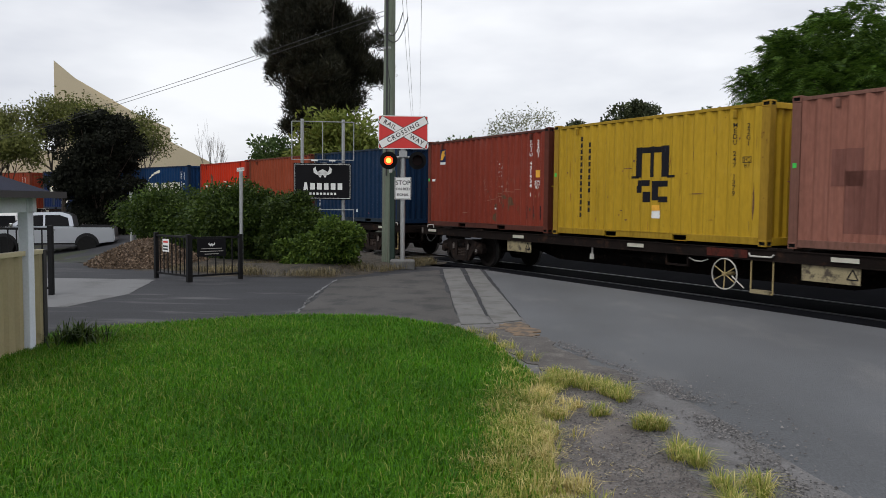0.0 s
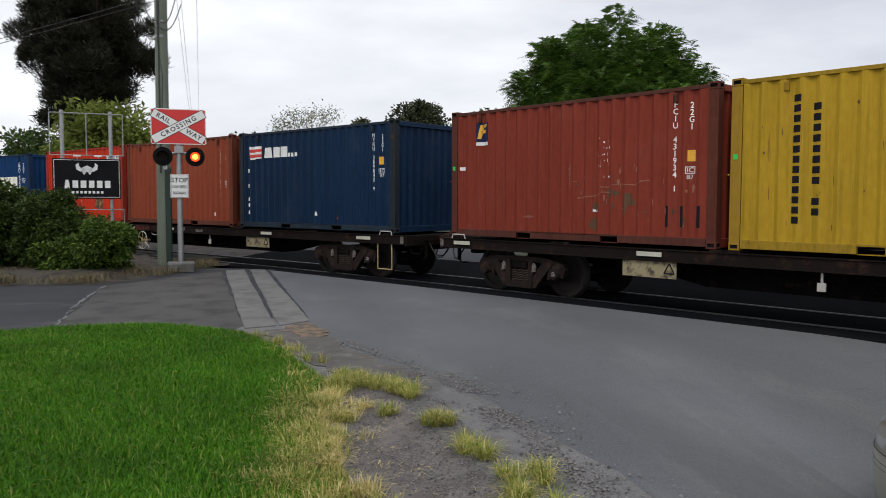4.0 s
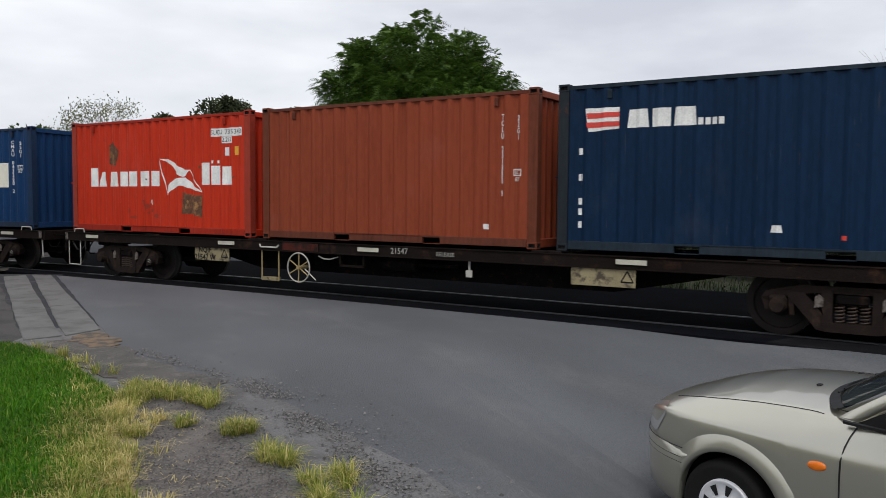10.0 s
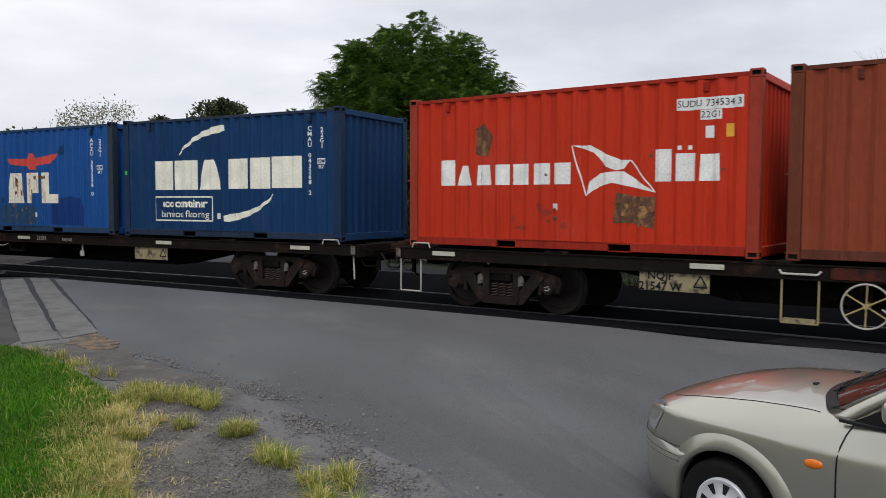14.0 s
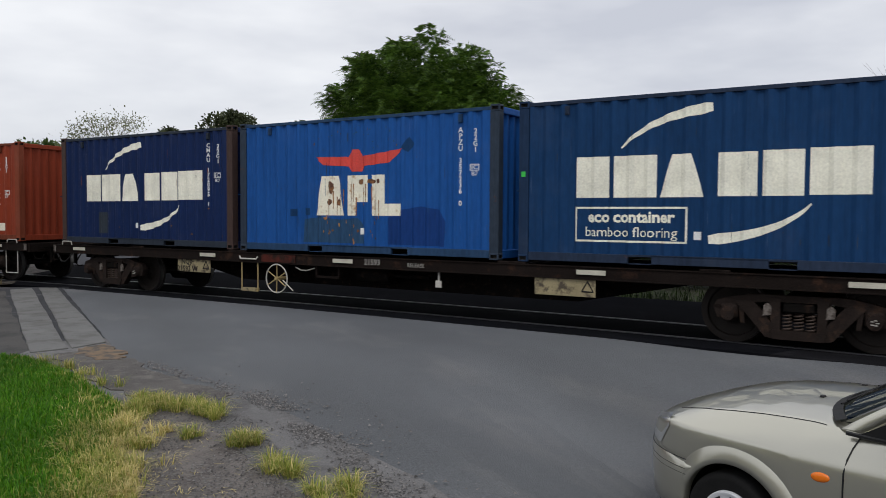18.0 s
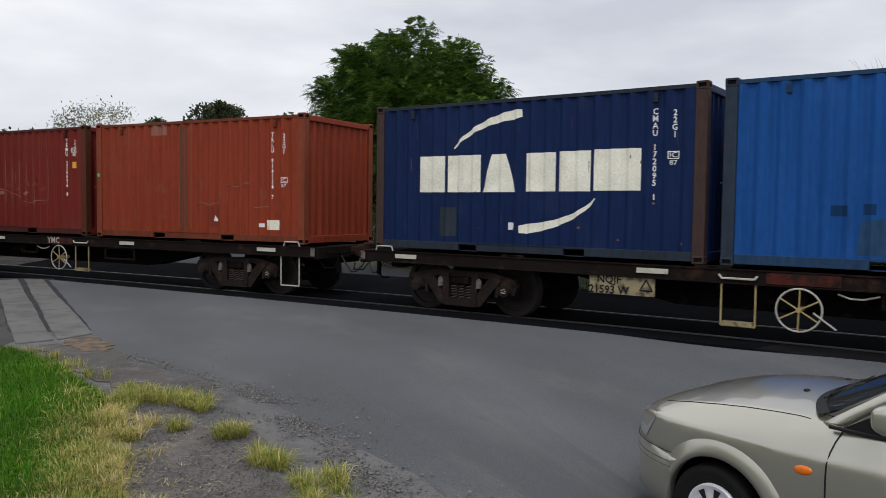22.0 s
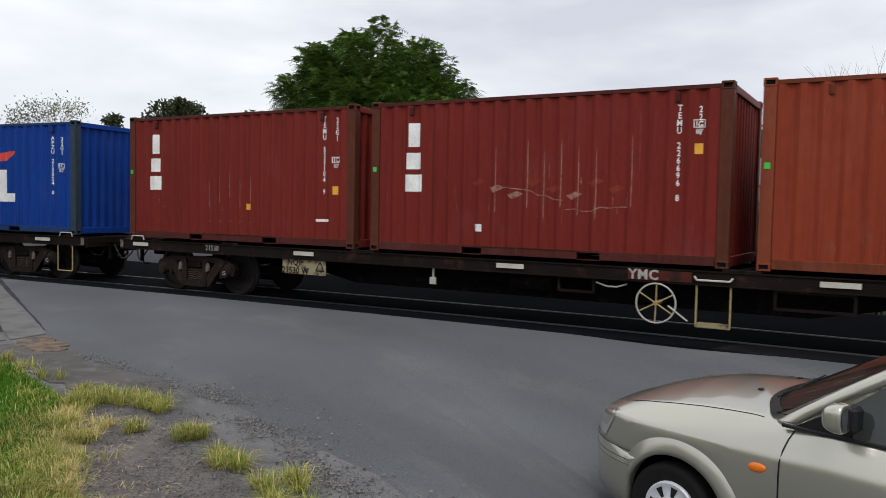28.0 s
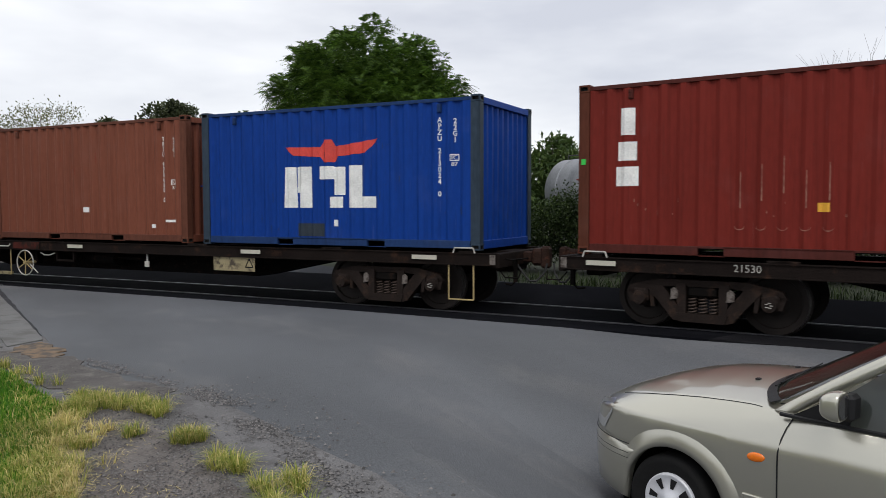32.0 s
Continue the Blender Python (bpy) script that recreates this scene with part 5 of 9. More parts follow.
red_sill = mat("red_sill_paint", (0.075, 0.018, 0.013), 0.75, 0, 0.4, 3, 40, 0.2, second=(0.022, 0.014, 0.011), amount=0.45, spec=0.1)
for w, u in WAGONS:
    hx = [c for c in w.children if c.name.startswith("gear_box")][0].bound_box[0][0] + 0.3
    bm = bmesh.new()
    box(bm, hx - 0.42, hx + 0.5, -1.2435, -1.2405, 0.685, 0.835)
    part("sill_patch", bm, red_sill, w, "faded red paint on the sill")
    bm = bmesh.new()
    tube(bm, (hx + 0.18, -1.255, 0.34), (hx + 0.46, -1.26, 0.14), 0.012, 0.012, 6)
    part("brake_lever", bm, white_steel, w, "pale brake lever")
for c in [c for c in wagons[2].children if c.name.startswith("foot_step") and c.bound_box[0][0] > 5]:
    bpy.data.objects.remove(c)
bm = bmesh.new()
tube(bm, (9.62, -1.15, 0.66), (9.64, -1.15, 0.2), 0.016, 0.016, 6)
part("hanging_bar", bm, white_steel, wagons[2], "short pale hanging bar")
t = text_mesh("YMC", 0.2, 1.1, 0.006)
for v in t.verts:
    v.co = Vector((v.co.x + 1.86, -1.246, 0.76 + v.co.y))
me = bpy.data.meshes.new("graffiti")
t.to_mesh(me)
t.free()
part("graffiti", me, stencil_grey, wagons[3], "pale scrawled letters")
bm = bmesh.new()
for a, b, c, d in ((3.62, 4.62, 0.38, 0.42), (3.62, 4.62, 0.62, 0.66), (3.62, 3.66, 0.42, 0.62), (4.58, 4.62, 0.42, 0.62)):
    box(bm, a, b, -1.2, -1.17, c, d)
part("plate_frame", bm, steel, wagons[3], "empty steel plate frame")
bm = step_bm(-9.41)
part("foot_step", bm, white_steel, wagons[1], "bent bar step")

# ---- ground ----
asphalt = mat("road_asphalt", (0.100, 0.105, 0.112), 0.75, 0, 0.34, 0.55, 85, 0.8, second=(0.124, 0.126, 0.130), amount=0.30, stretch=(1.0, 0.45, 1), dist=0.007, spec=0.14)
old_asphalt = mat("forecourt_asphalt", (0.034, 0.035, 0.039), 0.85, 0, 0.3, 0.7, 120, 0.35, second=(0.085, 0.085, 0.089), amount=0.27, stretch=(0.4, 2.0, 1), dist=0.004, spec=0.2)
# black asphalt, taken darker still: the train's shade is in the colour
shaded_asphalt = mat("crossing_asphalt_shaded", (0.0058, 0.0062, 0.0080), 0.95, 0, 0.35, 0.8, 120, 0.35, second=(0.0095, 0.0098, 0.012), amount=0.3, dist=0.004, spec=0.02)
far_asphalt = mat("far_dark_asphalt", (0.021, 0.023, 0.030), 0.7, 0, 0.3, 0.5, 110, 0.35, second=(0.030, 0.032, 0.040), amount=0.3, dist=0.004, spec=0.15)
ramp_asphalt = mat("ramp_asphalt", (0.009, 0.009, 0.0105), 0.9, 0, 0.4, 0.7, 110, 0.4, second=(0.020, 0.020, 0.022), amount=0.3, dist=0.005, spec=0.04)
rough_asphalt = mat("crumbling_edge", (0.125, 0.122, 0.122), 0.9, 0, 0.4, 1.5, 70, 0.8, second=(0.08, 0.077, 0.077), amount=0.4, dist=0.012)
concrete = mat("pale_concrete", (0.122, 0.122, 0.118), 0.9, 0, 0.22, 1.3, 90, 0.25, second=(0.086, 0.083, 0.078), amount=0.42, objvar=0.03, dist=0.004)
apron_mat = mat("concrete_apron", (0.125, 0.127, 0.13), 0.85, 0, 0.2, 0.8, 80, 0.3, second=(0.09, 0.09, 0.09), amount=0.35)
dirt = mat("bare_dirt", (0.148, 0.132, 0.122), 0.95, 0, 0.45, 2.4, 75, 1.0, second=(0.105, 0.091, 0.083), amount=0.45, dist=0.018)
clay = mat("orange_clay", (0.17, 0.115, 0.07), 0.95, 0, 0.3, 4, 60, 0.6, second=(0.07, 0.06, 0.05), amount=0.5)
litter = mat("verge_litter", (0.055, 0.045, 0.032), 0.95, 0, 0.4, 2.5, 50, 0.9, second=(0.025, 0.022, 0.016), amount=0.45, dist=0.02)
turf = mat("lawn_soil", (0.035, 0.065, 0.014), 0.95, 0, 0.4, 1.2, 60, 0.5, second=(0.06, 0.06, 0.025), amount=0.3)
field = mat("far_grass", (0.018, 0.024, 0.010), 0.95, 0, 0.4, 0.25, 12, 0.4, second=(0.03, 0.03, 0.016), amount=0.4)
ballast_mat = mat("ballast", (0.10, 0.088, 0.08), 0.95, 0, 0.5, 2.0, 40, 1.0, second=(0.045, 0.038, 0.034), amount=0.4, dist=0.03)
rail_mat = mat("rail_steel", (0.03, 0.021, 0.017), 0.6, 0.5, 0.3, 3, 50, 0.1)
shine = mat("rail_head", (0.13, 0.13, 0.14), 0.45, 1.0, 0.1, 3, 50, 0.02)


def smooth(u):
    u = max(0.0, min(1.0, u))
    return u * u * (3 - 2 * u)


def road_z(x, y):
    """The road falls away from the crossing to where the car stands."""
    return -0.53 * smooth((x - 2.2) / 2.0) * smooth((8.5 - y) / 5.0) * (1 - smooth((x - 6.0) / 2.2))


def ground_z(x, y):
    """Level by the lawn and the rails; it falls gently towards the car park beyond the hedge."""
    near = float(np.hypot(TX - x, TY - y).min())
    d = smooth((-x * 0.62 + y * 0.55 - 15.5) / 12.0) * smooth((near - 3.5) / 6.0)
    far = smooth((math.hypot(x, y) - 48.0) / 15.0)
    z = -0.8 * d * (1 - far) * smooth((-x - 1.5) / 3.0)
    return z - 0.75 * smooth((x - 1.0) / 2.5) * smooth((9.5 - y) / 3.0) * (1 - smooth((x - 8.0) / 3.0)) * smooth((y + 22) / 6)


def ground_sheet():
    bm = bmesh.new()
    cs = [-4000, -1500, -600, -250, -120, -70] + list(range(-56, 61, 2)) + [75, 120, 250, 600, 1500, 4000]
    grid = [[bm.verts.new((x, y, ground_z(x, y) - 0.03 - 0.34 * smooth((4.3 - float(np.hypot(TX - x, TY - y).min())) / 1.6))) for y in cs] for x in cs]
    for i in range(len(cs) - 1):
        for j in range(len(cs) - 1):
            bm.faces.new((grid[i][j], grid[i + 1][j], grid[i + 1][j + 1], grid[i][j + 1]))
    return thing("ground", "rough grass and earth reaching to the horizon", "ground", kind="structure", bm=bm, material=field, smooth=True)


ground_sheet()


def wobble(pts, step=0.35, amp=0.05, seed=1, closed=True):
    """Cuts an outline into short steps and frays it."""
    rnd, out = random.Random(seed), []
    n = len(pts)
    for i in range(n if closed else n - 1):
        a, b = Vector(pts[i]), Vector(pts[(i + 1) % n])
        k = max(1, int((b - a).length / step)) if (b - a).length < 60 else 1
        for q in range(k):
            p = a.lerp(b, q / k)
            out.append((p.x + rnd.uniform(-amp, amp), p.y + rnd.uniform(-amp, amp)))
    return out


def sheet(name, label, category, pts, z, material, amp=0.04, step=0.35, seed=1, thick=0.05, fall=False):
    bm = bmesh.new()
    pts = wobble(pts, step, amp, seed) if amp else pts
    f = flat_poly(bm, pts, z)
    r = bmesh.ops.extrude_face_region(bm, geom=[f])
    bmesh.ops.translate(bm, verts=[v for v in r["geom"] if isinstance(v, bmesh.types.BMVert)], vec=(0, 0, -thick))
    bmesh.ops.triangulate(bm, faces=bm.faces[:])
    if fall:
        for axis, lo, hi in ((0, 2.0, 8.6), (1, -6.0, 9.0)):
            for c in np.arange(lo, hi, 0.5):
                co = (c, 0, 0) if axis == 0 else (0, c, 0)
                bmesh.ops.bisect_plane(bm, geom=bm.verts[:] + bm.edges[:] + bm.faces[:], plane_co=co, plane_no=(1, 0, 0) if axis == 0 else (0, 1, 0))
        for v in bm.verts:
            v.co.z += road_z(v.co.x, v.co.y)
    return thing(name, label, category, kind="structure", bm=bm, material=material)


ROAD_LEFT = [(0.02, 19.0), (0.28, 15.0), (0.54, 10.8), (0.66, 8.7), (0.92, 7.5), (1.45, 7.0), (1.68, 6.28), (1.83, 5.45), (1.95, 4.7), (2.0, 4.0), (2.1, 2.0), (2.35, -2.0), (3.0, -9.0), (6.0, -30.0)]
def beside(side, a, b, step=2.0):
    n = int(abs(b - a) / step)
    return [tuple(track(a + (b - a) * i / n, side)[:2]) for i in range(n + 1)]


road_pts = ROAD_LEFT + [(22.0, -30.0)] + beside(-2.68, 34.0, -9.0)
sheet("road", "grey worn asphalt road up to the level crossing", "road", road_pts, 0.0, asphalt, amp=0.012, fall=True)
far_road = beside(2.56, 3.0, -14.0) + [(-3.2, 34.0), (-6.0, 55.0), (2.0, 55.0), (5.0, 34.0), (8.0, 20.0)]
sheet("road", "grey worn asphalt road beyond the level crossing", "road", far_road, 0.0, far_asphalt, amp=0.012)
# crumbling shoulder between the lawn and the road
shoulder = [(0.54, 10.3), (0.62, 8.9), (0.88, 7.62), (1.42, 7.15), (1.66, 6.35), (1.82, 5.5), (1.96, 4.7), (2.02, 3.9), (2.12, 2.0), (2.4, -2.0), (1.2, -2.0), (1.25, 2.0), (1.2, 4.2), (1.12, 5.4), (0.95, 6.5), (0.72, 7.3), (0.45, 8.4), (0.3, 9.4), (0.2, 10.3)]
sheet("road_shoulder", "crumbling grey asphalt edge with loose gravel", "road edge", shoulder, 0.003, rough_asphalt, amp=0.05, seed=4)
forecourt = [(-1.35, 20.0), (0.12, 19.25), (0.72, 10.9), (0.8, 8.4), (0.0, 7.6), (-4.0, 7.6), (-8.0, 7.4), (-14.0, 8.0), (-17.0, 18.0), (-16.0, 20.4), (-10.6, 19.6), (-7.4, 18.2), (-5.0, 17.3), (-3.4, 17.2), (-2.8, 18.4), (-1.7, 20.6)]
sheet("forecourt", "old dark asphalt driveway with pale worn streaks", "driveway", forecourt, -0.006, old_asphalt, amp=0.05, seed=2)
sheet("concrete_apron", "smooth pale concrete patch in the driveway", "driveway", [(-13.5, 15.9), (-9.0, 15.7), (-6.75, 15.65), (-6.2, 13.2), (-6.4, 11.5), (-11.0, 10.5)], -0.001, apron_mat, amp=0.02, seed=3)
verge = [(-11.6, 23.0), (-10.3, 18.8), (-7.2, 17.3), (-5.0, 16.4), (-3.2, 16.3), (-2.4, 17.5), (-1.3, 20.1), (-1.2, 21.3), (-6.5, 28.5), (-9.5, 31.5), (-12.6, 29.0)]


def verge_mesh():
    bm = bmesh.new()
    xs = np.arange(-24, 0, 0.5)
    ys = np.arange(15.5, 42, 0.5)
    poly = [Vector(p) for p in verge]

    def inside(x, y):
        c = False
        for i in range(len(poly)):
            a, b = poly[i], poly[i - 1]
            if (a.y > y) != (b.y > y) and x < (b.x - a.x) * (y - a.y) / (b.y - a.y) + a.x:
                c = not c
        return c
    vs = {}
    for i, x in enumerate(xs):
        for j, y in enumerate(ys):
            if inside(x + 0.25, y + 0.25):
                q = []
                for di, dj in ((0, 0), (1, 0), (1, 1), (0, 1)):
                    k = (i + di, j + dj)
                    if k not in vs:
                        px, py = x + di * 0.5, y + dj * 0.5
                        rim = min(((Vector((px, py)) - a) - (b - a) * max(0, min(1, (Vector((px, py)) - a).dot(b - a) / (b - a).length_squared))).length for a, b in zip(poly, poly[1:] + poly[:1]))
                        h = (0.10 + 0.12 * noise.noise((px * 0.7, py * 0.7, 0)) + 0.05 * noise.noise((px * 2, py * 2, 3))) * smooth((rim - 0.35) / 0.8)
                        vs[k] = bm.verts.new((px + 0.2 * noise.noise((px, py, 9)), py + 0.2 * noise.noise((px, py, 5)), ground_z(px, py) - 0.02 + max(0.0, h) + 0.03 * smooth(rim / 0.4)))
                    q.append(vs[k])
                bm.faces.new(q)
    return bm


thing("verge", "bare earth verge with leaf litter under the bushes", "verge", kind="structure", bm=verge_mesh(), material=litter, smooth=True)


def track_band(s0, s1, off0, off1, z, thick, step=1.0, z2=None):
    bm = bmesh.new()
    n = int((s1 - s0) / step) + 1
    rows = []
    for i in range(n + 1):
        s = s0 + (s1 - s0) * i / n
        a, b = track(s, off0), track(s, off1)
        rows.append([bm.verts.new((*p[:2], zz - down)) for down in (0, thick) for p, zz in ((a, z), (b, z if z2 is None else z2))])
    for a, b in zip(rows, rows[1:]):
        for i, j in ((0, 1), (1, 3), (3, 2), (2, 0)):
            bm.faces.new((a[i], a[j], b[j], b[i]))
    for r in (rows[0], rows[-1]):
        bm.faces.new((r[0], r[1], r[3], r[2]))
    return bm


def rails():
    # ballast beds on both sides of the crossing
    for s0, s1 in ((-150, -13.5), (30.0, 70)):
        n = int((s1 - s0) / 1.2)
        bm = bmesh.new()
        prof = [(-2.9, -0.02), (-2.2, -0.08), (-0.95, -0.24), (0.95, -0.24), (2.2, -0.08), (2.9, -0.02)]
        rows = []
        for i in range(n + 1):
            s = s0 + (s1 - s0) * i / n
            rows.append([bm.verts.new((*track(s, o)[:2], z + 0.012)) for o, z in prof])
        for a, b in zip(rows, rows[1:]):
            for i in range(len(prof) - 1):
                bm.faces.new((a[i], a[i + 1], b[i + 1], b[i]))
        thing("ballast", "dirty grey ballast under the rails", "ballast", kind="structure", bm=bm, material=ballast_mat)
    for off in (-0.752, 0.752):
        web = track_band(-150, 70, off - 0.036, off + 0.036, -0.204, 0.12)
        r = thing("rail", "steel running rail with a worn bright head", "rail", kind="structure", group="rails", bm=web, material=rail_mat)
        head = track_band(-150, 70, off - 0.03, off + 0.03, -0.184, 0.018)
        part("rail_head", head, shine, r, "bright worn rail head")
    # infill bands whose colour already holds the shade under the train
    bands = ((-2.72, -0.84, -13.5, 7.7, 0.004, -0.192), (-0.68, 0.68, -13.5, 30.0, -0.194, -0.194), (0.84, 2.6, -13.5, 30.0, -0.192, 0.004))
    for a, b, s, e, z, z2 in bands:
        thing("crossing_panel", "black asphalt infill between the rails, darkened for the train's shade", "crossing", kind="structure", group="crossing panels", bm=track_band(s, e, a, b, z, 0.08, 1.0, z2), material=shaded_asphalt)
    thing("crossing_panel", "near-black asphalt ramp beside the rails", "crossing", kind="structure", group="crossing panels", bm=track_band(7.7, 30.0, -2.72, -0.84, 0.004, 0.08, 1.0, -0.192), material=ramp_asphalt)


rails()


patch_asphalt = mat("patch_asphalt", (0.070, 0.067, 0.064), 0.85, 0, 0.3, 0.9, 110, 0.5, second=(0.042, 0.042, 0.042), amount=0.4, dist=0.005, spec=0.2)
DRIVE_PATCH = [(-2.69, 10.6), (-3.08, 16.1), (-2.3, 17.2), (-1.1, 18.9), (-0.35, 10.6), (-0.6, 9.9)]
DRIVE_EDGE = [(-2.72, 10.5), (-3.02, 13.6), (-3.11, 16.15), (-3.08, 16.15), (-2.99, 13.6), (-2.69, 10.5)]


def strips():
    """Two pale concrete drain strips across the driveway mouth, laid in slabs."""
    for (a, b, c, d) in (((-1.0, 19.05), (-0.58, 19.25), (0.06, 10.5), (-0.34, 10.35)), ((-0.45, 19.27), (-0.1, 19.15), (0.52, 10.82), (0.1, 10.5))):
        t = thing("drain_strip", "pale concrete drain strip in slabs", "drain", group="drain strips", kind="structure")
        n = 9
        for i in range(n):
            u0, u1 = i / n + 0.0008, (i + 1) / n - 0.0008
            A, B, C, D = (Vector(p) for p in (a, b, c, d))
            q = [A.lerp(D, u0), B.lerp(C, u0), B.lerp(C, u1), A.lerp(D, u1)]
            bm = bmesh.new()
            prism(bm, [(p.x + 0.012 * math.sin(9 * p.y + i), p.y) for p in q], "z", -0.05, 0.010 + 0.001 * ((i * 7) % 3))
            bmesh.ops.bevel(bm, geom=bm.edges[:], offset=0.005, segments=1, affect="EDGES")
            part("slab", bm, concrete, t)


strips()
sheet("clay_patch", "bare orange-brown clay where the drain strips end", "earth", [(0.14, 10.35), (0.5, 10.6), (0.66, 9.95), (0.6, 9.4), (0.38, 9.5), (0.22, 9.8)], 0.0135, clay, amp=0.07, step=0.1, seed=6)

sheet("edge_soil", "grey gritty soil under the broken road edge", "earth", [(-0.7, 11.2), (0.7, 11.2), (1.1, 8.6), (1.7, 7.0), (1.95, 4.0), (2.1, 2.0), (2.35, -2.0), (3.0, -9.0), (6.0, -29.5), (-3.0, -29.5), (-0.6, -3.5), (-0.6, 8.0)], -0.002, rough_asphalt, amp=0.02, seed=14, thick=0.02)

grit = mat("dark_grit", (0.082, 0.075, 0.070), 0.95, 0, 0.45, 2.5, 70, 0.9, second=(0.125, 0.115, 0.105), amount=0.35, dist=0.014)
sheet("grit_patch", "dark gritty soil where the road edge has crumbled", "earth", [(-0.1, 10.2), (0.3, 10.3), (0.7, 9.4), (0.85, 8.6), (1.05, 8.0), (1.38, 7.3), (1.2, 6.9), (0.8, 6.9), (0.3, 8.2), (0.05, 9.2)], 0.0095, grit, amp=0.06, step=0.15, seed=15)
sheet("driveway_patch", "newer brownish-grey asphalt beside the drain strips", "driveway", DRIVE_PATCH, -0.001, patch_asphalt, amp=0.03, seed=16)
sheet("worn_edge", "pale worn edge line between two asphalts", "driveway", DRIVE_EDGE, 0.003, apron_mat, amp=0.03, step=0.12, seed=17, thick=0.01)

# ---- lawn ----
LAWN = [(-5.15, 8.75), (-4.76, 9.4), (-4.2, 9.82), (-3.47, 10.3), (-2.63, 10.66), (-1.85, 10.74), (-1.37, 10.68), (-0.8, 10.26), (-0.34, 9.85), (0.13, 8.5), (0.3, 7.7), (0.46, 7.0), (0.34, 6.6),
        (0.3, 5.8), (0.35, 5.2), (0.38, 4.6), (0.42, 4.0), (0.5, 2.0), (0.3, -4.0), (-7.0, -4.0), (-7.0, 6.5), (-5.0, 7.2)]
sheet("lawn", "green lawn soil", "lawn", LAWN, 0.012, turf, amp=0.03, seed=7)
sheet("dirt_path", "trodden bare earth between the lawn and the road", "earth", [(0.05, 8.3), (0.5, 7.5), (0.95, 6.8), (1.15, 5.6), (1.25, 4.3), (1.3, 2.0), (1.3, -4.0), (-0.2, -4.0), (-0.3, 4.0), (-0.1, 6.0)], 0.007, dirt, amp=0.06, seed=8)


thatch = mat("dry_thatch", (0.25, 0.205, 0.095), 0.95, 0, 0.4, 3.5, 70, 0.8, second=(0.13, 0.115, 0.06), amount=0.4, dist=0.012)
sheet("dry_thatch", "matted dry grass at the worn lawn edge", "lawn", [(-0.3, 3.0), (-0.2, 4.5), (-0.02, 5.5), (0.2, 6.3), (0.36, 7.1), (0.5, 7.0), (0.54, 6.4), (0.48, 5.6), (0.4, 4.8), (0.44, 3.0)], 0.016, thatch, amp=0.07, step=0.12, seed=18, thick=0.008)


def blade_field(name, label, points, heights, widths, material, lean=0.5, seed=3, up=0.0, away=None):
    """Single blades, each a bent pair of faces, as one mesh."""
    rng = np.random.default_rng(seed)
    n = len(points)
    ang, bend = rng.uniform(0, 2 * np.pi, n), rng.uniform(0.1, 1.0, n) * lean
    if away is not None:                     # tufts: blades lean out from the middle
        ang = np.arctan2(points[:, 1] - away[1], points[:, 0] - away[0]) + rng.normal(0, 0.5, n)
    dirx, diry = np.cos(ang), np.sin(ang)
    wx, wy = -diry * widths / 2, dirx * widths / 2
    h = heights
    base = np.c_[points, np.full(n, 0.012 + up)]
    mid = base + np.c_[dirx * bend * h * 0.35, diry * bend * h * 0.35, h * 0.6]
    tip = base + np.c_[dirx * bend * h * 1.0, diry * bend * h * 1.0, h * (1.0 - 0.35 * bend)]
    off = np.c_[wx, wy, np.zeros(n)]
    v = np.stack([base - off, base + off, mid + off * 0.8, mid - off * 0.8, tip], 1).reshape(-1, 3)
    i = np.arange(n)[:, None] * 5
    tris = np.concatenate([i + [0, 1, 2], i + [0, 2, 3], i + [3, 2, 4]])
    me = fast_mesh(name, v, tris, material)
    return tagged(new(name, me), label, "grass", kind="stuff")


def in_poly(p, poly):
    x, y = p[:, 0], p[:, 1]
    c = np.zeros(len(p), bool)
    for i in range(len(poly)):
        (ax, ay), (bx, by) = poly[i], poly[i - 1]
        hit = (ay > y) != (by > y)
        with np.errstate(divide="ignore", invalid="ignore"):
            c ^= hit & (x < (bx - ax) * (y - ay) / (by - ay + 1e-12) + ax)
    return c


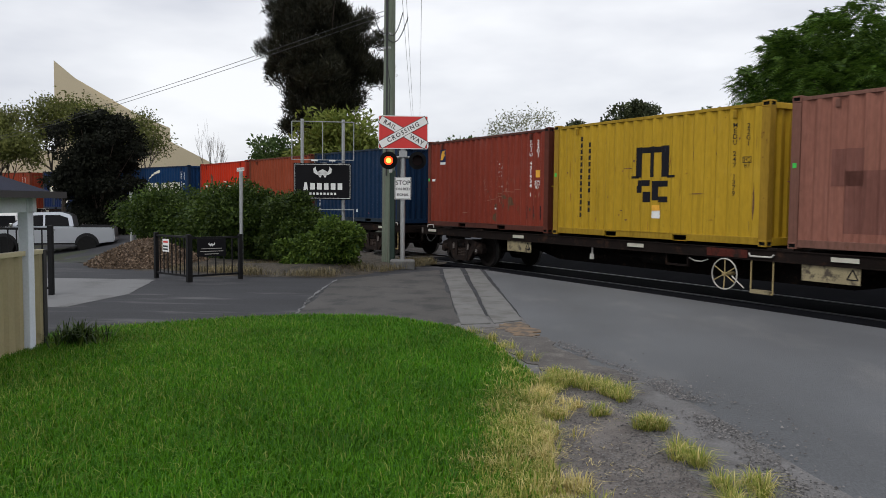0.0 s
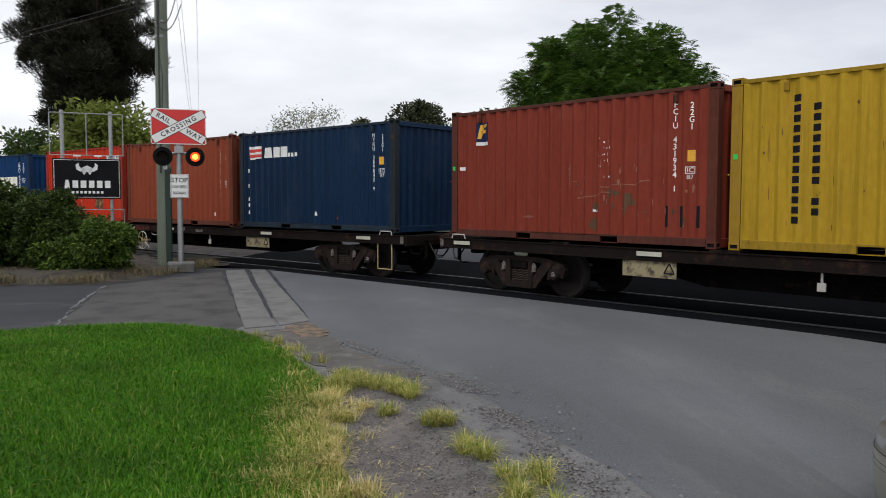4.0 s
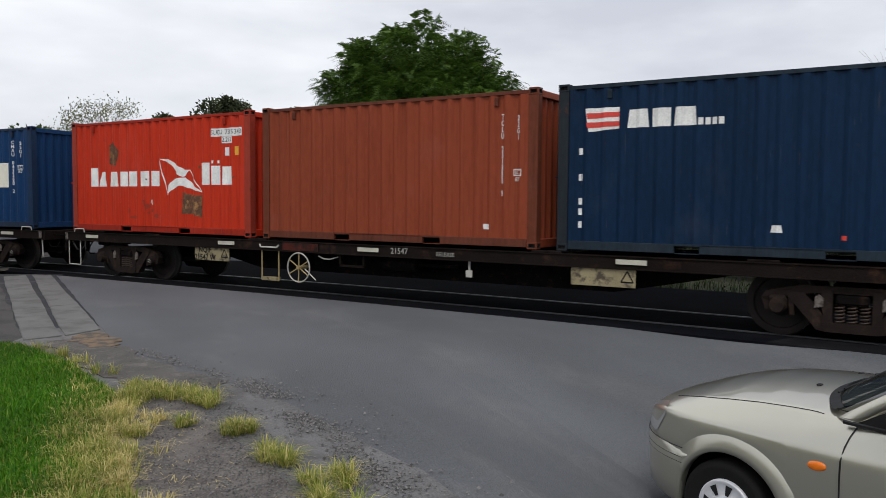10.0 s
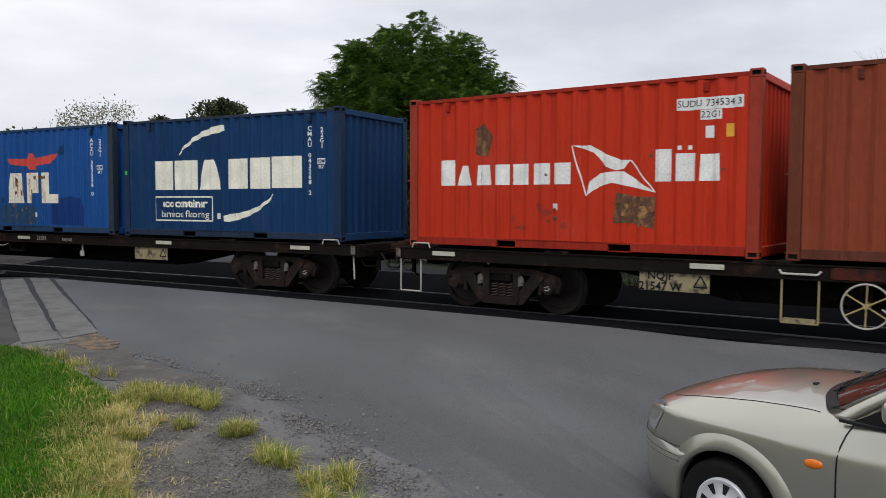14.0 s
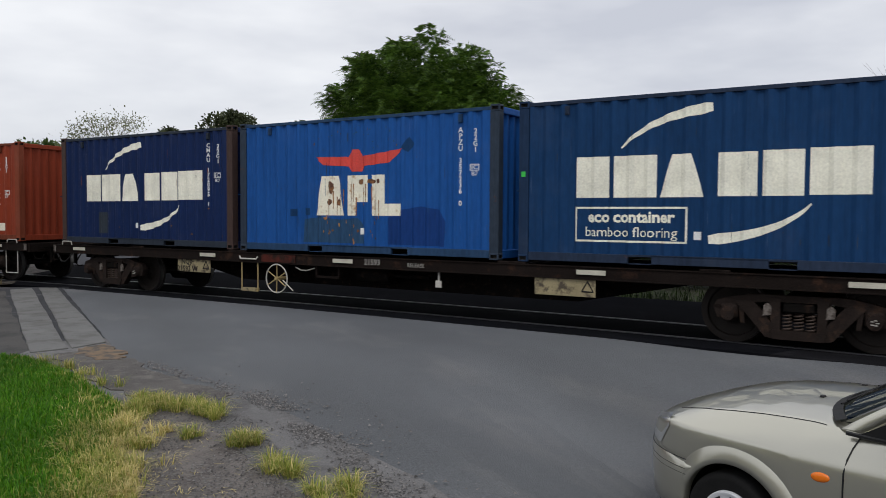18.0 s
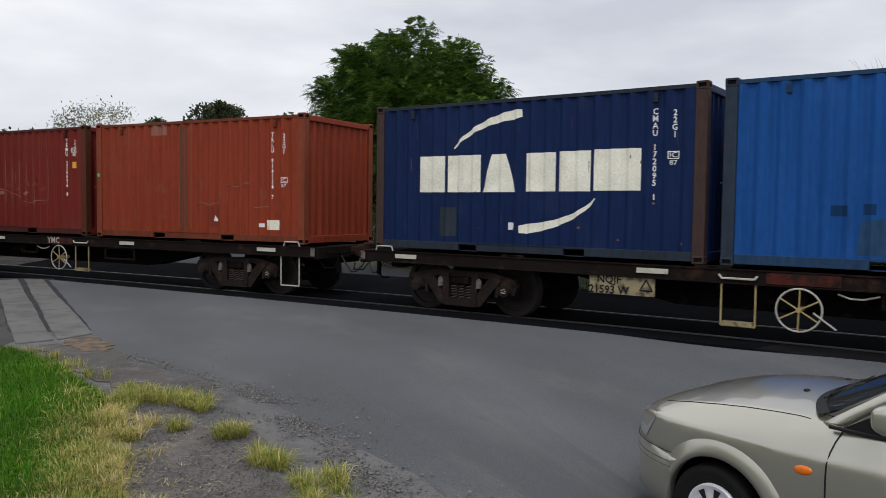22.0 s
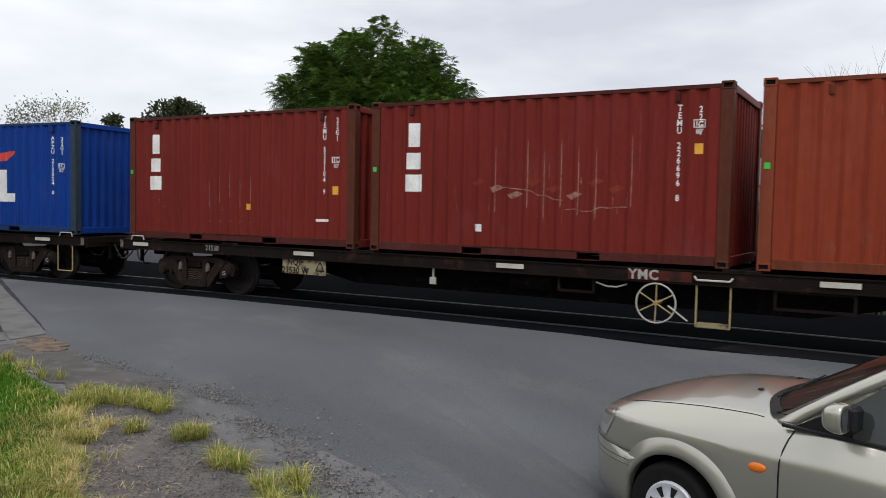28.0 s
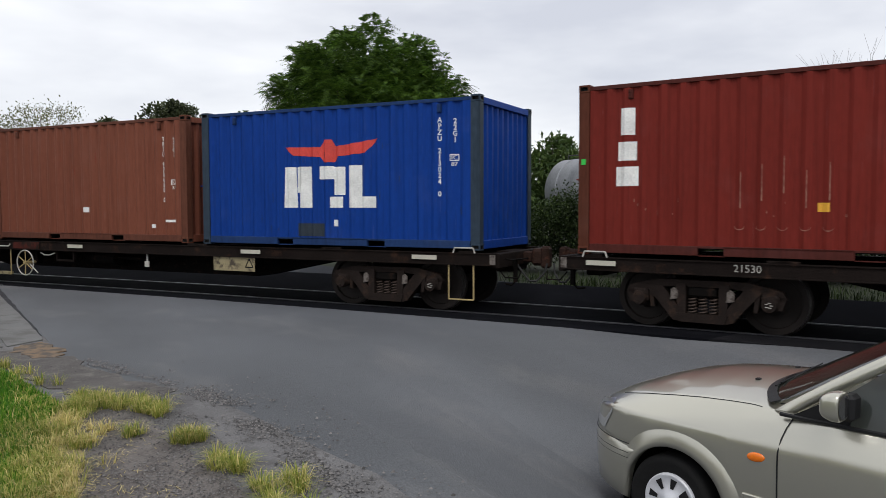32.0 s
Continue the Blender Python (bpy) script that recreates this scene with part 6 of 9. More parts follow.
def leaf_mat(name, a, b, trans=0.25, rough=0.6, island=0.4):
    """Leaf and blade colour, varied from piece to piece, letting some light through."""
    m = bpy.data.materials.new(name)
    m.use_nodes = True
    n, l = m.node_tree.nodes, m.node_tree.links
    p = n["Principled BSDF"]
    g, ramp = n.new("ShaderNodeNewGeometry"), n.new("ShaderNodeMix")
    ramp.data_type = "RGBA"
    ramp.inputs["A"].default_value, ramp.inputs["B"].default_value = (*a, 1), (*b, 1)
    l.new(g.outputs["Random Per Island"], ramp.inputs["Factor"])
    tc, nz, mx, mr = n.new("ShaderNodeTexCoord"), n.new("ShaderNodeTexNoise"), n.new("ShaderNodeMix"), n.new("ShaderNodeMapRange")
    nz.inputs["Scale"].default_value, nz.inputs["Detail"].default_value = 0.9, 4
    l.new(tc.outputs["Object"], nz.inputs["Vector"])
    mr.inputs["From Min"].default_value, mr.inputs["From Max"].default_value = 0.3, 0.7
    mr.inputs["To Min"].default_value, mr.inputs["To Max"].default_value = 1 - island, 1 + island
    l.new(nz.outputs["Fac"], mr.inputs["Value"])
    mx.data_type, mx.blend_type = "RGBA", "MULTIPLY"
    mx.inputs["Factor"].default_value = 1
    l.new(ramp.outputs["Result"], mx.inputs["A"])
    l.new(mr.outputs[0], mx.inputs["B"])
    l.new(mx.outputs["Result"], p.inputs["Base Color"])
    p.inputs["Roughness"].default_value, p.inputs["Specular IOR Level"].default_value = rough, 0.25
    tr, ad = n.new("ShaderNodeBsdfTranslucent"), n.new("ShaderNodeMixShader")
    l.new(mx.outputs["Result"], tr.inputs["Color"])
    ad.inputs[0].default_value = trans
    l.new(p.outputs[0], ad.inputs[1])
    l.new(tr.outputs[0], ad.inputs[2])
    l.new(ad.outputs[0], n["Material Output"].inputs["Surface"])
    return m


grass_green = leaf_mat("grass_green", (0.024, 0.115, 0.003), (0.105, 0.27, 0.008), 0.35, island=0.22)
grass_olive = leaf_mat("grass_olive", (0.10, 0.16, 0.012), (0.26, 0.32, 0.06), 0.35, island=0.2)
grass_yellow = leaf_mat("grass_yellow_green", (0.12, 0.19, 0.018), (0.42, 0.41, 0.105), 0.35, island=0.25)
grass_dry = leaf_mat("grass_dry", (0.40, 0.335, 0.105), (0.72, 0.60, 0.27), 0.25, island=0.25)


def lawn_blades():
    rng = np.random.default_rng(11)
    p = np.c_[rng.uniform(-5.4, 0.7, 620000), rng.uniform(2.4, 10.9, 620000)]
    p = p[in_poly(p, LAWN)]
    keep = rng.uniform(0, 1, len(p)) < np.clip(1.15 - (np.hypot(p[:, 0], p[:, 1]) - 4) * 0.09, 0.35, 1)
    p = p[keep]
    patch = np.array([noise.noise((x * 0.9, y * 0.9, 0)) for x, y in p[::1]]) if len(p) < 1 else np.sin(p[:, 0] * 1.7 + 1.3 * np.sin(p[:, 1] * 1.1)) * 0.5 + np.sin(p[:, 1] * 2.3 + p[:, 0]) * 0.3
    # distance to the worn, yellowed edge along the path
    edge = np.interp(p[:, 1], [2, 4, 5, 6, 7, 8, 9, 10, 11], [0.06, 0.08, 0.18, 0.46, 0.64, 0.54, 0.34, -0.2, -0.65])
    dry = (p[:, 0] - edge) + 0.16 * patch + rng.normal(0, 0.2, len(p))
    h = 0.045 + 0.055 * rng.uniform(0, 1, len(p)) ** 1.5 + 0.008 * patch
    w = rng.uniform(0.004, 0.0075, len(p)) * (1 + 0.06 * np.hypot(p[:, 0], p[:, 1]))
    thin = (dry < 0.02) | (rng.uniform(0, 1, len(p)) < 0.34 - 0.3 * np.sin(p[:, 0] * 9 + 2 * np.sin(p[:, 1] * 7)))
    p, dry, h, w = p[thin], dry[thin], h[thin], w[thin]
    for sel, m, label, k in ((dry < -0.28, grass_green, "thick green lawn grass", 1.0), ((dry >= -0.28) & (dry < 0.02), grass_yellow, "yellowing lawn edge", 0.9), (dry >= 0.02, grass_dry, "dry straw-coloured grass", 0.85)):
        blade_field("grass", label, p[sel], h[sel] * k, w[sel], m, lean=0.9)
    # longer, paler stalks among the green, more of them towards the fence
    q = p[(dry < -0.1) & (rng.uniform(0, 1, len(p)) < 0.025 + 0.03 * np.clip(-p[:, 0] - 1.5, 0, 3))]
    blade_field("grass", "longer olive stalks in the lawn", q, rng.uniform(0.07, 0.13, len(q)), rng.uniform(0.004, 0.008, len(q)), grass_olive, lean=1.2, seed=21)
    # the rest of the lawn behind the viewer, thinner
    q = np.c_[rng.uniform(-7, 0.45, 190000), rng.uniform(-4, 2.5, 190000)]
    blade_field("grass", "thick green lawn grass", q, rng.uniform(0.05, 0.1, len(q)), rng.uniform(0.006, 0.011, len(q)), grass_green, lean=1.0, seed=22)
    # dry fringe and tufts on the path
    tufts = [(0.66, 7.14, 0.13, 800, 1), (0.78, 7.02, 0.13, 900, 1), (0.92, 6.84, 0.14, 900, 1), (1.02, 6.62, 0.11, 700, 1), (1.09, 6.40, 0.10, 620, 1), (1.17, 5.56, 0.11, 760, 1), (1.13, 5.62, 0.06, 200, 1), (1.29, 4.82, 0.13, 900, 1), (1.40, 4.40, 0.13, 900, 1), (1.34, 4.1, 0.12, 600, 1), (1.44, 3.8, 0.14, 700, 1),
             (0.82, 5.94, 0.09, 260, 1), (0.70, 6.08, 0.09, 200, 2), (0.60, 6.95, 0.13, 520, 1), (0.5, 6.75, 0.16, 600, 1), (0.44, 6.45, 0.15, 500, 2), (0.42, 6.15, 0.15, 620, 1), (0.5, 5.9, 0.12, 340, 2), (0.36, 5.8, 0.15, 600, 2), (0.30, 5.5, 0.16, 600, 1), (0.34, 5.2, 0.13, 480, 2), (0.12, 5.0, 0.2, 700, 1), (0.30, 4.8, 0.14, 480, 2), (0.1, 4.5, 0.2, 700, 1), (0.42, 4.3, 0.14, 420, 2), (0.48, 3.9, 0.16, 420, 1), (0.62, 5.3, 0.06, 40, 2),
             (0.30, 8.0, 0.12, 300, 1), (0.22, 8.5, 0.12, 300, 1), (0.05, 9.1, 0.12, 260, 1), (-0.2, 9.6, 0.12, 200, 1), (0.15, 5.4, 0.2, 600, 1), (0.1, 5.9, 0.18, 500, 1), (0.2, 6.4, 0.15, 300, 1)]
    # smaller clumps all along the worn edge
    for y in np.arange(3.3, 7.4, 0.12):
        tufts.append((np.interp(y, [3, 5, 6, 7, 7.5], [0.2, 0.22, 0.36, 0.5, 0.4]) + rng.uniform(-0.42, 0.2), y, rng.uniform(0.07, 0.13), 90, 1 if rng.uniform() < 0.55 else 2))
    blades = {}
    for x, y, r, n, kind in tufts:
        for q, (cx, cy) in enumerate(np.c_[rng.normal(x, r * 0.55, 5), rng.normal(y, r * 0.6, 5)]):
            m = n // 7
            pts = np.c_[rng.normal(cx, r * 0.20, m), rng.normal(cy, r * 0.22, m)]
            dry = rng.uniform(0, 1, m) < (0.27 if kind == 1 else 0.88)
            for tone, sel in ((grass_yellow, ~dry), (grass_dry, dry)):
                hh = rng.uniform(0.04, 0.145, sel.sum()) * (1.0 if kind == 1 else 0.85)
                blades.setdefault((tone.name, round(y)), []).append((pts[sel], hh, (cx, cy), tone))
    for k, rows in enumerate(blades.values()):
        p = np.concatenate([b[0] for b in rows])
        mid = np.concatenate([np.tile(b[2], (len(b[0]), 1)) for b in rows])
        tone = rows[0][3]
        blade_field("grass_tuft", "yellow-green grass tufts at the road edge" if tone is grass_yellow else "straw-coloured blades among the tufts", p, np.concatenate([b[1] for b in rows]), rng.uniform(0.003, 0.006, len(p)), tone, lean=1.45, seed=k, away=mid.T)


lawn_blades()


def straw():
    """Broken dry stalks lying flat on the trodden earth."""
    rng = np.random.default_rng(31)
    y = rng.uniform(3.4, 7.2, 1500)
    x = 0.32 + np.abs(rng.normal(0, 0.28, 1500)) + 0.05 * (y - 5)
    keep = np.sin(x * 11 + 3 * np.sin(y * 4)) + rng.normal(0, 0.7, 1500) > 0.2
    x, y = x[keep], y[keep]
    n = len(x)
    a, ln = rng.uniform(0, np.pi, n), rng.uniform(0.015, 0.06, n)
    d, w = np.c_[np.cos(a), np.sin(a)] * ln[:, None] / 2, np.c_[-np.sin(a), np.cos(a)] * 0.0013
    p = np.c_[x, y]
    z = np.full((n, 1), 0.018)
    v = np.stack([np.c_[p - d - w, z], np.c_[p + d - w, z + 0.006], np.c_[p + d + w, z + 0.006], np.c_[p - d + w, z]], 1).reshape(-1, 3)
    me = fast_mesh("straw", v, np.arange(n * 4).reshape(-1, 4), grass_dry)
    tagged(new("straw", me), "scattered dry straw on the trodden earth", "straw", kind="stuff")


straw()


def car_park():
    """Asphalt that runs down from the driveway to the parked cars."""
    poly = [(-11.2, 18.6), (-12.2, 23.0), (-13.2, 29.0), (-13.5, 35.0), (-36.0, 42.0), (-36.0, 19.0), (-15.5, 19.0)]
    bm, vs = bmesh.new(), {}
    for i in range(-37, -10):
        for j in range(18, 43):
            if in_poly(np.array([[i + 0.5, j + 0.5]]), poly)[0]:
                q = []
                for k in ((i, j), (i + 1, j), (i + 1, j + 1), (i, j + 1)):
                    if k not in vs:
                        vs[k] = bm.verts.new((*k, ground_z(*k) - 0.012))
                    q.append(vs[k])
                bm.faces.new(q)
    thing("car_park", "dark asphalt car park beyond the driveway", "car park", kind="structure", bm=bm, material=old_asphalt, smooth=True)


car_park()


def pebbles():
    """Loose gravel on the path and the crumbling edge."""
    rng = np.random.default_rng(5)
    n = 26000
    y = rng.uniform(2.8, 9.2, n)
    mid = np.interp(y, [2, 4.7, 5.55, 6.5, 7.4, 8.1, 8.9], [1.70, 1.71, 1.71, 1.66, 1.48, 1.14, 0.9])
    x = mid + rng.normal(0, 0.075, n) * np.interp(y, [4, 7, 9], [1.25, 1.0, 0.8])
    lot = rng.uniform(0, 1, n)
    spread, path = lot < 0.13, lot > 0.42
    x[spread] = mid[spread] + rng.normal(0, 0.3, spread.sum())
    x[path] = rng.uniform(0.42, 1.36, path.sum())
    y[path] = rng.uniform(3.2, 7.0, path.sum())
    gap = np.sin(x * 7 + 2 * np.sin(y * 3)) + np.sin(y * 5 + x * 3) + rng.normal(0, 0.6, n) > np.where(path, -1.2, -0.3)
    gap &= (y < 7.6) | (rng.uniform(0, 1, n) < 0.35)
    x, y, path = x[gap], y[gap], path[gap]
    n = len(x)
    r = rng.uniform(0.003, 0.009, n) * rng.choice([1, 1, 1, 1.8], n) * np.where(path, 0.72, 1.0)
    oct_ = np.array([[1, 0, 0], [-1, 0, 0], [0, 1, 0], [0, -1, 0], [0, 0, 0.8], [0, 0, -0.6]])
    v = (np.c_[x, y, np.full(n, 0.012)][:, None] + oct_[None] * r[:, None, None] * rng.uniform(0.6, 1.3, (n, 6, 1))).reshape(-1, 3)
    f = np.array([[0, 2, 4], [2, 1, 4], [1, 3, 4], [3, 0, 4]])
    me = fast_mesh("gravel", v, (np.arange(n)[:, None, None] * 6 + f[None]).reshape(-1, 3), gravel_mat)
    tagged(new("gravel", me), "loose grey gravel on the path", "gravel", kind="stuff")


gravel_mat = mat("gravel_stone", (0.105, 0.099, 0.096), 0.9, 0, 0.3, 20, 90, 0.2, island=0.7)
pebbles()

# ---- plants ----
bark = mat("bark", (0.085, 0.065, 0.05), 0.95, 0, 0.4, 3, 30, 0.8, second=(0.05, 0.04, 0.032), amount=0.4, stretch=(1, 1, 0.3), dist=0.03)
leaf_big = leaf_mat("leaf_feathery_green", (0.016, 0.050, 0.008), (0.115, 0.20, 0.026), 0.25, island=0.35)
leaf_dark = leaf_mat("needle_dark_green", (0.011, 0.013, 0.007), (0.036, 0.034, 0.018), 0.1, island=0.4)
leaf_black = leaf_mat("leaf_blackish_green", (0.005, 0.007, 0.004), (0.014, 0.016, 0.008), 0.05, 0.9, island=0.4)
leaf_lime = leaf_mat("leaf_yellow_green", (0.10, 0.14, 0.02), (0.20, 0.23, 0.05), 0.3, island=0.3)
leaf_hedge = leaf_mat("leaf_hedge_green", (0.012, 0.032, 0.005), (0.075, 0.115, 0.017), 0.25, island=0.4)
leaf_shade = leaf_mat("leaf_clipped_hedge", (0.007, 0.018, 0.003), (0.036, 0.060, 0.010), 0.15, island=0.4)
leaf_pale = leaf_mat("leaf_pale_grey_green", (0.10, 0.12, 0.05), (0.20, 0.20, 0.10), 0.3, island=0.3)
leaf_olive = leaf_mat("leaf_dull_olive", (0.030, 0.042, 0.018), (0.065, 0.075, 0.032), 0.15, island=0.35)
leaf_airy = leaf_mat("leaf_dull_yellow_green", (0.055, 0.070, 0.014), (0.17, 0.18, 0.045), 0.25, island=0.3)
leaf_mid = leaf_mat("leaf_mid_green", (0.03, 0.06, 0.015), (0.08, 0.12, 0.03), 0.25, island=0.35)


def unit(v):
    return v / (np.linalg.norm(v, axis=-1, keepdims=True) + 1e-9)


def clump_points(rng, centre, radii, n, shell=0.55):
    """Places of clumps inside an uneven ellipsoid, more of them near its skin."""
    d = unit(rng.normal(size=(n, 3)))
    lump = 1 + 0.16 * np.sin(3 * d[:, 0] + 2 * d[:, 1] + rng.uniform(0, 6)) + 0.14 * np.sin(5 * d[:, 1] - 3 * d[:, 2] + rng.uniform(0, 6))
    r = rng.uniform(shell, 1.0, n) ** 0.7 * lump
    return np.array(centre) + d * r[:, None] * np.array(radii) * 0.86, d


def leaf_quads(rng, p, d, length, width, droop=0.2, spread=0.8):
    """Pointed leaves at p, growing about d: a bent diamond of two faces each."""
    n = len(p)
    g = unit(d + rng.normal(size=(n, 3)) * spread + np.array([0, 0, -droop]))
    s = unit(np.cross(g, rng.normal(size=(n, 3))))
    ln = (length * rng.uniform(0.6, 1.3, n))[:, None]
    wd = (width * rng.uniform(0.7, 1.25, n))[:, None]
    v = np.stack([p, p + g * ln * 0.45 + s * wd, p + g * ln + np.array([0, 0, -droop]) * ln * 0.3, p + g * ln * 0.45 - s * wd], 1).reshape(-1, 3)
    return v, np.arange(n)[:, None] * 4 + np.array([[0, 1, 2, 3]])


def fronds(rng, p, d, length, pairs, leaf):
    """Feather leaves: a drooping line of paired leaflets."""
    n = len(p)
    g = unit(d + rng.normal(size=(n, 3)) * 0.55 + np.array([0, 0, 0.15]))
    s = unit(np.cross(g, np.array([0, 0, 1.0]) + rng.normal(size=(n, 3)) * 0.3))
    ln = length * rng.uniform(0.6, 1.2, n)
    vs = []
    for k in range(pairs):
        u = (k + 0.7) / pairs
        base = p + g * (ln * u)[:, None] + np.array([0, 0, -1.0]) * (ln * 0.45 * u * u)[:, None]
        for sg in (-1, 1):
            size = leaf * (1 - 0.55 * abs(u - 0.45))
            tip = base + (s * sg + g * 0.45 + rng.normal(size=(n, 3)) * 0.12) * size + np.array([0, 0, -0.25]) * size
            vs.append(np.stack([base - g * size * 0.13, tip, base + g * size * 0.16], 1))
    v = np.concatenate(vs).reshape(-1, 3)
    return v, np.arange(len(v)).reshape(-1, 3)


def limbs(bm, foot, fork, tips, r):
    tube(bm, foot, fork, r, r * 0.62, 9)
    for t in tips:
        t = Vector(t)
        a = Vector(fork)
        mid = a.lerp(t, 0.5) + Vector((0, 0, (t - a).length * 0.09))
        tube(bm, a, mid, r * 0.34, r * 0.2, 6)
        tube(bm, mid, t, r * 0.2, r * 0.07, 5)
    return bm


def tree(label, x, y, top, width, bottom, material, style="leaf", clumps=60, per=220, size=(0.3, 0.06), seed=1, trunk=0.22, clump_r=0.16, droop=0.2, shape=1.0, shell=0.5, name="tree", flat=1.0, z0=None):
    rng = np.random.default_rng(seed)
    z0 = ground_z(x, y) if z0 is None else z0
    t = thing(name, label, name, pose(x, y, z0))
    h, b = top - z0, bottom - z0
    centre, radii = (0, 0, (h + b) / 2), (width / 2, width / 2 * flat, (h - b) / 2)
    c, d = clump_points(rng, centre, radii, clumps, shell)
    if shape != 1.0:                         # narrower towards the foot or the head
        u = (c[:, 2] - b) / (h - b)
        k = np.interp(u, [0, 1], [shape, 2 - shape])[:, None]
        c[:, :2] *= k
    if trunk:
        bm = bmesh.new()
        pick = c[rng.choice(len(c), min(len(c), 22), replace=False)]
        limbs(bm, (0, 0, -0.05), (0.1, 0, max(0.3, b * 0.9 + 0.15 * (h - b))), pick, trunk)
        part("trunk", bm, bark, t)
    R = clump_r * width
    q = unit(rng.normal(size=(clumps, per, 3)))
    rad = R * rng.uniform(0.35, 1.05, (clumps, per, 1)) * rng.uniform(0.7, 1.25, (clumps, 1, 1))
    p = (c[:, None] + q * rad * np.array([1, 1, 0.75])).reshape(-1, 3)
    out = unit(q * 0.7 + d[:, None] * 0.6).reshape(-1, 3)
    keep = p[:, 2] > 0.03
    p, out = p[keep], out[keep]
    if style == "frond":
        v, f = fronds(rng, p, out, size[0], 7, size[1])
    elif style == "needle":
        v, f = leaf_quads(rng, p, out * 0.4 + np.array([0, 0, 0.75]), size[0], size[1], 0.1, 0.35)
    else:
        v, f = leaf_quads(rng, p, out, size[0], size[1], droop)
    part("crown", fast_mesh("crown", v, f, material), None, t)
    return t


def bare_tree(label, x, y, top, width, seed, leaves=None, per=0, trunk=0.12, bottom=0.3, name="tree"):
    """Forking twigs with few leaves or none."""
    rng = random.Random(seed)
    z0 = ground_z(x, y)
    t = thing(name, label, name, pose(x, y, z0))
    bm = bmesh.new()
    tips = []

    def grow(a, d, ln, r, depth):
        b = a + d * ln
        tube(bm, a, b, r, r * 0.68, 6 if depth < 2 else 4, caps=False)
        if depth == 5:
            tips.append(b)
            return
        for _ in range(3 if depth < 4 else 2):
            dd = (d + Vector((rng.uniform(-1, 1), rng.uniform(-1, 1), rng.uniform(-0.35, 0.6))) * 0.62).normalized()
            dd.x *= min(1.5, width / (top - z0))
            grow(b, dd.normalized(), ln * rng.uniform(0.6, 0.95), r * 0.56, depth + 1)
    h = top - z0
    grow(Vector((0, 0, -0.05)), Vector((0, 0, 1)), h * 0.25, trunk, 0)
    part("trunk", bm, bark, t, "bare forking branches")
    if leaves:
        r2 = np.random.default_rng(seed)
        base = np.array([list(q) for q in tips])
        p = base[r2.integers(0, len(base), per)] + r2.normal(size=(per, 3)) * 0.3
        v, f = leaf_quads(r2, p, unit(r2.normal(size=(per, 3))), 0.17, 0.045, 0.2, 1.0)
        part("crown", fast_mesh("crown", v, f, leaves), None, t, "thin scattered leaves")
    return t


weed = leaf_mat("weed_litter", (0.06, 0.055, 0.025), (0.22, 0.175, 0.095), 0.1, island=0.4)
leaf_tip = leaf_mat("leaf_fresh_green", (0.014, 0.042, 0.005), (0.125, 0.19, 0.026), 0.3, island=0.45)


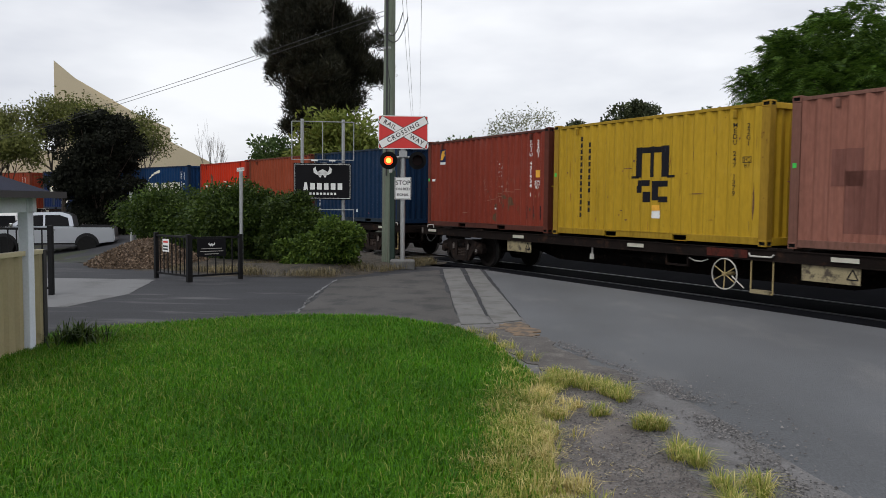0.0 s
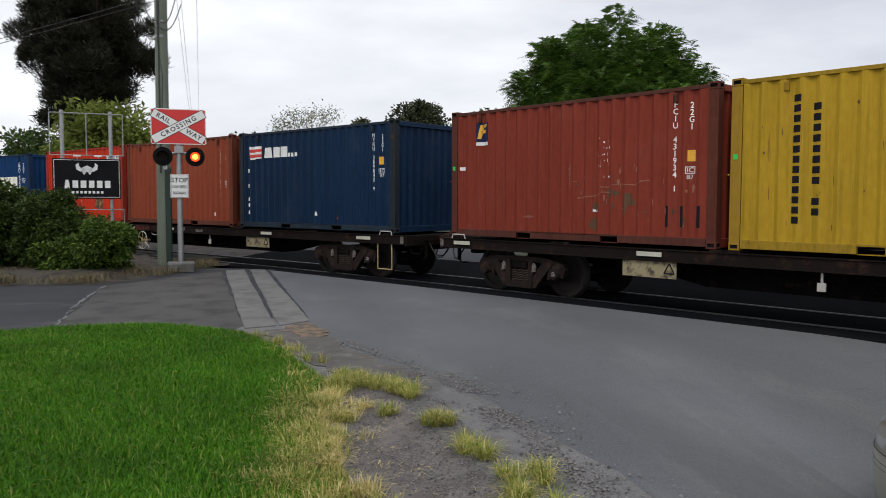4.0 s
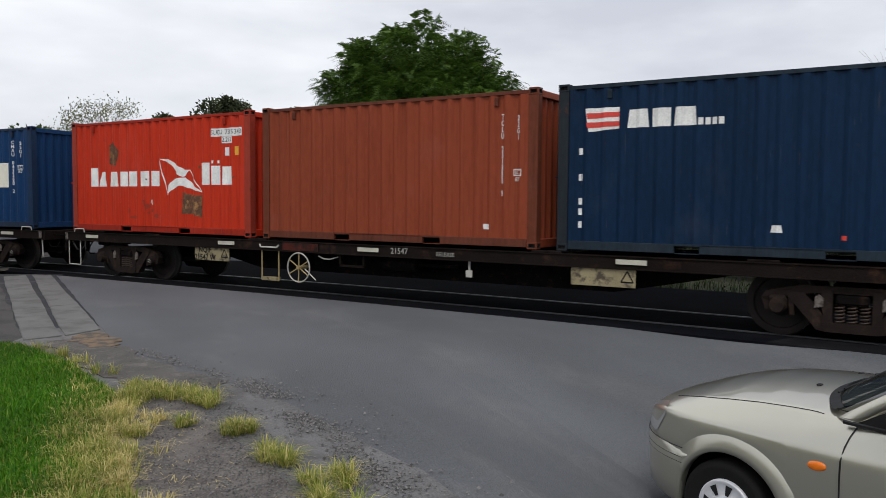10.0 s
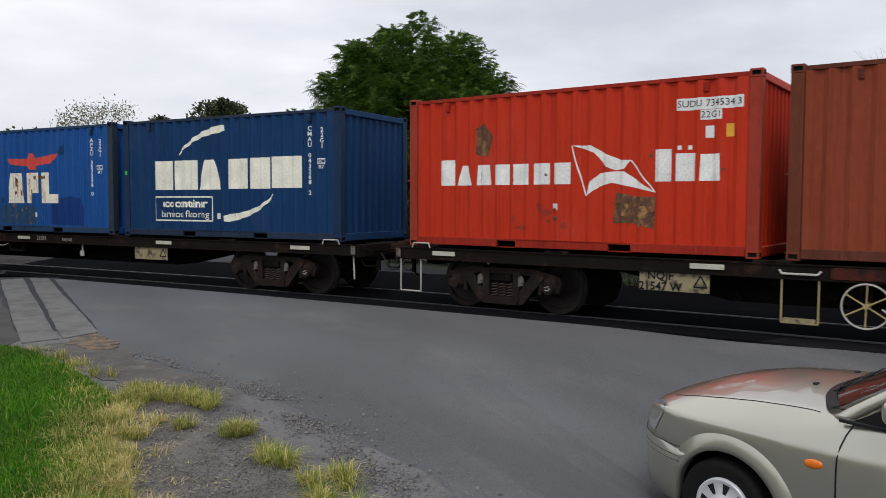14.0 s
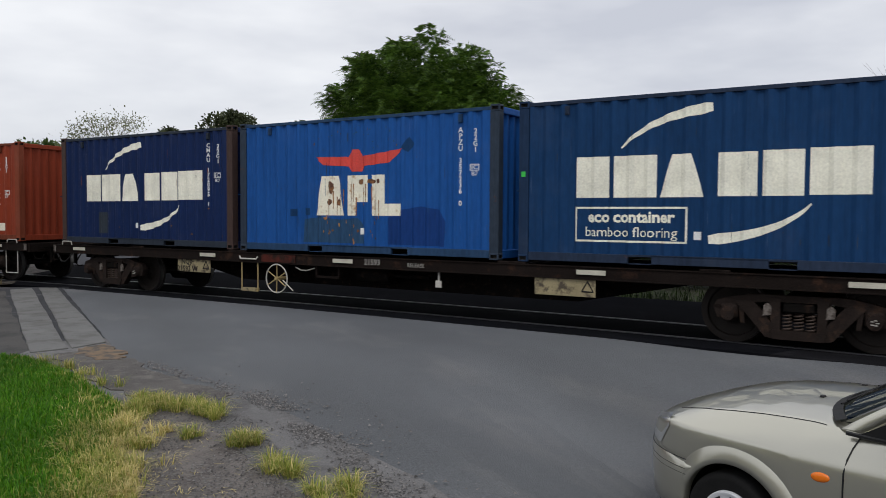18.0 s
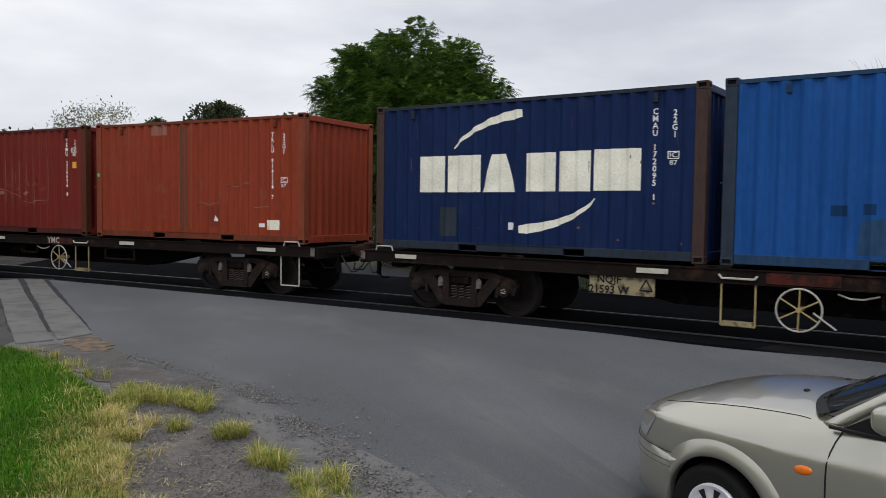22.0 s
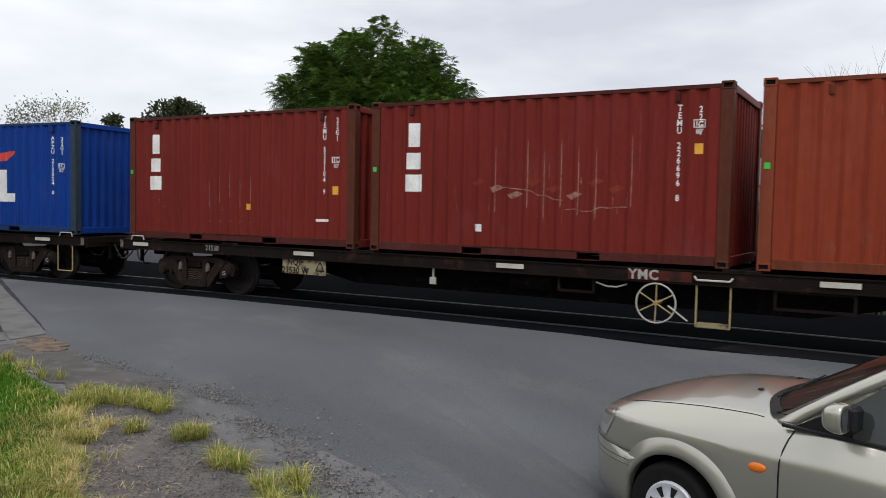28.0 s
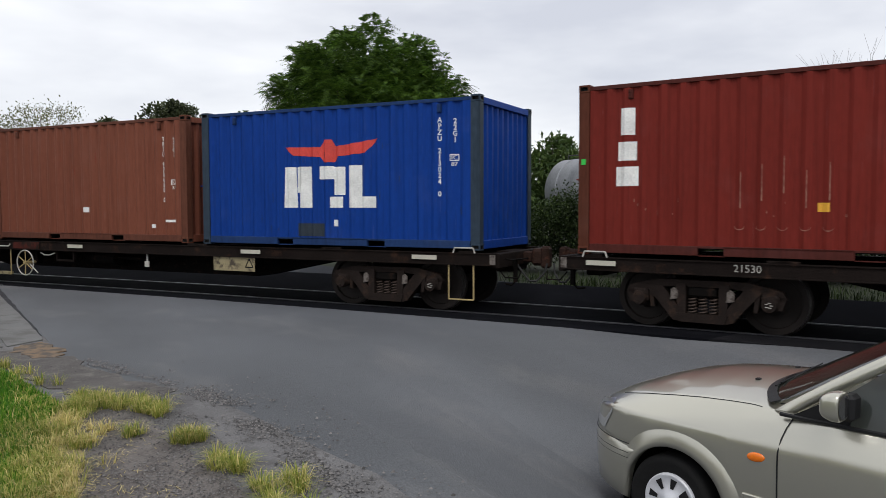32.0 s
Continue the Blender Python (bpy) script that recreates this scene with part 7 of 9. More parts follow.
def plants():
    tree("broad green tree with feathery leaves behind the railway", 15.9, 34.6, 10.15, 9.7, 0.8, leaf_big, "frond", 330, 125, (0.55, 0.19), 24, 0.3, 0.09, shell=0.4)
    tree("tall dark she-oak with dense hanging needles", -9.2, 45.1, 14.4, 7.3, 4.6, leaf_dark, "needle", 190, 900, (0.34, 0.020), 8, 0.3, 0.1, shape=0.78, shell=0.3)
    tree("yellow-green bush behind the railway", -7.6, 41.5, 6.9, 5.4, 0.6, leaf_lime, "leaf", 70, 260, (0.32, 0.07), 5, 0.1, 0.17)
    tree("round dark tree on the skyline", 20.6, 108, 16.0, 9.4, 6.0, leaf_olive, "leaf", 80, 160, (0.5, 0.14), 6, 0.3, 0.13, shell=0.3)
    bare_tree("thinly leaved pale tree on the skyline", 3.6, 60, 8.9, 11.5, 21, leaf_pale, 2600, 0.12)
    tree("small green tree on the skyline", 16.2, 58, 9.0, 3.6, 4.0, leaf_mid, "frond", 30, 50, (0.6, 0.2), 9, 0.14, 0.17)
    tree("small dark tree on the skyline", 8.6, 75, 9.3, 3.4, 4.0, leaf_olive, "leaf", 20, 120, (0.35, 0.09), 19, 0.12, 0.17)
    tree("distant green tree on the skyline", -22.8, 87, 8.6, 7.6, 3.0, leaf_mid, "leaf", 40, 160, (0.5, 0.13), 10, 0.2, 0.15)
    tree("distant green tree on the skyline", -3.0, 90, 9.2, 7.0, 3.0, leaf_mid, "leaf", 40, 160, (0.5, 0.13), 11, 0.2, 0.15)
    bare_tree("thin bare poplar on the skyline", -22.8, 66.2, 8.2, 1.6, 31, None, 0, 0.09)
    tree("dense dark cypress-like tree beside the car park", -18.7, 37.2, 6.9, 4.7, -0.7, leaf_black, "leaf", 150, 330, (0.17, 0.045), 12, 0.16, 0.115, shell=0.2, shape=1.06)
    bare_tree("airy tree with sparse yellow-green leaves", -24.0, 44.0, 7.2, 10.0, 41, leaf_airy, 20000, 0.16)
    bare_tree("airy tree with sparse yellow-green leaves", -21.2, 47.5, 7.6, 5.0, 43, leaf_airy, 7000, 0.14)
    bare_tree("airy tree with sparse yellow-green leaves", -26.2, 41.5, 6.2, 8.0, 44, leaf_airy, 12000, 0.14)
    tree("leafy tree beyond the hedge", 25.6, 24.2, 5.9, 2.2, 2.0, leaf_mid, "leaf", 26, 130, (0.26, 0.07), 13, 0.1, 0.18)
    tree("leafy tree beyond the hedge", 27.3, 22.2, 5.6, 3.2, 2.0, leaf_olive, "leaf", 30, 130, (0.26, 0.07), 14, 0.1, 0.18)
    tree("leafy tree beyond the hedge", 21.6, 28.0, 5.0, 3.4, 1.0, leaf_mid, "leaf", 36, 130, (0.26, 0.07), 15, 0.1, 0.18)
    tree("leafy tree behind the tank", 19.6, 28.3, 4.8, 3.6, 0.0, leaf_mid, "leaf", 44, 150, (0.24, 0.065), 16, 0.1, 0.17)
    tree("dark leafy tree across the railway", 16.1, 30.2, 5.0, 3.4, 0.0, leaf_olive, "leaf", 44, 150, (0.24, 0.065), 17, 0.1, 0.17)
    tree("leafy tree behind the tank", 17.1, 25.6, 4.4, 2.0, 0.0, leaf_mid, "leaf", 44, 150, (0.24, 0.065), 18, 0.1, 0.17)
    bare_tree("bare winter tree beyond the hedge", 29.4, 19.4, 8.4, 7.0, 51, None, 0, 0.08)
    # hedge across the railway
    for k in range(9):
        u = k / 8
        tree("clipped dark green hedge beyond the rails", 9.2 + 8.6 * u, 20.4 - 13.0 * u, 1.95, 2.6, 0.0, leaf_shade, "leaf", 40, 330, (0.075, 0.024), 60 + k, 0.0, 0.2, name="hedge", shell=0.5)
    # rank grass along the far side of the rails
    rg = np.random.default_rng(91)
    ss, oo = rg.uniform(2, 26, 9000), 2.75 + rg.gamma(2.0, 0.55, 9000)
    q = np.array([track(a, b)[:2] for a, b in zip(ss, oo)])
    blade_field("trackside_grass", "rank green grass beyond the rails", q, rg.uniform(0.12, 0.42, 9000), rg.uniform(0.012, 0.025, 9000), leaf_shade, lean=1.1, seed=92, up=-0.2)
    # bushes beside the crossing
    for label, x, y, top, w, seed, n in (("dense green bush beside the driveway", -9.4, 23.0, 1.95, 3.0, 70, 60), ("dense green bush beside the driveway", -7.7, 21.6, 1.6, 2.0, 74, 34), ("dense dark green bush behind the gate", -6.4, 20.4, 2.2, 2.4, 71, 60), ("dense dark green bush behind the sign", -4.9, 19.6, 1.9, 1.8, 75, 40),
                                          ("low green bush under the sign", -3.5, 18.3, 1.2, 1.45, 72, 40), ("low green bush under the sign", -4.2, 18.5, 0.95, 1.2, 76, 24), ("dense dark green bush behind the gate", -5.7, 21.0, 1.75, 2.2, 73, 40)):
        tree(label, x, y, top, w, ground_z(x, y) + 0.02, leaf_tip if label.startswith("low") else leaf_hedge, "leaf", n + 12, 560, (0.088, 0.026), seed, 0.0, 0.19, name="bush", shell=0.35)
    # dry grass and weeds on the verge
    rng = np.random.default_rng(77)
    q = np.c_[rng.uniform(-8, -1.2, 60000), rng.uniform(16, 21.5, 60000)]
    q = q[in_poly(q, [(-7.2, 17.4), (-5.0, 16.5), (-3.2, 16.4), (-2.3, 17.7), (-1.2, 20.2), (-1.4, 21.4), (-4.0, 20.0), (-6.0, 18.6)])]
    q = q[(np.sin(q[:, 0] * 3.1) + np.sin(q[:, 1] * 2.3 + q[:, 0]) + rng.normal(0, 0.5, len(q))) > 0.1]
    n = len(q)
    blade_field("dry_grass", "dry straw grass and weeds on the verge", q, rng.uniform(0.04, 0.22, n), rng.uniform(0.004, 0.010, n), weed, lean=1.2, seed=78, up=0.02)
    q = np.c_[rng.normal(-4.55, 0.12, 260), rng.normal(8.35, 0.14, 260)]
    blade_field("strap_plant", "dark strap-leaved plant at the fence end", q, rng.uniform(0.15, 0.35, 260), rng.uniform(0.015, 0.03, 260), leaf_hedge, lean=1.2, seed=79)


plants()

# ---- level crossing sign ----
sign_red = mat("sign_red", (0.60, 0.028, 0.025), 0.4, 0, 0.1, 3, 40, 0.0)
sign_white = mat("sign_white", (0.76, 0.76, 0.74), 0.45, 0, 0.08, 3, 40, 0.0)
sign_black = mat("sign_black", (0.014, 0.014, 0.015), 0.5, 0, 0.2, 3, 40, 0.0)
galvanised = mat("galvanised_steel", (0.36, 0.37, 0.37), 0.5, 0.6, 0.2, 5, 50, 0.05)
lamp_black = mat("lamp_black", (0.006, 0.006, 0.0065), 0.7, 0, 0.2, 5, 50, 0.0, spec=0.1)
lens_off = mat("lens_dark_red", (0.012, 0.004, 0.004), 0.5, 0, 0.1, 5, 50, 0.0, spec=0.15)
lens_rim = glow("lens_lit_red", (1.0, 0.05, 0.01), 2.5)
lens_core = glow("lens_lit_core", (1.0, 0.45, 0.05), 4.0)


def face(bm_flat, name, material, parent, y, label="", dx=0, dz=0):
    """Sets a flat outline upright, facing -y."""
    for v in bm_flat.verts:
        v.co = Vector((v.co.x + dx, y, v.co.y + dz))
    me = bpy.data.meshes.new(name)
    bm_flat.to_mesh(me)
    bm_flat.free()
    return part(name, me, material, parent, label)


LAMP_BLANKS = []


def crossing_sign():
    t = thing("railway_crossing_sign", "red and white railway crossing sign with flashing lamps", "railway sign", pose(-1.99, 19.05, 0.0, 0, 0, 6))
    bm = bmesh.new()
    tube(bm, (0, 0, 0.0), (0, 0, 3.3), 0.06, 0.06, 16)
    part("post", bm, galvanised, t, "round galvanised post")
    bm = bmesh.new()
    prism(bm, [(-0.3, -0.3), (0.3, -0.3), (0.3, 0.3), (-0.3, 0.3)], "z", -0.02, 0.22)
    bmesh.ops.bevel(bm, geom=bm.edges[:], offset=0.03, segments=1, affect="EDGES")
    part("footing", bm, concrete, t, "rough concrete footing")
    bm = bmesh.new()
    prism(bm, [(x, z) for x, z in ((-0.6, -0.37), (-0.57, -0.4), (0.57, -0.4), (0.6, -0.37), (0.6, 0.37), (0.57, 0.4), (-0.57, 0.4), (-0.6, 0.37))], "y", -0.095, -0.085)
    bmesh.ops.translate(bm, verts=bm.verts, vec=(0, 0, 3.32))
    board = part("board", bm, sign_white, t, "white-edged board")
    face(rect(1.16, 0.76), "red_field", sign_red, board, -0.098, dz=3.32)
    for a, words in ((29, (("RAIL", -0.37), ("WAY", 0.37))), (-29, (("CROSSING", 0.0),))):
        r = Matrix.Rotation(radians(-a), 3, "Z")
        near = 0.0022 * (a < 0)
        for w, h, m, y, name in ((1.29, 0.205, sign_black, -0.1000, "arm_outline"), (1.262, 0.178, sign_white, -0.1008, "cross_arm")):
            bm = rect(w, h)
            bmesh.ops.rotate(bm, cent=(0, 0, 0), matrix=r, verts=bm.verts)
            face(bm, name, m, board, y - near, "white cross arm" if m is sign_white else "", dz=3.32)
        for word, off in words:
            tx = text_mesh(word, 0.15, 1.28 if len(word) > 4 else 1.15, 0.003)
            bmesh.ops.translate(tx, vec=(off, 0, 0), verts=tx.verts)
            bmesh.ops.rotate(tx, cent=(0, 0, 0), matrix=r, verts=tx.verts)
            face(tx, "lettering", sign_black, board, -0.1018 - near, "black lettering", dz=3.32)
    bm = bmesh.new()
    tube(bm, (-0.36, 0, 2.72), (0.36, 0, 2.72), 0.03, 0.03, 8)
    box(bm, -0.1, 0.1, -0.08, 0.05, 2.72, 2.88, 0.01)
    part("cross_bar", bm, galvanised, t)
    for sx, lit in ((-0.35, True), (0.35, True)):
        bm = bmesh.new()
        bmesh.ops.create_cone(bm, cap_ends=True, segments=28, radius1=0.215, radius2=0.215, depth=0.02, matrix=Matrix.Translation((sx, -0.09, 2.64)) @ Matrix.Rotation(math.pi / 2, 4, "X"))
        tube(bm, (sx, -0.08, 2.64), (sx, 0.12, 2.64), 0.12, 0.1, 16)
        lamp = part("signal_lamp", bm, lamp_black, t, "black round signal lamp, flashing red")
        bm = bmesh.new()
        n = 14
        for i in range(n):
            a, b = radians(-10 + 200 * i / n), radians(-10 + 200 * (i + 1) / n)
            q = [(sx + 0.125 * math.cos(k), y, 2.64 + 0.125 * math.sin(k)) for k, y in ((a, -0.1), (b, -0.1), (b, -0.3), (a, -0.3))]
            bm.faces.new([bm.verts.new(p) for p in q])
        bmesh.ops.solidify(bm, geom=bm.faces[:], thickness=0.006)
        part("hood", bm, lamp_black, lamp)
        for r, m, y in ((0.105, lens_rim if lit else lens_off, -0.104), (0.06, lens_core if lit else lens_off, -0.108)):
            bm = bmesh.new()
            bmesh.ops.create_circle(bm, cap_ends=True, segments=24, radius=r)
            face(bm, "lens", m, lamp, y, dx=sx, dz=2.64)
        # added flap, coloured like an unlit lens, hides the glow between flashes
        bm = bmesh.new()
        bmesh.ops.create_cone(bm, cap_ends=True, segments=24, radius1=0.112, radius2=0.112, depth=0.004, matrix=Matrix.Translation((0, 0, -0.112)) @ Matrix.Rotation(math.pi / 2, 4, "X"))
        flap = part("shutter", bm, lens_off, lamp, "added dark flap that blanks the always-lit lens", at=pose(sx, -0.118, 2.64 + 0.112))
        LAMP_BLANKS.append((flap, sx > 0))
    bm = bmesh.new()
    box(bm, -0.2, 0.2, -0.085, -0.075, 1.7, 2.24, 0.002)
    plate_ = part("notice", bm, sign_white, t, "white stop notice")
    for word, size, z in (("STOP", 0.15, 2.1), ("ON RED", 0.09, 1.95), ("SIGNAL", 0.09, 1.81)):
        face(text_mesh(word, size, 1.0, 0.002), "lettering", sign_black, plate_, -0.088, dz=z)
    fr = bmesh.new()
    for q in ((-0.19, 1.71, 0.19, 1.72), (-0.19, 2.22, 0.19, 2.23), (-0.19, 1.71, -0.18, 2.23), (0.18, 1.71, 0.19, 2.23)):
        fr.faces.new([fr.verts.new(p) for p in ((q[0], q[1], 0), (q[2], q[1], 0), (q[2], q[3], 0), (q[0], q[3], 0))])
    face(fr, "border", sign_black, plate_, -0.087)
    bm = bmesh.new()
    box(bm, -0.34, -0.26, 0.02, 0.1, 2.35, 2.52, 0.01)
    part("junction_box", bm, sign_white, t)


crossing_sign()

# ---- power pole and wires ----
pole_wood = mat("weathered_pole", (0.15, 0.18, 0.135), 0.9, 0, 0.35, 1.2, 30, 0.6, second=(0.13, 0.13, 0.105), amount=0.4, stretch=(6, 6, 0.25), dist=0.01)
wire_mat = mat("wire_black", (0.03, 0.03, 0.033), 0.6, 0, 0.2, 5, 50, 0.0)


def power_pole():
    t = thing("power_pole", "weathered grey-green timber power pole beside the crossing", "pole", pose(-2.48, 20.15, 0))
    bm = bmesh.new()
    tube(bm, (0, 0, -0.05), (0.03, 0, 9.5), 0.165, 0.135, 18)
    part("shaft", bm, pole_wood, t)
    bm = bmesh.new()
    box(bm, 0.06, 0.2, -0.17, -0.05, 0.0, 2.45, 0.02)
    part("cable_cover", bm, mat("cable_cover", (0.012, 0.03, 0.022), 0.5, 0, 0.2, 5, 50, 0.05), t, "dark green cable cover")
    bm = bmesh.new()
    pipe(bm, [(0.09, -0.12, 2.4), (0.02, -0.145, 3.4), (0.05, -0.14, 4.6), (-0.05, -0.13, 5.4), (-0.06, -0.13, 7.5)], 0.014, 6)
    part("cable", bm, wire_mat, t)
    bm = bmesh.new()
    pipe(bm, [(-0.03, -0.165, 2.3), (-0.025, -0.162, 6.0), (-0.02, -0.155, 9.3)], 0.022, 8)
    part("conduit", bm, wire_mat, t, "black cable conduit up the pole")
    for z in (5.55, 5.9):
        bm = bmesh.new()
        bmesh.ops.create_cone(bm, cap_ends=False, segments=18, radius1=0.15, radius2=0.15, depth=0.05, matrix=Matrix.Translation((0.01, 0, z)))
        part("band", bm, galvanised, t)
    bm = bmesh.new()
    for k, (a, b, c) in enumerate(((-0.55, 6.3, 5.8), (0.5, 6.3, 5.75), (-0.4, 6.5, 5.95), (0.38, 6.4, 5.9))):
        pts = [(a * u, -0.1 - 0.05 * k, c - (c - b) * (u * u) - 0.15 * math.sin(math.pi * u)) for u in np.linspace(0, 1, 7)]
        pipe(bm, pts, 0.012, 5)
    part("cable_loop", bm, wire_mat, t, "looping black service cables")


power_pole()


def wire(a, b, sag, r=0.018, n=18, label="thin black overhead power wire"):
    a, b = Vector(a), Vector(b)
    bm = bmesh.new()
    pts = []
    for i in range(n + 1):
        u = i / n
        p = a.lerp(b, u)
        p.z -= sag * 4 * u * (1 - u)
        pts.append(p)
    pipe(bm, pts, r, 5)
    thing("overhead_wire", label, "wire", bm=bm, material=wire_mat, group="overhead wires")


wire((-2.5, 20.1, 6.4), (-34.0, 45.0, 3.7), 0.3, 0.008)
wire((-2.5, 20.1, 6.52), (-34.0, 45.0, 3.85), 0.3, 0.008)
for dx in (0.1, 0.25, 0.8):
    wire((-2.25 + dx, 17.75, 9.25), (-9.5 + dx, 110.0, 9.0), 0.5, 0.008)

# ---- club sign on two posts ----
board_black = mat("board_black", (0.007, 0.007, 0.0085), 0.6, 0, 0.3, 3, 40, 0.0, spec=0.12)


def emblem_shapes(scale):
    """A horned plain shape above two rows of plain slabs."""
    bm = bmesh.new()
    for s in (-1, 1):
        q = [(s * 0.06, 0.10), (s * 0.15, 0.10), (s * 0.21, 0.17), (s * 0.22, 0.27), (s * 0.30, 0.20), (s * 0.28, 0.07), (s * 0.18, 0.01), (s * 0.06, 0.01)]
        bm.faces.new([bm.verts.new((a * scale, b * scale, 0)) for a, b in q])
    bm.faces.new([bm.verts.new((a * scale, b * scale, 0)) for a, b in ((-0.12, 0.0), (0.12, 0.0), (0.14, 0.12), (0.0, 0.19), (-0.14, 0.12))])
    for s in (-1, 1):
        bm.faces.new([bm.verts.new((a * scale, b * scale, 0)) for a, b in ((s * 0.02, -0.01), (s * 0.13, -0.01), (s * 0.08, -0.09))])
    return bm


def club_sign():
    t = thing("advertising_sign", "black sign board with white emblem on two steel posts", "sign", pose(-4.18, 20.1, ground_z(-4.18, 20.1), 0, 0, 10))
    for x in (-0.52, 0.53):
        bm = bmesh.new()
        tube(bm, (x, 0.06, 0), (x, 0.06, 3.75), 0.045, 0.045, 10)
        part("post", bm, galvanised, t)
    bm = bmesh.new()
    box(bm, -0.74, 0.74, -0.03, 0.03, 1.68, 2.62, 0.012)
    b = part("board", bm, board_black, t)
    face(emblem_shapes(0.8), "emblem", sign_white, b, -0.036, "white horned shape", dz=2.31)
    for i in range(6):
        face(blocks([(-0.43 + i * 0.175, 0, 0.12, 0.17 if i else 0.2, (0.5, 1, 1, 0.9, 1, 1)[i])]), "name_block", sign_white, b, -0.036, "plain white block", dz=2.02)
    for i in range(8):
        face(blocks([(-0.31 + i * 0.09, 0, 0.055, 0.06, 1)]), "name_block", sign_white, b, -0.036, dz=1.83)
    fr = bmesh.new()
    for q in ((-0.71, 1.71, 0.71, 1.72), (-0.71, 2.58, 0.71, 2.59), (-0.71, 1.71, -0.70, 2.59), (0.70, 1.71, 0.71, 2.59)):
        fr.faces.new([fr.verts.new(p) for p in ((q[0], q[1], 0), (q[2], q[1], 0), (q[2], q[3], 0), (q[0], q[3], 0))])
    face(fr, "border", sign_white, b, -0.034)
    for z0, z1 in ((2.7, 3.68), (1.1, 1.42)):
        bm = bmesh.new()
        pts = [(-0.78, 0.0, z0), (0.8, 0.0, z0), (0.8, 0.0, z1), (-0.78, 0.0, z1), (-0.78, 0.0, z0)]
        pipe(bm, pts, 0.012, 5)
        if z0 > 2:
            pipe(bm, [(0.0, 0.0, z0), (0.0, 0.0, z1)], 0.012, 5)
        part("sign_frame", bm, galvanised, t, "empty thin steel frame")
    bm = bmesh.new()
    for x in (-0.2, 0.25):
        box(bm, x - 0.08, x + 0.08, -0.2, -0.12, 2.66, 2.7)
        tube(bm, (x, -0.16, 2.66), (x, 0.0, 2.62), 0.01, 0.01, 5)
    part("sign_light", bm, sign_white, t)


club_sign()
black_steel = mat("black_steel", (0.006, 0.006, 0.0066), 0.55, 0, 0.3, 5, 50, 0.05, spec=0.2)


def gate(x0, y0, x1, y1, h, n, label, notice):
    a, b = Vector((x0, y0, 0)), Vector((x1, y1, 0))
    d = (b - a)
    ln = d.length
    t = thing("gate", label, "gate", pose(x0, y0, 0.0, 0, 0, math.degrees(math.atan2(d.y, d.x))), group="driveway gates")
    for x in (0.0, ln):
        bm = bmesh.new()
        box(bm, x - 0.04, x + 0.04, -0.04, 0.04, 0, h + 0.04, 0.004)
        part("post", bm, black_steel, t)
    for z in (0.12, h - 0.02):
        bm = bmesh.new()
        box(bm, 0, ln, -0.018, 0.018, z - 0.02, z + 0.02)
        part("rail", bm, black_steel, t)
    for i in range(1, n):
        bm = bmesh.new()
        x = ln * i / n
        box(bm, x - 0.009, x + 0.009, -0.009, 0.009, 0.12, h - 0.02)
        part("bar", bm, black_steel, t)
    if notice:
        nx, w, z0, z1 = notice
        bm = bmesh.new()
        box(bm, nx - w / 2, nx + w / 2, -0.035, -0.025, z0, z1)
        nb = part("notice_board", bm, board_black, t)
        face(emblem_shapes(0.24), "emblem", sign_white, nb, -0.039, dx=nx, dz=z1 - 0.14)
        for i in range(3):
            face(blocks([(0, -i * 0.055, w * (0.72, 0.8, 0.5)[i], 0.012, 1)]), "text_bar", stencil_grey, nb, -0.039, dx=nx, dz=z0 + 0.16)
    return t


gate(-6.87, 16.0, -5.9, 15.25, 0.92, 8, "black steel swing gate standing open", None)
gate(-5.88, 15.27, -5.1, 16.05, 0.9, 6, "black steel fence panel with a small notice", (0.45, 0.62, 0.5, 0.86))
t_ = thing("notice", "small white notice with red text bar on the gate", "notice", pose(-6.5, 15.66, 0.58, 0, 0, -37.7))
bm = bmesh.new()
box(bm, -0.12, 0.12, -0.03, -0.024, 0.0, 0.26)
part("panel", bm, sign_white, t_)
for z, m in ((0.2, sign_red), (0.11, sign_black), (0.05, sign_black)):
    face(rect(0.18, 0.035), "text_bar", m, t_, -0.034, dz=z)


def mound():
    """A heap of wood chips: a low cone with loose chips on it."""
    rng = np.random.default_rng(9)
    t = thing("wood_chip_heap", "heap of brown wood chips beside the driveway", "wood chips", pose(-8.3, 18.9, ground_z(-8.3, 18.9)))
    bm = bmesh.new()
    rings = []
    for i in range(9):
        r = i / 8
        rings.append([bm.verts.new((1.55 * r * math.cos(a) * (1 + 0.1 * math.sin(3 * a)), 1.0 * r * math.sin(a), 0.66 * (1 - r ** 1.4) + 0.05 * noise.noise((r * 3, a, 0)))) for a in np.linspace(0, 2 * math.pi, 24, endpoint=False)])
    for a, b in zip(rings, rings[1:]):
        for i in range(24):
            j = (i + 1) % 24
            bm.faces.new((a[i], a[j], b[j], b[i]))
    part("mound", bm, chips_mat, t, smooth=True)
    n = 9000
    r, a = np.sqrt(rng.uniform(0, 1, n)), rng.uniform(0, 2 * np.pi, n)
    p = np.c_[1.6 * r * np.cos(a) * (1 + 0.1 * np.sin(3 * a)), 1.05 * r * np.sin(a), 0.66 * (1 - np.clip(r, 0, 1) ** 1.4) + 0.015]
    v, f = leaf_quads(rng, p, unit(rng.normal(size=(n, 3)) * np.array([1, 1, 0.35])), 0.07, 0.015, 0.0, 0.4)
    part("chip_litter", fast_mesh("chip_litter", v, f, chip_piece), None, t, "loose splinters of bark")


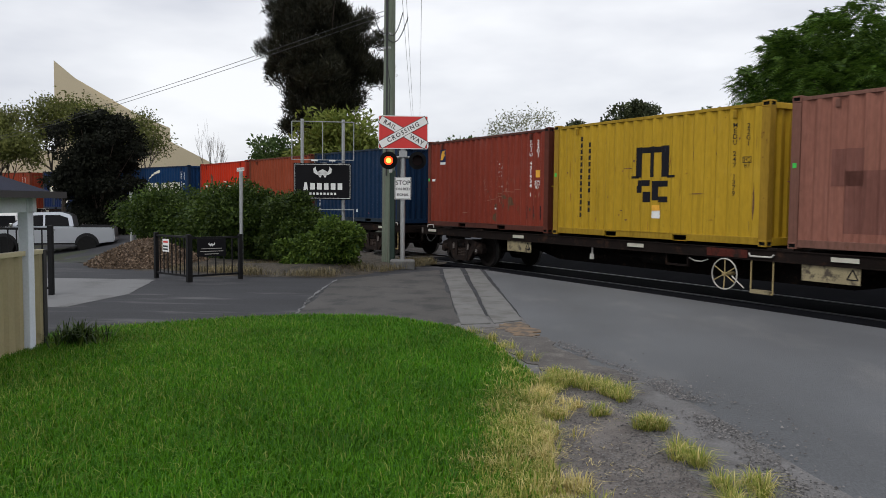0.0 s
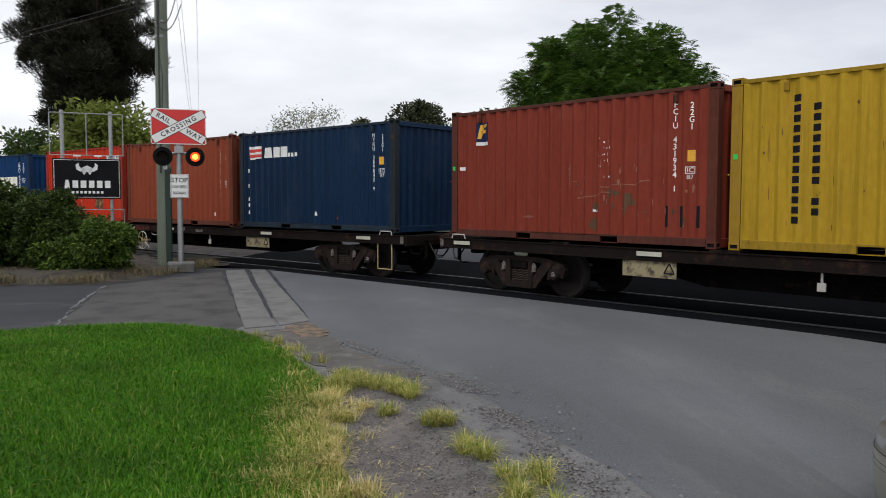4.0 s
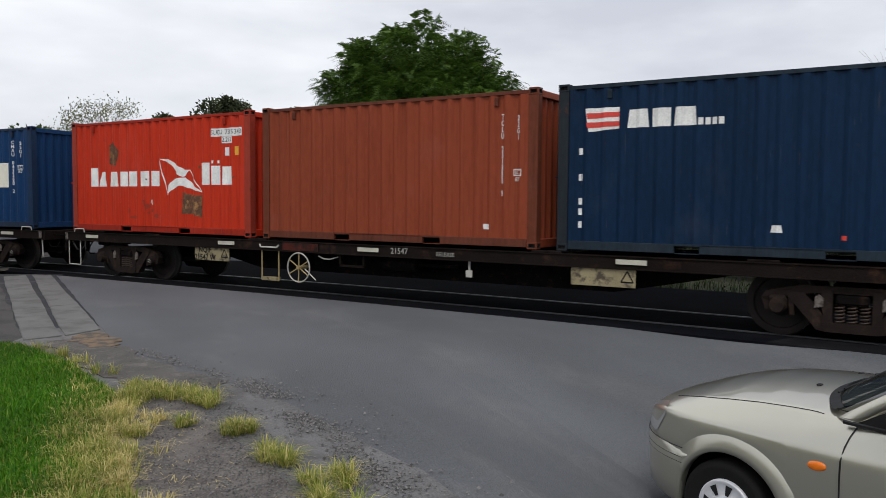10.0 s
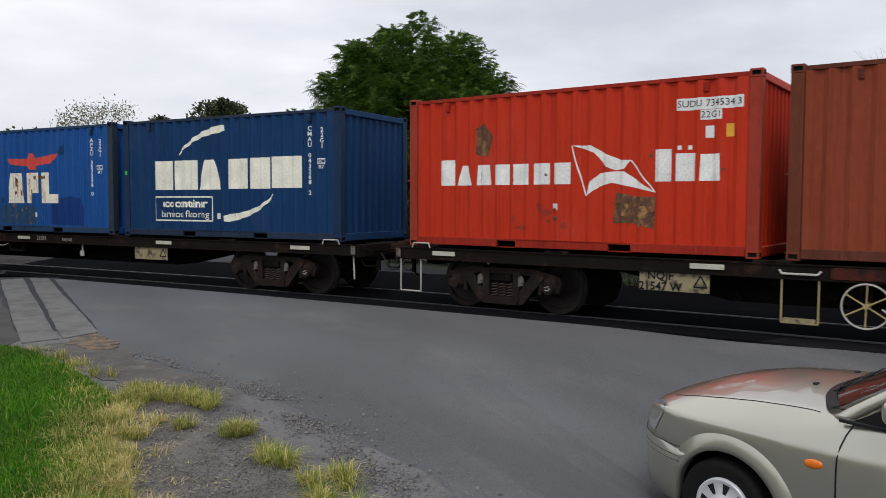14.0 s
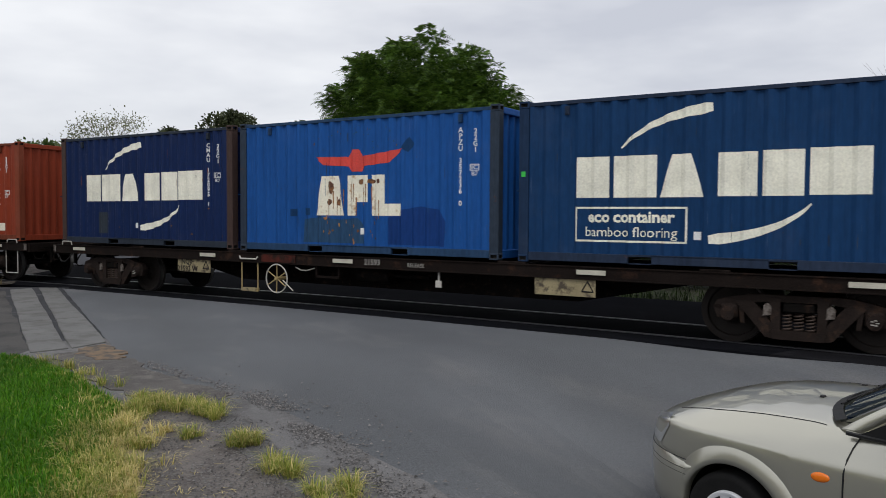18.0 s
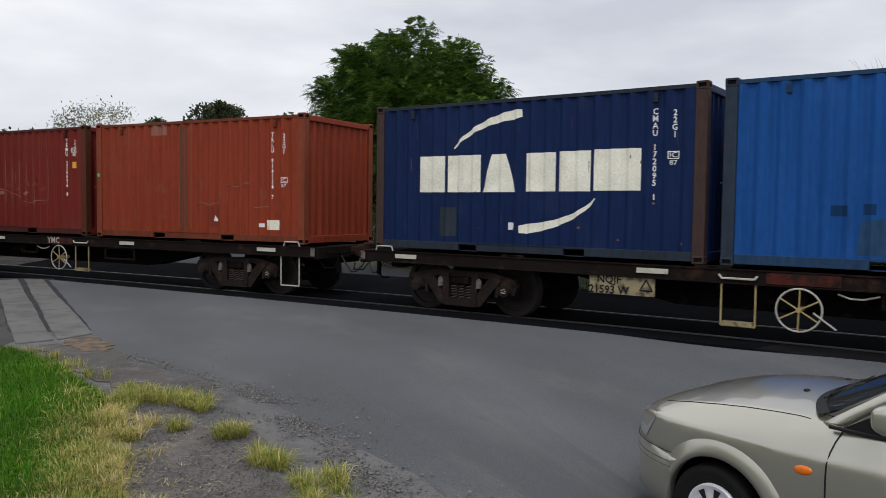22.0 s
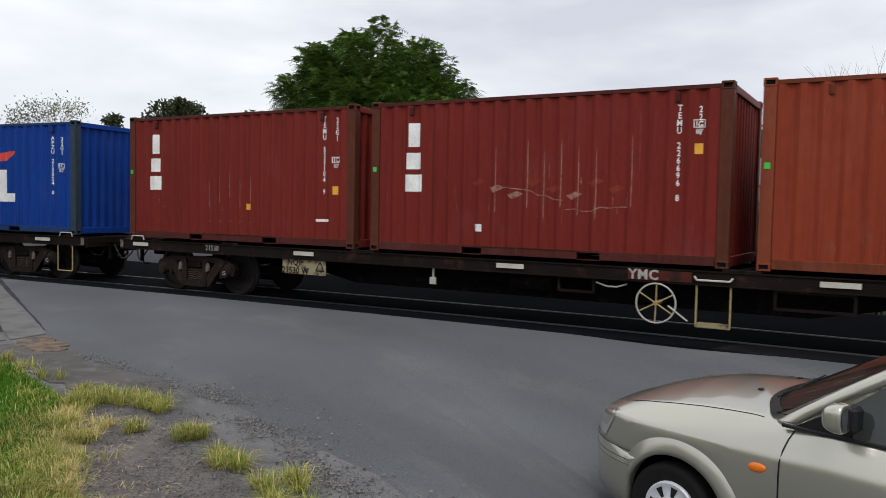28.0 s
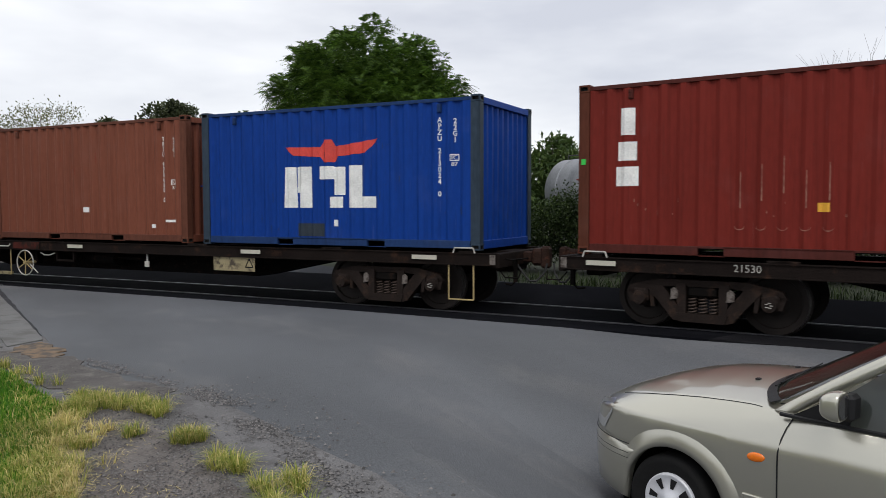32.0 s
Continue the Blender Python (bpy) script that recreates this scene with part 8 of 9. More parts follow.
chips_mat = mat("wood_chips", (0.095, 0.064, 0.042), 0.95, 0, 0.5, 6, 40, 1.0, second=(0.07, 0.045, 0.03), amount=0.45, dist=0.04)
chip_piece = leaf_mat("chip_piece", (0.06, 0.040, 0.026), (0.24, 0.17, 0.115), 0.0, island=0.2)
mound()

# ---- fence, shelter and posts ----
cream_steel = mat("cream_sheet_steel", (0.49, 0.43, 0.27), 0.5, 0, 0.1, 1.5, 30, 0.05)
dark_post = mat("dark_post_steel", (0.03, 0.03, 0.033), 0.5, 0, 0.2, 5, 50, 0.05)
white_wood = mat("white_painted_wood", (0.66, 0.70, 0.76), 0.55, 0, 0.1, 3, 40, 0.1)
blue_roof = mat("navy_roof_tiles", (0.009, 0.011, 0.026), 0.7, 0, 0.3, 3, 40, 0.2, spec=0.12)


def fence_panel(x0, y0, x1, y1, h):
    a, b = Vector((x0, y0)), Vector((x1, y1))
    ln = (b - a).length
    t = thing("fence_panel", "cream ribbed sheet steel fence", "fence", pose(x0, y0, 0, 0, 0, math.degrees(math.atan2(b.y - a.y, b.x - a.x))), group="sheet steel fence")
    bm = bmesh.new()
    xs, ys, x = [], [], 0.0
    while x < ln:
        for dx, y in ((0, 0), (0.03, 0.035), (0.10, 0.035), (0.13, 0.0), (0.2, 0.0)):
            if x + dx <= ln:
                xs.append(x + dx)
                ys.append(y)
        x += 0.2
    lo = [bm.verts.new((u, w, 0.03)) for u, w in zip(xs, ys)]
    hi = [bm.verts.new((u, w, h)) for u, w in zip(xs, ys)]
    for i in range(len(xs) - 1):
        bm.faces.new((lo[i], lo[i + 1], hi[i + 1], hi[i]))
    bmesh.ops.solidify(bm, geom=bm.faces[:], thickness=0.004)
    part("sheet", bm, cream_steel, t)
    for z in (0.03, h):
        bm = bmesh.new()
        box(bm, 0, ln, -0.012, 0.05, z - 0.025, z + 0.025, 0.004)
        part("rail", bm, cream_steel, t)
    bm = bmesh.new()
    box(bm, ln - 0.03, ln + 0.03, -0.02, 0.06, 0, h + 0.02, 0.004)
    part("post", bm, dark_post, t, "dark steel end post")


fence_panel(-4.75, 4.6, -4.86, 8.22, 1.07)
fence_panel(-4.66, 1.4, -4.75, 4.56, 1.07)


def shelter():
    t = thing("small_shelter", "low shelter with white posts and a navy hipped roof", "shelter", pose(-6.2, 7.3, 0, 0, 0, 2))
    for x in (-1.2, 1.36):
        for y in (-1.3, 0.55):
            bm = bmesh.new()
            box(bm, x - 0.055, x + 0.055, y - 0.055, y + 0.055, 0, 1.64, 0.006)
            part("post", bm, white_wood, t)
    for x in (-1.2, 1.36):
        bm = bmesh.new()
        box(bm, x - 0.04, x + 0.04, -1.4, 0.65, 1.5, 1.66, 0.006)
        part("beam", bm, white_wood, t)
    for y in (-1.3, 0.55):
        bm = bmesh.new()
        box(bm, -1.3, 1.46, y - 0.04, y + 0.04, 1.5, 1.658, 0.006)
        part("beam", bm, white_wood, t)
    bm = bmesh.new()
    v = [bm.verts.new(p) for p in ((-1.5, -1.6, 1.68), (1.62, -1.6, 1.68), (1.62, 0.85, 1.68), (-1.5, 0.85, 1.68), (-0.3, -0.38, 2.22), (0.45, -0.38, 2.22))]
    for q in ((0, 1, 5, 4), (1, 2, 5), (2, 3, 4, 5), (3, 0, 4), (3, 2, 1, 0)):
        bm.faces.new([v[i] for i in q])
    part("roof", bm, blue_roof, t)
    bm = bmesh.new()
    for q in ((-1.52, 1.64, -1.63, -1.58), (-1.52, 1.64, 0.83, 0.88)):
        box(bm, q[0], q[1], q[2], q[3], 1.65, 1.72)
    for q in ((-1.53, -1.48), (1.6, 1.65)):
        box(bm, q[0], q[1], -1.57, 0.82, 1.65, 1.72)
    part("gutter", bm, dark_post, t)


shelter()
gate(-9.6, 12.6, -7.4, 12.9, 1.15, 16, "low black steel railing behind the shelter", None)


def grey_post(x, y, h, r, label, cap=None):
    bm = bmesh.new()
    t = thing("post", label, "post", pose(x, y, ground_z(x, y)))
    tube(bm, (0, 0, 0), (0, 0, h), r, r, 10)
    part("shaft", bm, galvanised, t)
    if cap:
        bm = bmesh.new()
        box(bm, -cap[0] / 2, cap[0] / 2, -0.02, -0.01, h - cap[1], h)
        part("panel", bm, sign_white, t, "small weathered panel")


grey_post(-5.95, 18.9, 2.35, 0.045, "thin grey steel post in front of the bushes")
grey_post(-12.9, 28.2, 2.2, 0.06, "grey steel post beside the car park")
grey_post(-11.4, 28.4, 1.75, 0.04, "small notice on a post beside the car park", (0.45, 0.4))

# ---- cream building behind the railway ----
cream_wall = mat("cream_render", (0.56, 0.48, 0.33), 0.9, 0, 0.08, 0.3, 12, 0.1)
roof_grey = mat("roof_sheet", (0.30, 0.30, 0.29), 0.6, 0.2, 0.1, 0.5, 12, 0.1)


def building():
    t = thing("cream_building", "large cream rendered hall with stepped sloping parapets", "building", pose(-30.0, 63.4, ground_z(-30, 63.4), 0, 0, 24))
    prof = [(-14, 0), (-14, 5.4), (-4.5, 5.4), (-4.5, 12.6), (-1.35, 9.9), (4.2, 7.6), (4.2, 6.5), (7.9, 4.6), (7.9, 0)]
    bm = bmesh.new()
    prism(bm, prof, "y", 0, 0.3)
    part("front_wall", bm, cream_wall, t)
    bm = bmesh.new()
    prism(bm, [(-14, 0), (-14, 4.9), (7.9, 4.2), (7.9, 0)], "y", 0.3, 18)
    part("hall", bm, cream_wall, t)
    bm = bmesh.new()
    prism(bm, [(-4.5, 4.9), (-4.5, 12.2), (4.2, 7.2), (4.2, 4.5)], "y", 0.31, 5)
    part("upper_storey", bm, cream_wall, t)
    bm = bmesh.new()
    prism(bm, [(-14.3, 4.95), (-14.3, 5.1), (8.2, 4.4), (8.2, 4.25)], "y", 0.35, 18.3)
    part("roof", bm, roof_grey, t)
    for x in (-12, -9, -6):
        bm = bmesh.new()
        box(bm, x - 0.8, x + 0.8, -0.03, 0.0, 1.2, 3.0)
        part("window", bm, mat("dark_window", (0.02, 0.025, 0.03), 0.1, 0, 0.1, 1, 10, 0.0), t)


building()

# ---- silver tank beyond the hedge ----
tank_mat = mat("dull_aluminium", (0.26, 0.27, 0.285), 0.5, 0.6, 0.22, 0.8, 20, 0.1, second=(0.19, 0.20, 0.215), amount=0.4, stretch=(1, 1, 0.4))


def tank():
    a, b = Vector((18.15, 22.7, 2.15)), Vector((19.4, 10.5, 2.15))
    d = b - a
    ln = d.length
    t = thing("storage_tank", "long dull silver cylindrical tank on cradles", "tank", pose(a.x, a.y, 0, 0, 0, math.degrees(math.atan2(d.y, d.x))))
    bm = bmesh.new()
    revolve(bm, [(0.02, -0.32), (0.5, -0.27), (0.85, -0.16), (1.08, 0.0), (1.15, 0.1), (1.15, ln - 0.1), (1.08, ln), (0.85, ln + 0.16), (0.02, ln + 0.3)], 40, Matrix.Translation((0, 0, 2.15)) @ Matrix.Rotation(-math.pi / 2, 4, "Z"))
    part("shell", bm, tank_mat, t, smooth=True)
    for k in range(8):
        x = 0.6 + k * (ln - 1.2) / 7
        bm = bmesh.new()
        revolve(bm, [(1.152, x - 0.03), (1.168, x - 0.02), (1.168, x + 0.02), (1.152, x + 0.03)], 40, Matrix.Translation((0, 0, 2.15)) @ Matrix.Rotation(-math.pi / 2, 4, "Z"))
        part("hoop", bm, tank_mat, t)
        if k % 2 == 0:
            bm = bmesh.new()
            box(bm, x - 0.15, x + 0.15, -0.9, 0.9, 0, 1.35, 0.02)
            part("cradle", bm, dark_post, t)
    bm = bmesh.new()
    pipe(bm, [(0.4, -0.3, 3.3), (0.4, -0.3, 3.42), (ln - 0.4, -0.3, 3.42), (ln - 0.4, -0.3, 3.3)], 0.02, 6)
    part("walk_rail", bm, dark_post, t)


tank()

# ---- champagne sedan parked on the road ----
def car_paint(name, color):
    m = mat(name, color, 0.28, 0.8, 0.03, 2, 400, 0.0)
    b = m.node_tree.nodes["Principled BSDF"]
    b.inputs["Coat Weight"].default_value, b.inputs["Coat Roughness"].default_value = 0.9, 0.04
    return m


champagne = car_paint("champagne_metallic", (0.50, 0.485, 0.41))
silver = car_paint("silver_metallic", (0.50, 0.52, 0.55))
trim_black = mat("black_plastic", (0.010, 0.010, 0.011), 0.55, 0, 0.2, 8, 120, 0.05, spec=0.25)
tyre_mat = mat("tyre_rubber", (0.011, 0.011, 0.011), 0.85, 0, 0.25, 8, 90, 0.2, spec=0.15)
hub_silver = mat("hubcap_silver", (0.62, 0.63, 0.66), 0.35, 0.15, 0.06, 8, 90, 0.0)
amber = mat("amber_plastic", (0.75, 0.17, 0.01), 0.2, 0, 0.08, 9, 60, 0.0)
tinted = glass("tinted_window", (0.09, 0.115, 0.13))
lamp_silver = car_paint("headlamp_silver", (0.62, 0.63, 0.62))
chrome = mat("chrome", (0.8, 0.8, 0.8), 0.1, 1.0, 0.02, 5, 50, 0.0)
seat_cloth = mat("grey_cloth", (0.05, 0.05, 0.055), 0.9, 0, 0.2, 6, 80, 0.1)


def lerp_table(x, xs, ys):
    return float(np.interp(x, xs, ys))


CAR_R, ARCH_R, WB, WZ, ARCH_X = 0.298, 0.366, 1.297, 0.218, 1.26


def car_half_width(x):
    if x > 1.15:
        u = (x - 1.15) / 1.045
        return 0.848 * max(0.0, 1 - min(1.0, u) ** 3.1) ** 0.42
    if x < -1.4:
        u = (-1.4 - x) / 0.80
        return 0.848 * max(0.0, 1 - min(1.0, u) ** 3.4) ** 0.42
    return 0.848


def shoulder(x):
    """Height of the wing's and the doors' upper edge."""
    return lerp_table(x, (-2.2, -2.1, -1.7, -1.2, 0.0, 0.56, 0.8, 0.97, 1.16, 1.36, 1.58, 1.74, 1.95, 2.2), (0.80, 0.93, 0.99, 0.96, 0.897, 0.90, 0.912, 0.905, 0.892, 0.870, 0.838, 0.806, 0.752, 0.64))


def sill(x):
    z = lerp_table(x, (-2.2, -1.9, -1.6, -0.9, 0.9, 1.7, 2.0, 2.2), (0.30, 0.22, 0.16, 0.13, 0.13, 0.13, 0.16, 0.24))
    for ax in (-WB, ARCH_X):
        q = ARCH_R ** 2 - (x - ax) ** 2
        if q > 0:
            z = max(z, WZ + math.sqrt(q))
    return z


def crown(x):
    """How much the bonnet or the boot lid swells above the wing."""
    return lerp_table(x, (-2.2, -1.9, -1.6, 0.0, 0.8, 1.15, 1.4, 1.6, 1.8, 2.1, 2.2), (0.01, 0.02, 0.02, 0.03, 0.075, 0.086, 0.09, 0.077, 0.055, 0.02, 0.0))


def tumble(x):
    """How far the side leans in between its crease and its upper edge."""
    return lerp_table(x, (-2.2, -1.3, 0.35, 0.85, 2.2), (0.15, 0.12, 0.075, 0.15, 0.15))


def side_profile(x):
    hw, zs, z0 = car_half_width(x), shoulder(x), sill(x)
    zc = min(0.74, zs - 0.05)
    zc = max(zc, z0 + 0.03)
    ins = tumble(x)
    pts = [(hw - 0.05, z0), (hw - 0.006, z0 + 0.05 * (zc - z0)), (hw, z0 + 0.3 * (zc - z0)), (hw + 0.003, z0 + 0.65 * (zc - z0)), (hw + 0.002, z0 + 0.93 * (zc - z0)), (hw - 0.003, zc)]
    for u in (0.12, 0.3, 0.5, 0.7, 0.87):
        pts.append((hw - 0.003 - ins * u ** 1.08, zc + (zs - zc) * (1 - (1 - u) ** 1.22)))
    return [(max(0.0, y), z) for y, z in pts]


def side_y(x, z):
    p = side_profile(x)
    return float(np.interp(z, [q[1] for q in p], [q[0] for q in p]))


def bonnet_z(x, y):
    top_y = max(0.05, car_half_width(x) - tumble(x))
    return shoulder(x) + crown(x) * (1 - min(1, abs(y) / top_y) ** 2) + 0.002


def body_row(x):
    row = side_profile(x)
    top_y = max(0.0, car_half_width(x) - tumble(x))
    for u in (1.0, 0.94, 0.8, 0.62, 0.42, 0.2, 0.0):
        row.append((top_y * u, shoulder(x) + crown(x) * (1 - u * u) + 0.002))
    return row


def shell(xs, rows):
    bm = bmesh.new()
    grid = []
    for x, row in zip(xs, rows):
        left = [bm.verts.new((x, y, z)) for y, z in row]
        right = [bm.verts.new((x, -y, z)) for y, z in row[:-1]]
        grid.append(left + right[::-1])
    for a, b in zip(grid, grid[1:]):
        for i in range(len(a) - 1):
            bm.faces.new((a[i], a[i + 1], b[i + 1], b[i]))
    bmesh.ops.remove_doubles(bm, verts=bm.verts, dist=0.0005)
    return bm


def patch(bm, fa, fb, n=10, k=4):
    """A surface between two curves given as functions of 0..1."""
    g = [[bm.verts.new(Vector(fa(i / n)).lerp(Vector(fb(i / n)), j / k)) for j in range(k + 1)] for i in range(n + 1)]
    for a, b in zip(g, g[1:]):
        for j in range(k):
            bm.faces.new((a[j], a[j + 1], b[j + 1], b[j]))
    return bm


def wheel_parts(car, x, y):
    s = 1 if y > 0 else -1
    bm = bmesh.new()
    revolve(bm, [(0.178, -0.06), (0.25, -0.095), (0.285, -0.088), (CAR_R, -0.06), (CAR_R, 0.06), (0.285, 0.088), (0.25, 0.095), (0.178, 0.06)], 40, Matrix.Translation((x, y, WZ)))
    wheel = part("wheel", bm, tyre_mat, car, "black rubber tyre", smooth=True)
    bm = bmesh.new()
    revolve(bm, [(0.0, s * 0.094), (0.045, s * 0.094), (0.05, s * 0.086), (0.155, s * 0.078), (0.17, s * 0.088), (0.180, s * 0.084), (0.182, s * 0.05)], 40, Matrix.Translation((x, y, WZ)))
    cap = part("hubcap", bm, hub_silver, wheel, "silver slotted hubcap", smooth=True)
    for i in range(8):
        a = i * math.pi / 4 + 0.2
        q = []
        for r, w in ((0.088, 0.011), (0.15, 0.024)):
            for sg in (-1, 1):
                q.append(Vector((x + r * math.cos(a) - sg * w * math.sin(a), y + s * (0.0875 if r < 0.1 else 0.0825), WZ + r * math.sin(a) + sg * w * math.cos(a))))
        bm = bmesh.new()
        bm.faces.new([bm.verts.new(p) for p in (q[0], q[1], q[3], q[2])])
        part("slot", bm, trim_black, wheel)


def sedan():
    t = thing("sedan_car", "champagne metallic four-door sedan parked on the road", "car", pose(4.78, 2.43, -0.45, 0, 0, 101.7))
    xs = list(np.linspace(-2.195, 2.185, 170))
    part("body", shell(xs, [body_row(x) for x in xs]), champagne, t, smooth=True)
    # front and rear bumper skins, a little proud of the body
    for lo, hi, label in ((1.5, 2.19, "front"), (-2.19, -1.66, "rear")):
        bx = list(np.linspace(lo, hi, 40))
        bm = bmesh.new()
        grid = []
        for x in bx:
            hw = car_half_width(x) + 0.018
            z0 = min(max(0.13, sill(x)), 0.5)
            z1 = min(lerp_table(abs(x), (1.5, 1.66, 1.8, 2.2), (0.50, 0.512, 0.530, 0.545)), shoulder(x) - 0.02)
            grid.append([bm.verts.new((x + (0.02 if x > 0 else -0.02) * (1 - hw / 0.86), max(0.0, hw + d), z0 + (z1 - z0) * u)) for d, u in ((-0.07, 0), (-0.012, 0.08), (0, 0.4), (0.004, 0.7), (0.002, 0.9), (-0.02, 1.0))])
        for a, b in zip(grid, grid[1:]):
            for i in range(5):
                bm.faces.new((a[i], a[i + 1], b[i + 1], b[i]))
                bm.faces.new([bm.verts.new((v.co.x, -v.co.y, v.co.z)) for v in (a[i], b[i], b[i + 1], a[i + 1])])
        bmesh.ops.remove_doubles(bm, verts=bm.verts, dist=0.0005)
        bum = part("bumper", bm, champagne, t, label + " bumper in body colour", smooth=True)
        for zc in (0.43, 0.465, 0.528):
            bm = bmesh.new()
            pts = []
            for x in np.linspace(lo + 0.1, hi - 0.01, 14) if lo > 0 else np.linspace(lo + 0.01, hi - 0.1, 14):
                pts.append((x + 0.02 * (1 - (car_half_width(x) + 0.014) / 0.86) * (1 if lo > 0 else -1), car_half_width(x) + 0.0195, zc))
            pipe(bm, pts, 0.0035 if zc < 0.55 else 0.005, 4)
            part("bumper_line", bm, trim_black, bum)
    # wheel housings
    for ax in (-WB, WB):
        for sy in (-1, 1):
            bm = bmesh.new()
            tube(bm, (ax, sy * 0.30, WZ), (ax, sy * 0.80, WZ), ARCH_R + 0.012, ARCH_R + 0.012, 28)
            for f in [f for f in bm.faces if abs(f.normal.y) > 0.9 and abs(f.calc_center_median().y) > 0.7]:
                bm.faces.remove(f)
            part("wheel_housing", bm, trim_black, t)
    bm = bmesh.new()
    box(bm, -1.9, 1.8, -0.55, 0.55, 0.2, 0.26)
    part("floor_pan", bm, trim_black, t)
    for ax in (-WB, WB):
        for y in (-0.745, 0.745):
            wheel_parts(t, ax, y)
    # greenhouse
    base_f = lambda u: (0.875 - 0.18 * abs(2 * u - 1) ** 3, 0.68 * (2 * u - 1), 0.982 - 0.042 * abs(2 * u - 1) ** 2)
    top_f = lambda u: (0.12 - 0.16 * abs(2 * u - 1) ** 2, 0.545 * (2 * u - 1), 1.365 + 0.04 * (1 - abs(2 * u - 1) ** 2))
    base_r = lambda u: (-1.72 + 0.2 * abs(2 * u - 1) ** 2, 0.68 * (2 * u - 1), 0.99)
    top_r = lambda u: (-1.10 + 0.10 * abs(2 * u - 1) ** 2, 0.53 * (2 * u - 1), 1.355 + 0.03 * (1 - abs(2 * u - 1) ** 2))
    g = part("windscreen", patch(bmesh.new(), base_f, top_f, 16, 8), tinted, t, "raked tinted windscreen", smooth=True)
    part("headlining", patch(bmesh.new(), lambda u: Vector(top_f(u)) - Vector((0.02, 0, 0.02)), lambda u: Vector(top_r(u)) - Vector((-0.02, 0, 0.02)), 12, 6), seat_cloth, t, "dark roof lining")
    g.visible_shadow = False
    part("rear_window", patch(bmesh.new(), base_r, top_r, 14, 6), tinted, t, smooth=True).visible_shadow = False
    part("roof", patch(bmesh.new(), top_f, top_r, 16, 10), champagne, t, smooth=True)
    # black cowl under the wipers and the wipers
    bm = patch(bmesh.new(), lambda u: Vector(base_f(u)) + Vector((0.03, 0, 0.002)), lambda u: Vector(base_f(u)).lerp(Vector(top_f(u)), 0.05) + Vector((0.008, 0, 0.006)), 16, 2)
    part("cowl", bm, trim_black, t)
    for y0, y1 in ((0.42, -0.12), (-0.1, -0.56)):
        bm = bmesh.new()
        a = Vector(base_f((y0 / 0.7 + 1) / 2)).lerp(Vector(top_f((y0 / 0.545 + 1) / 2)), 0.07) + Vector((0.01, 0, 0.012))
        b = Vector(base_f((y1 / 0.7 + 1) / 2)).lerp(Vector(top_f((y1 / 0.7 + 1) / 2)), 0.16) + Vector((0.01, 0, 0.012))
        tube(bm, a, b, 0.007, 0.005, 6)
        tube(bm, a + Vector((0.02, 0.03, -0.02)), a.lerp(b, 0.5), 0.007, 0.005, 6)
        part("wiper", bm, trim_black, t)
    for sy in (-1, 1):
        def belt(u):
            x = 0.56 - 2.08 * u
            return (x, sy * (0.762 - 0.03 * u), shoulder(x) + 0.003)

        def head(u):
            x = -0.05 - 0.98 * u
            return (x, sy * (0.560 - 0.012 * u), 1.362)
        part("side_window", patch(bmesh.new(), lambda u: belt(0.03 + 0.90 * u), lambda u: head(0.02 + 0.95 * u), 14, 5), tinted, t, "tinted side windows", smooth=True).visible_shadow = False
        # pillars
        for name, a, b, w in (("front_pillar", (0.62, 0.725, 0.91), (-0.08, 0.562, 1.385), 0.068), ("middle_pillar", (-0.28, 0.752, 0.93), (-0.42, 0.562, 1.365), 0.045), ("rear_pillar", (-1.45, 0.715, 0.975), (-1.06, 0.55, 1.355), 0.11)):
            bm = bmesh.new()
            va, vb = Vector((a[0], sy * a[1], a[2])), Vector((b[0], sy * b[1], b[2]))
            n = 8
            o = Vector((0.0, sy * 0.012, 0.012))
            rows = []
            for i in range(n + 1):
                p = va.lerp(vb, i / n) + o
                p.y += sy * 0.022 * math.sin(math.pi * i / n)
                p.z += 0.012 * math.sin(math.pi * i / n)
                rows.append([bm.verts.new(p + Vector((d, sy * e, e * 0.4))) for d, e in ((w, -0.03), (w * 0.6, 0.0), (-w * 0.2, 0.006), (-w, -0.006), (-w, -0.035))])
            for r0, r1 in zip(rows, rows[1:]):
                for i in range(4):
                    bm.faces.new((r0[i], r0[i + 1], r1[i + 1], r1[i]))
            part(name, bm, champagne if name != "middle_pillar" else trim_black, t, smooth=True)
        bm = bmesh.new()
        pipe(bm, [(x, sy * (0.775 - 0.03 * (0.6 - x) / 2.1), shoulder(x) + 0.008) for x in np.linspace(0.62, -1.45, 14)], 0.012, 6)
        part("belt_seal", bm, trim_black, t, "black rubber window seal")
        bm = bmesh.new()
        prism(bm, [(0.57, 0.905), (0.25, 0.905), (0.25, 1.10)], "y", sy * 0.752 - 0.01, sy * 0.752 + 0.01)
        part("quarter_panel", bm, trim_black, t, "black mirror triangle")
        # mirror
        bm = bmesh.new()
        bmesh.ops.create_uvsphere(bm, u_segments=24, v_segments=14, radius=1)
        for v in bm.verts:
            q = [math.copysign(abs(c) ** 0.55, c) for c in v.co]
            v.co = Vector((max(0.226, 0.268 + 0.066 * q[0]), sy * (0.905 + 0.075 * q[1]), 1.046 + 0.078 * q[2] - 0.02 * max(0.0, q[0]) * q[2]))
        mir = part("door_mirror", bm, champagne, t, "body-coloured door mirror", smooth=True)
        bm = bmesh.new()
        box(bm, 0.195, 0.265, sy * 0.77 - 0.03, sy * 0.85, 0.955, 1.10, 0.02)
        part("mirror_arm", bm, trim_black, mir)
        bm = bmesh.new()
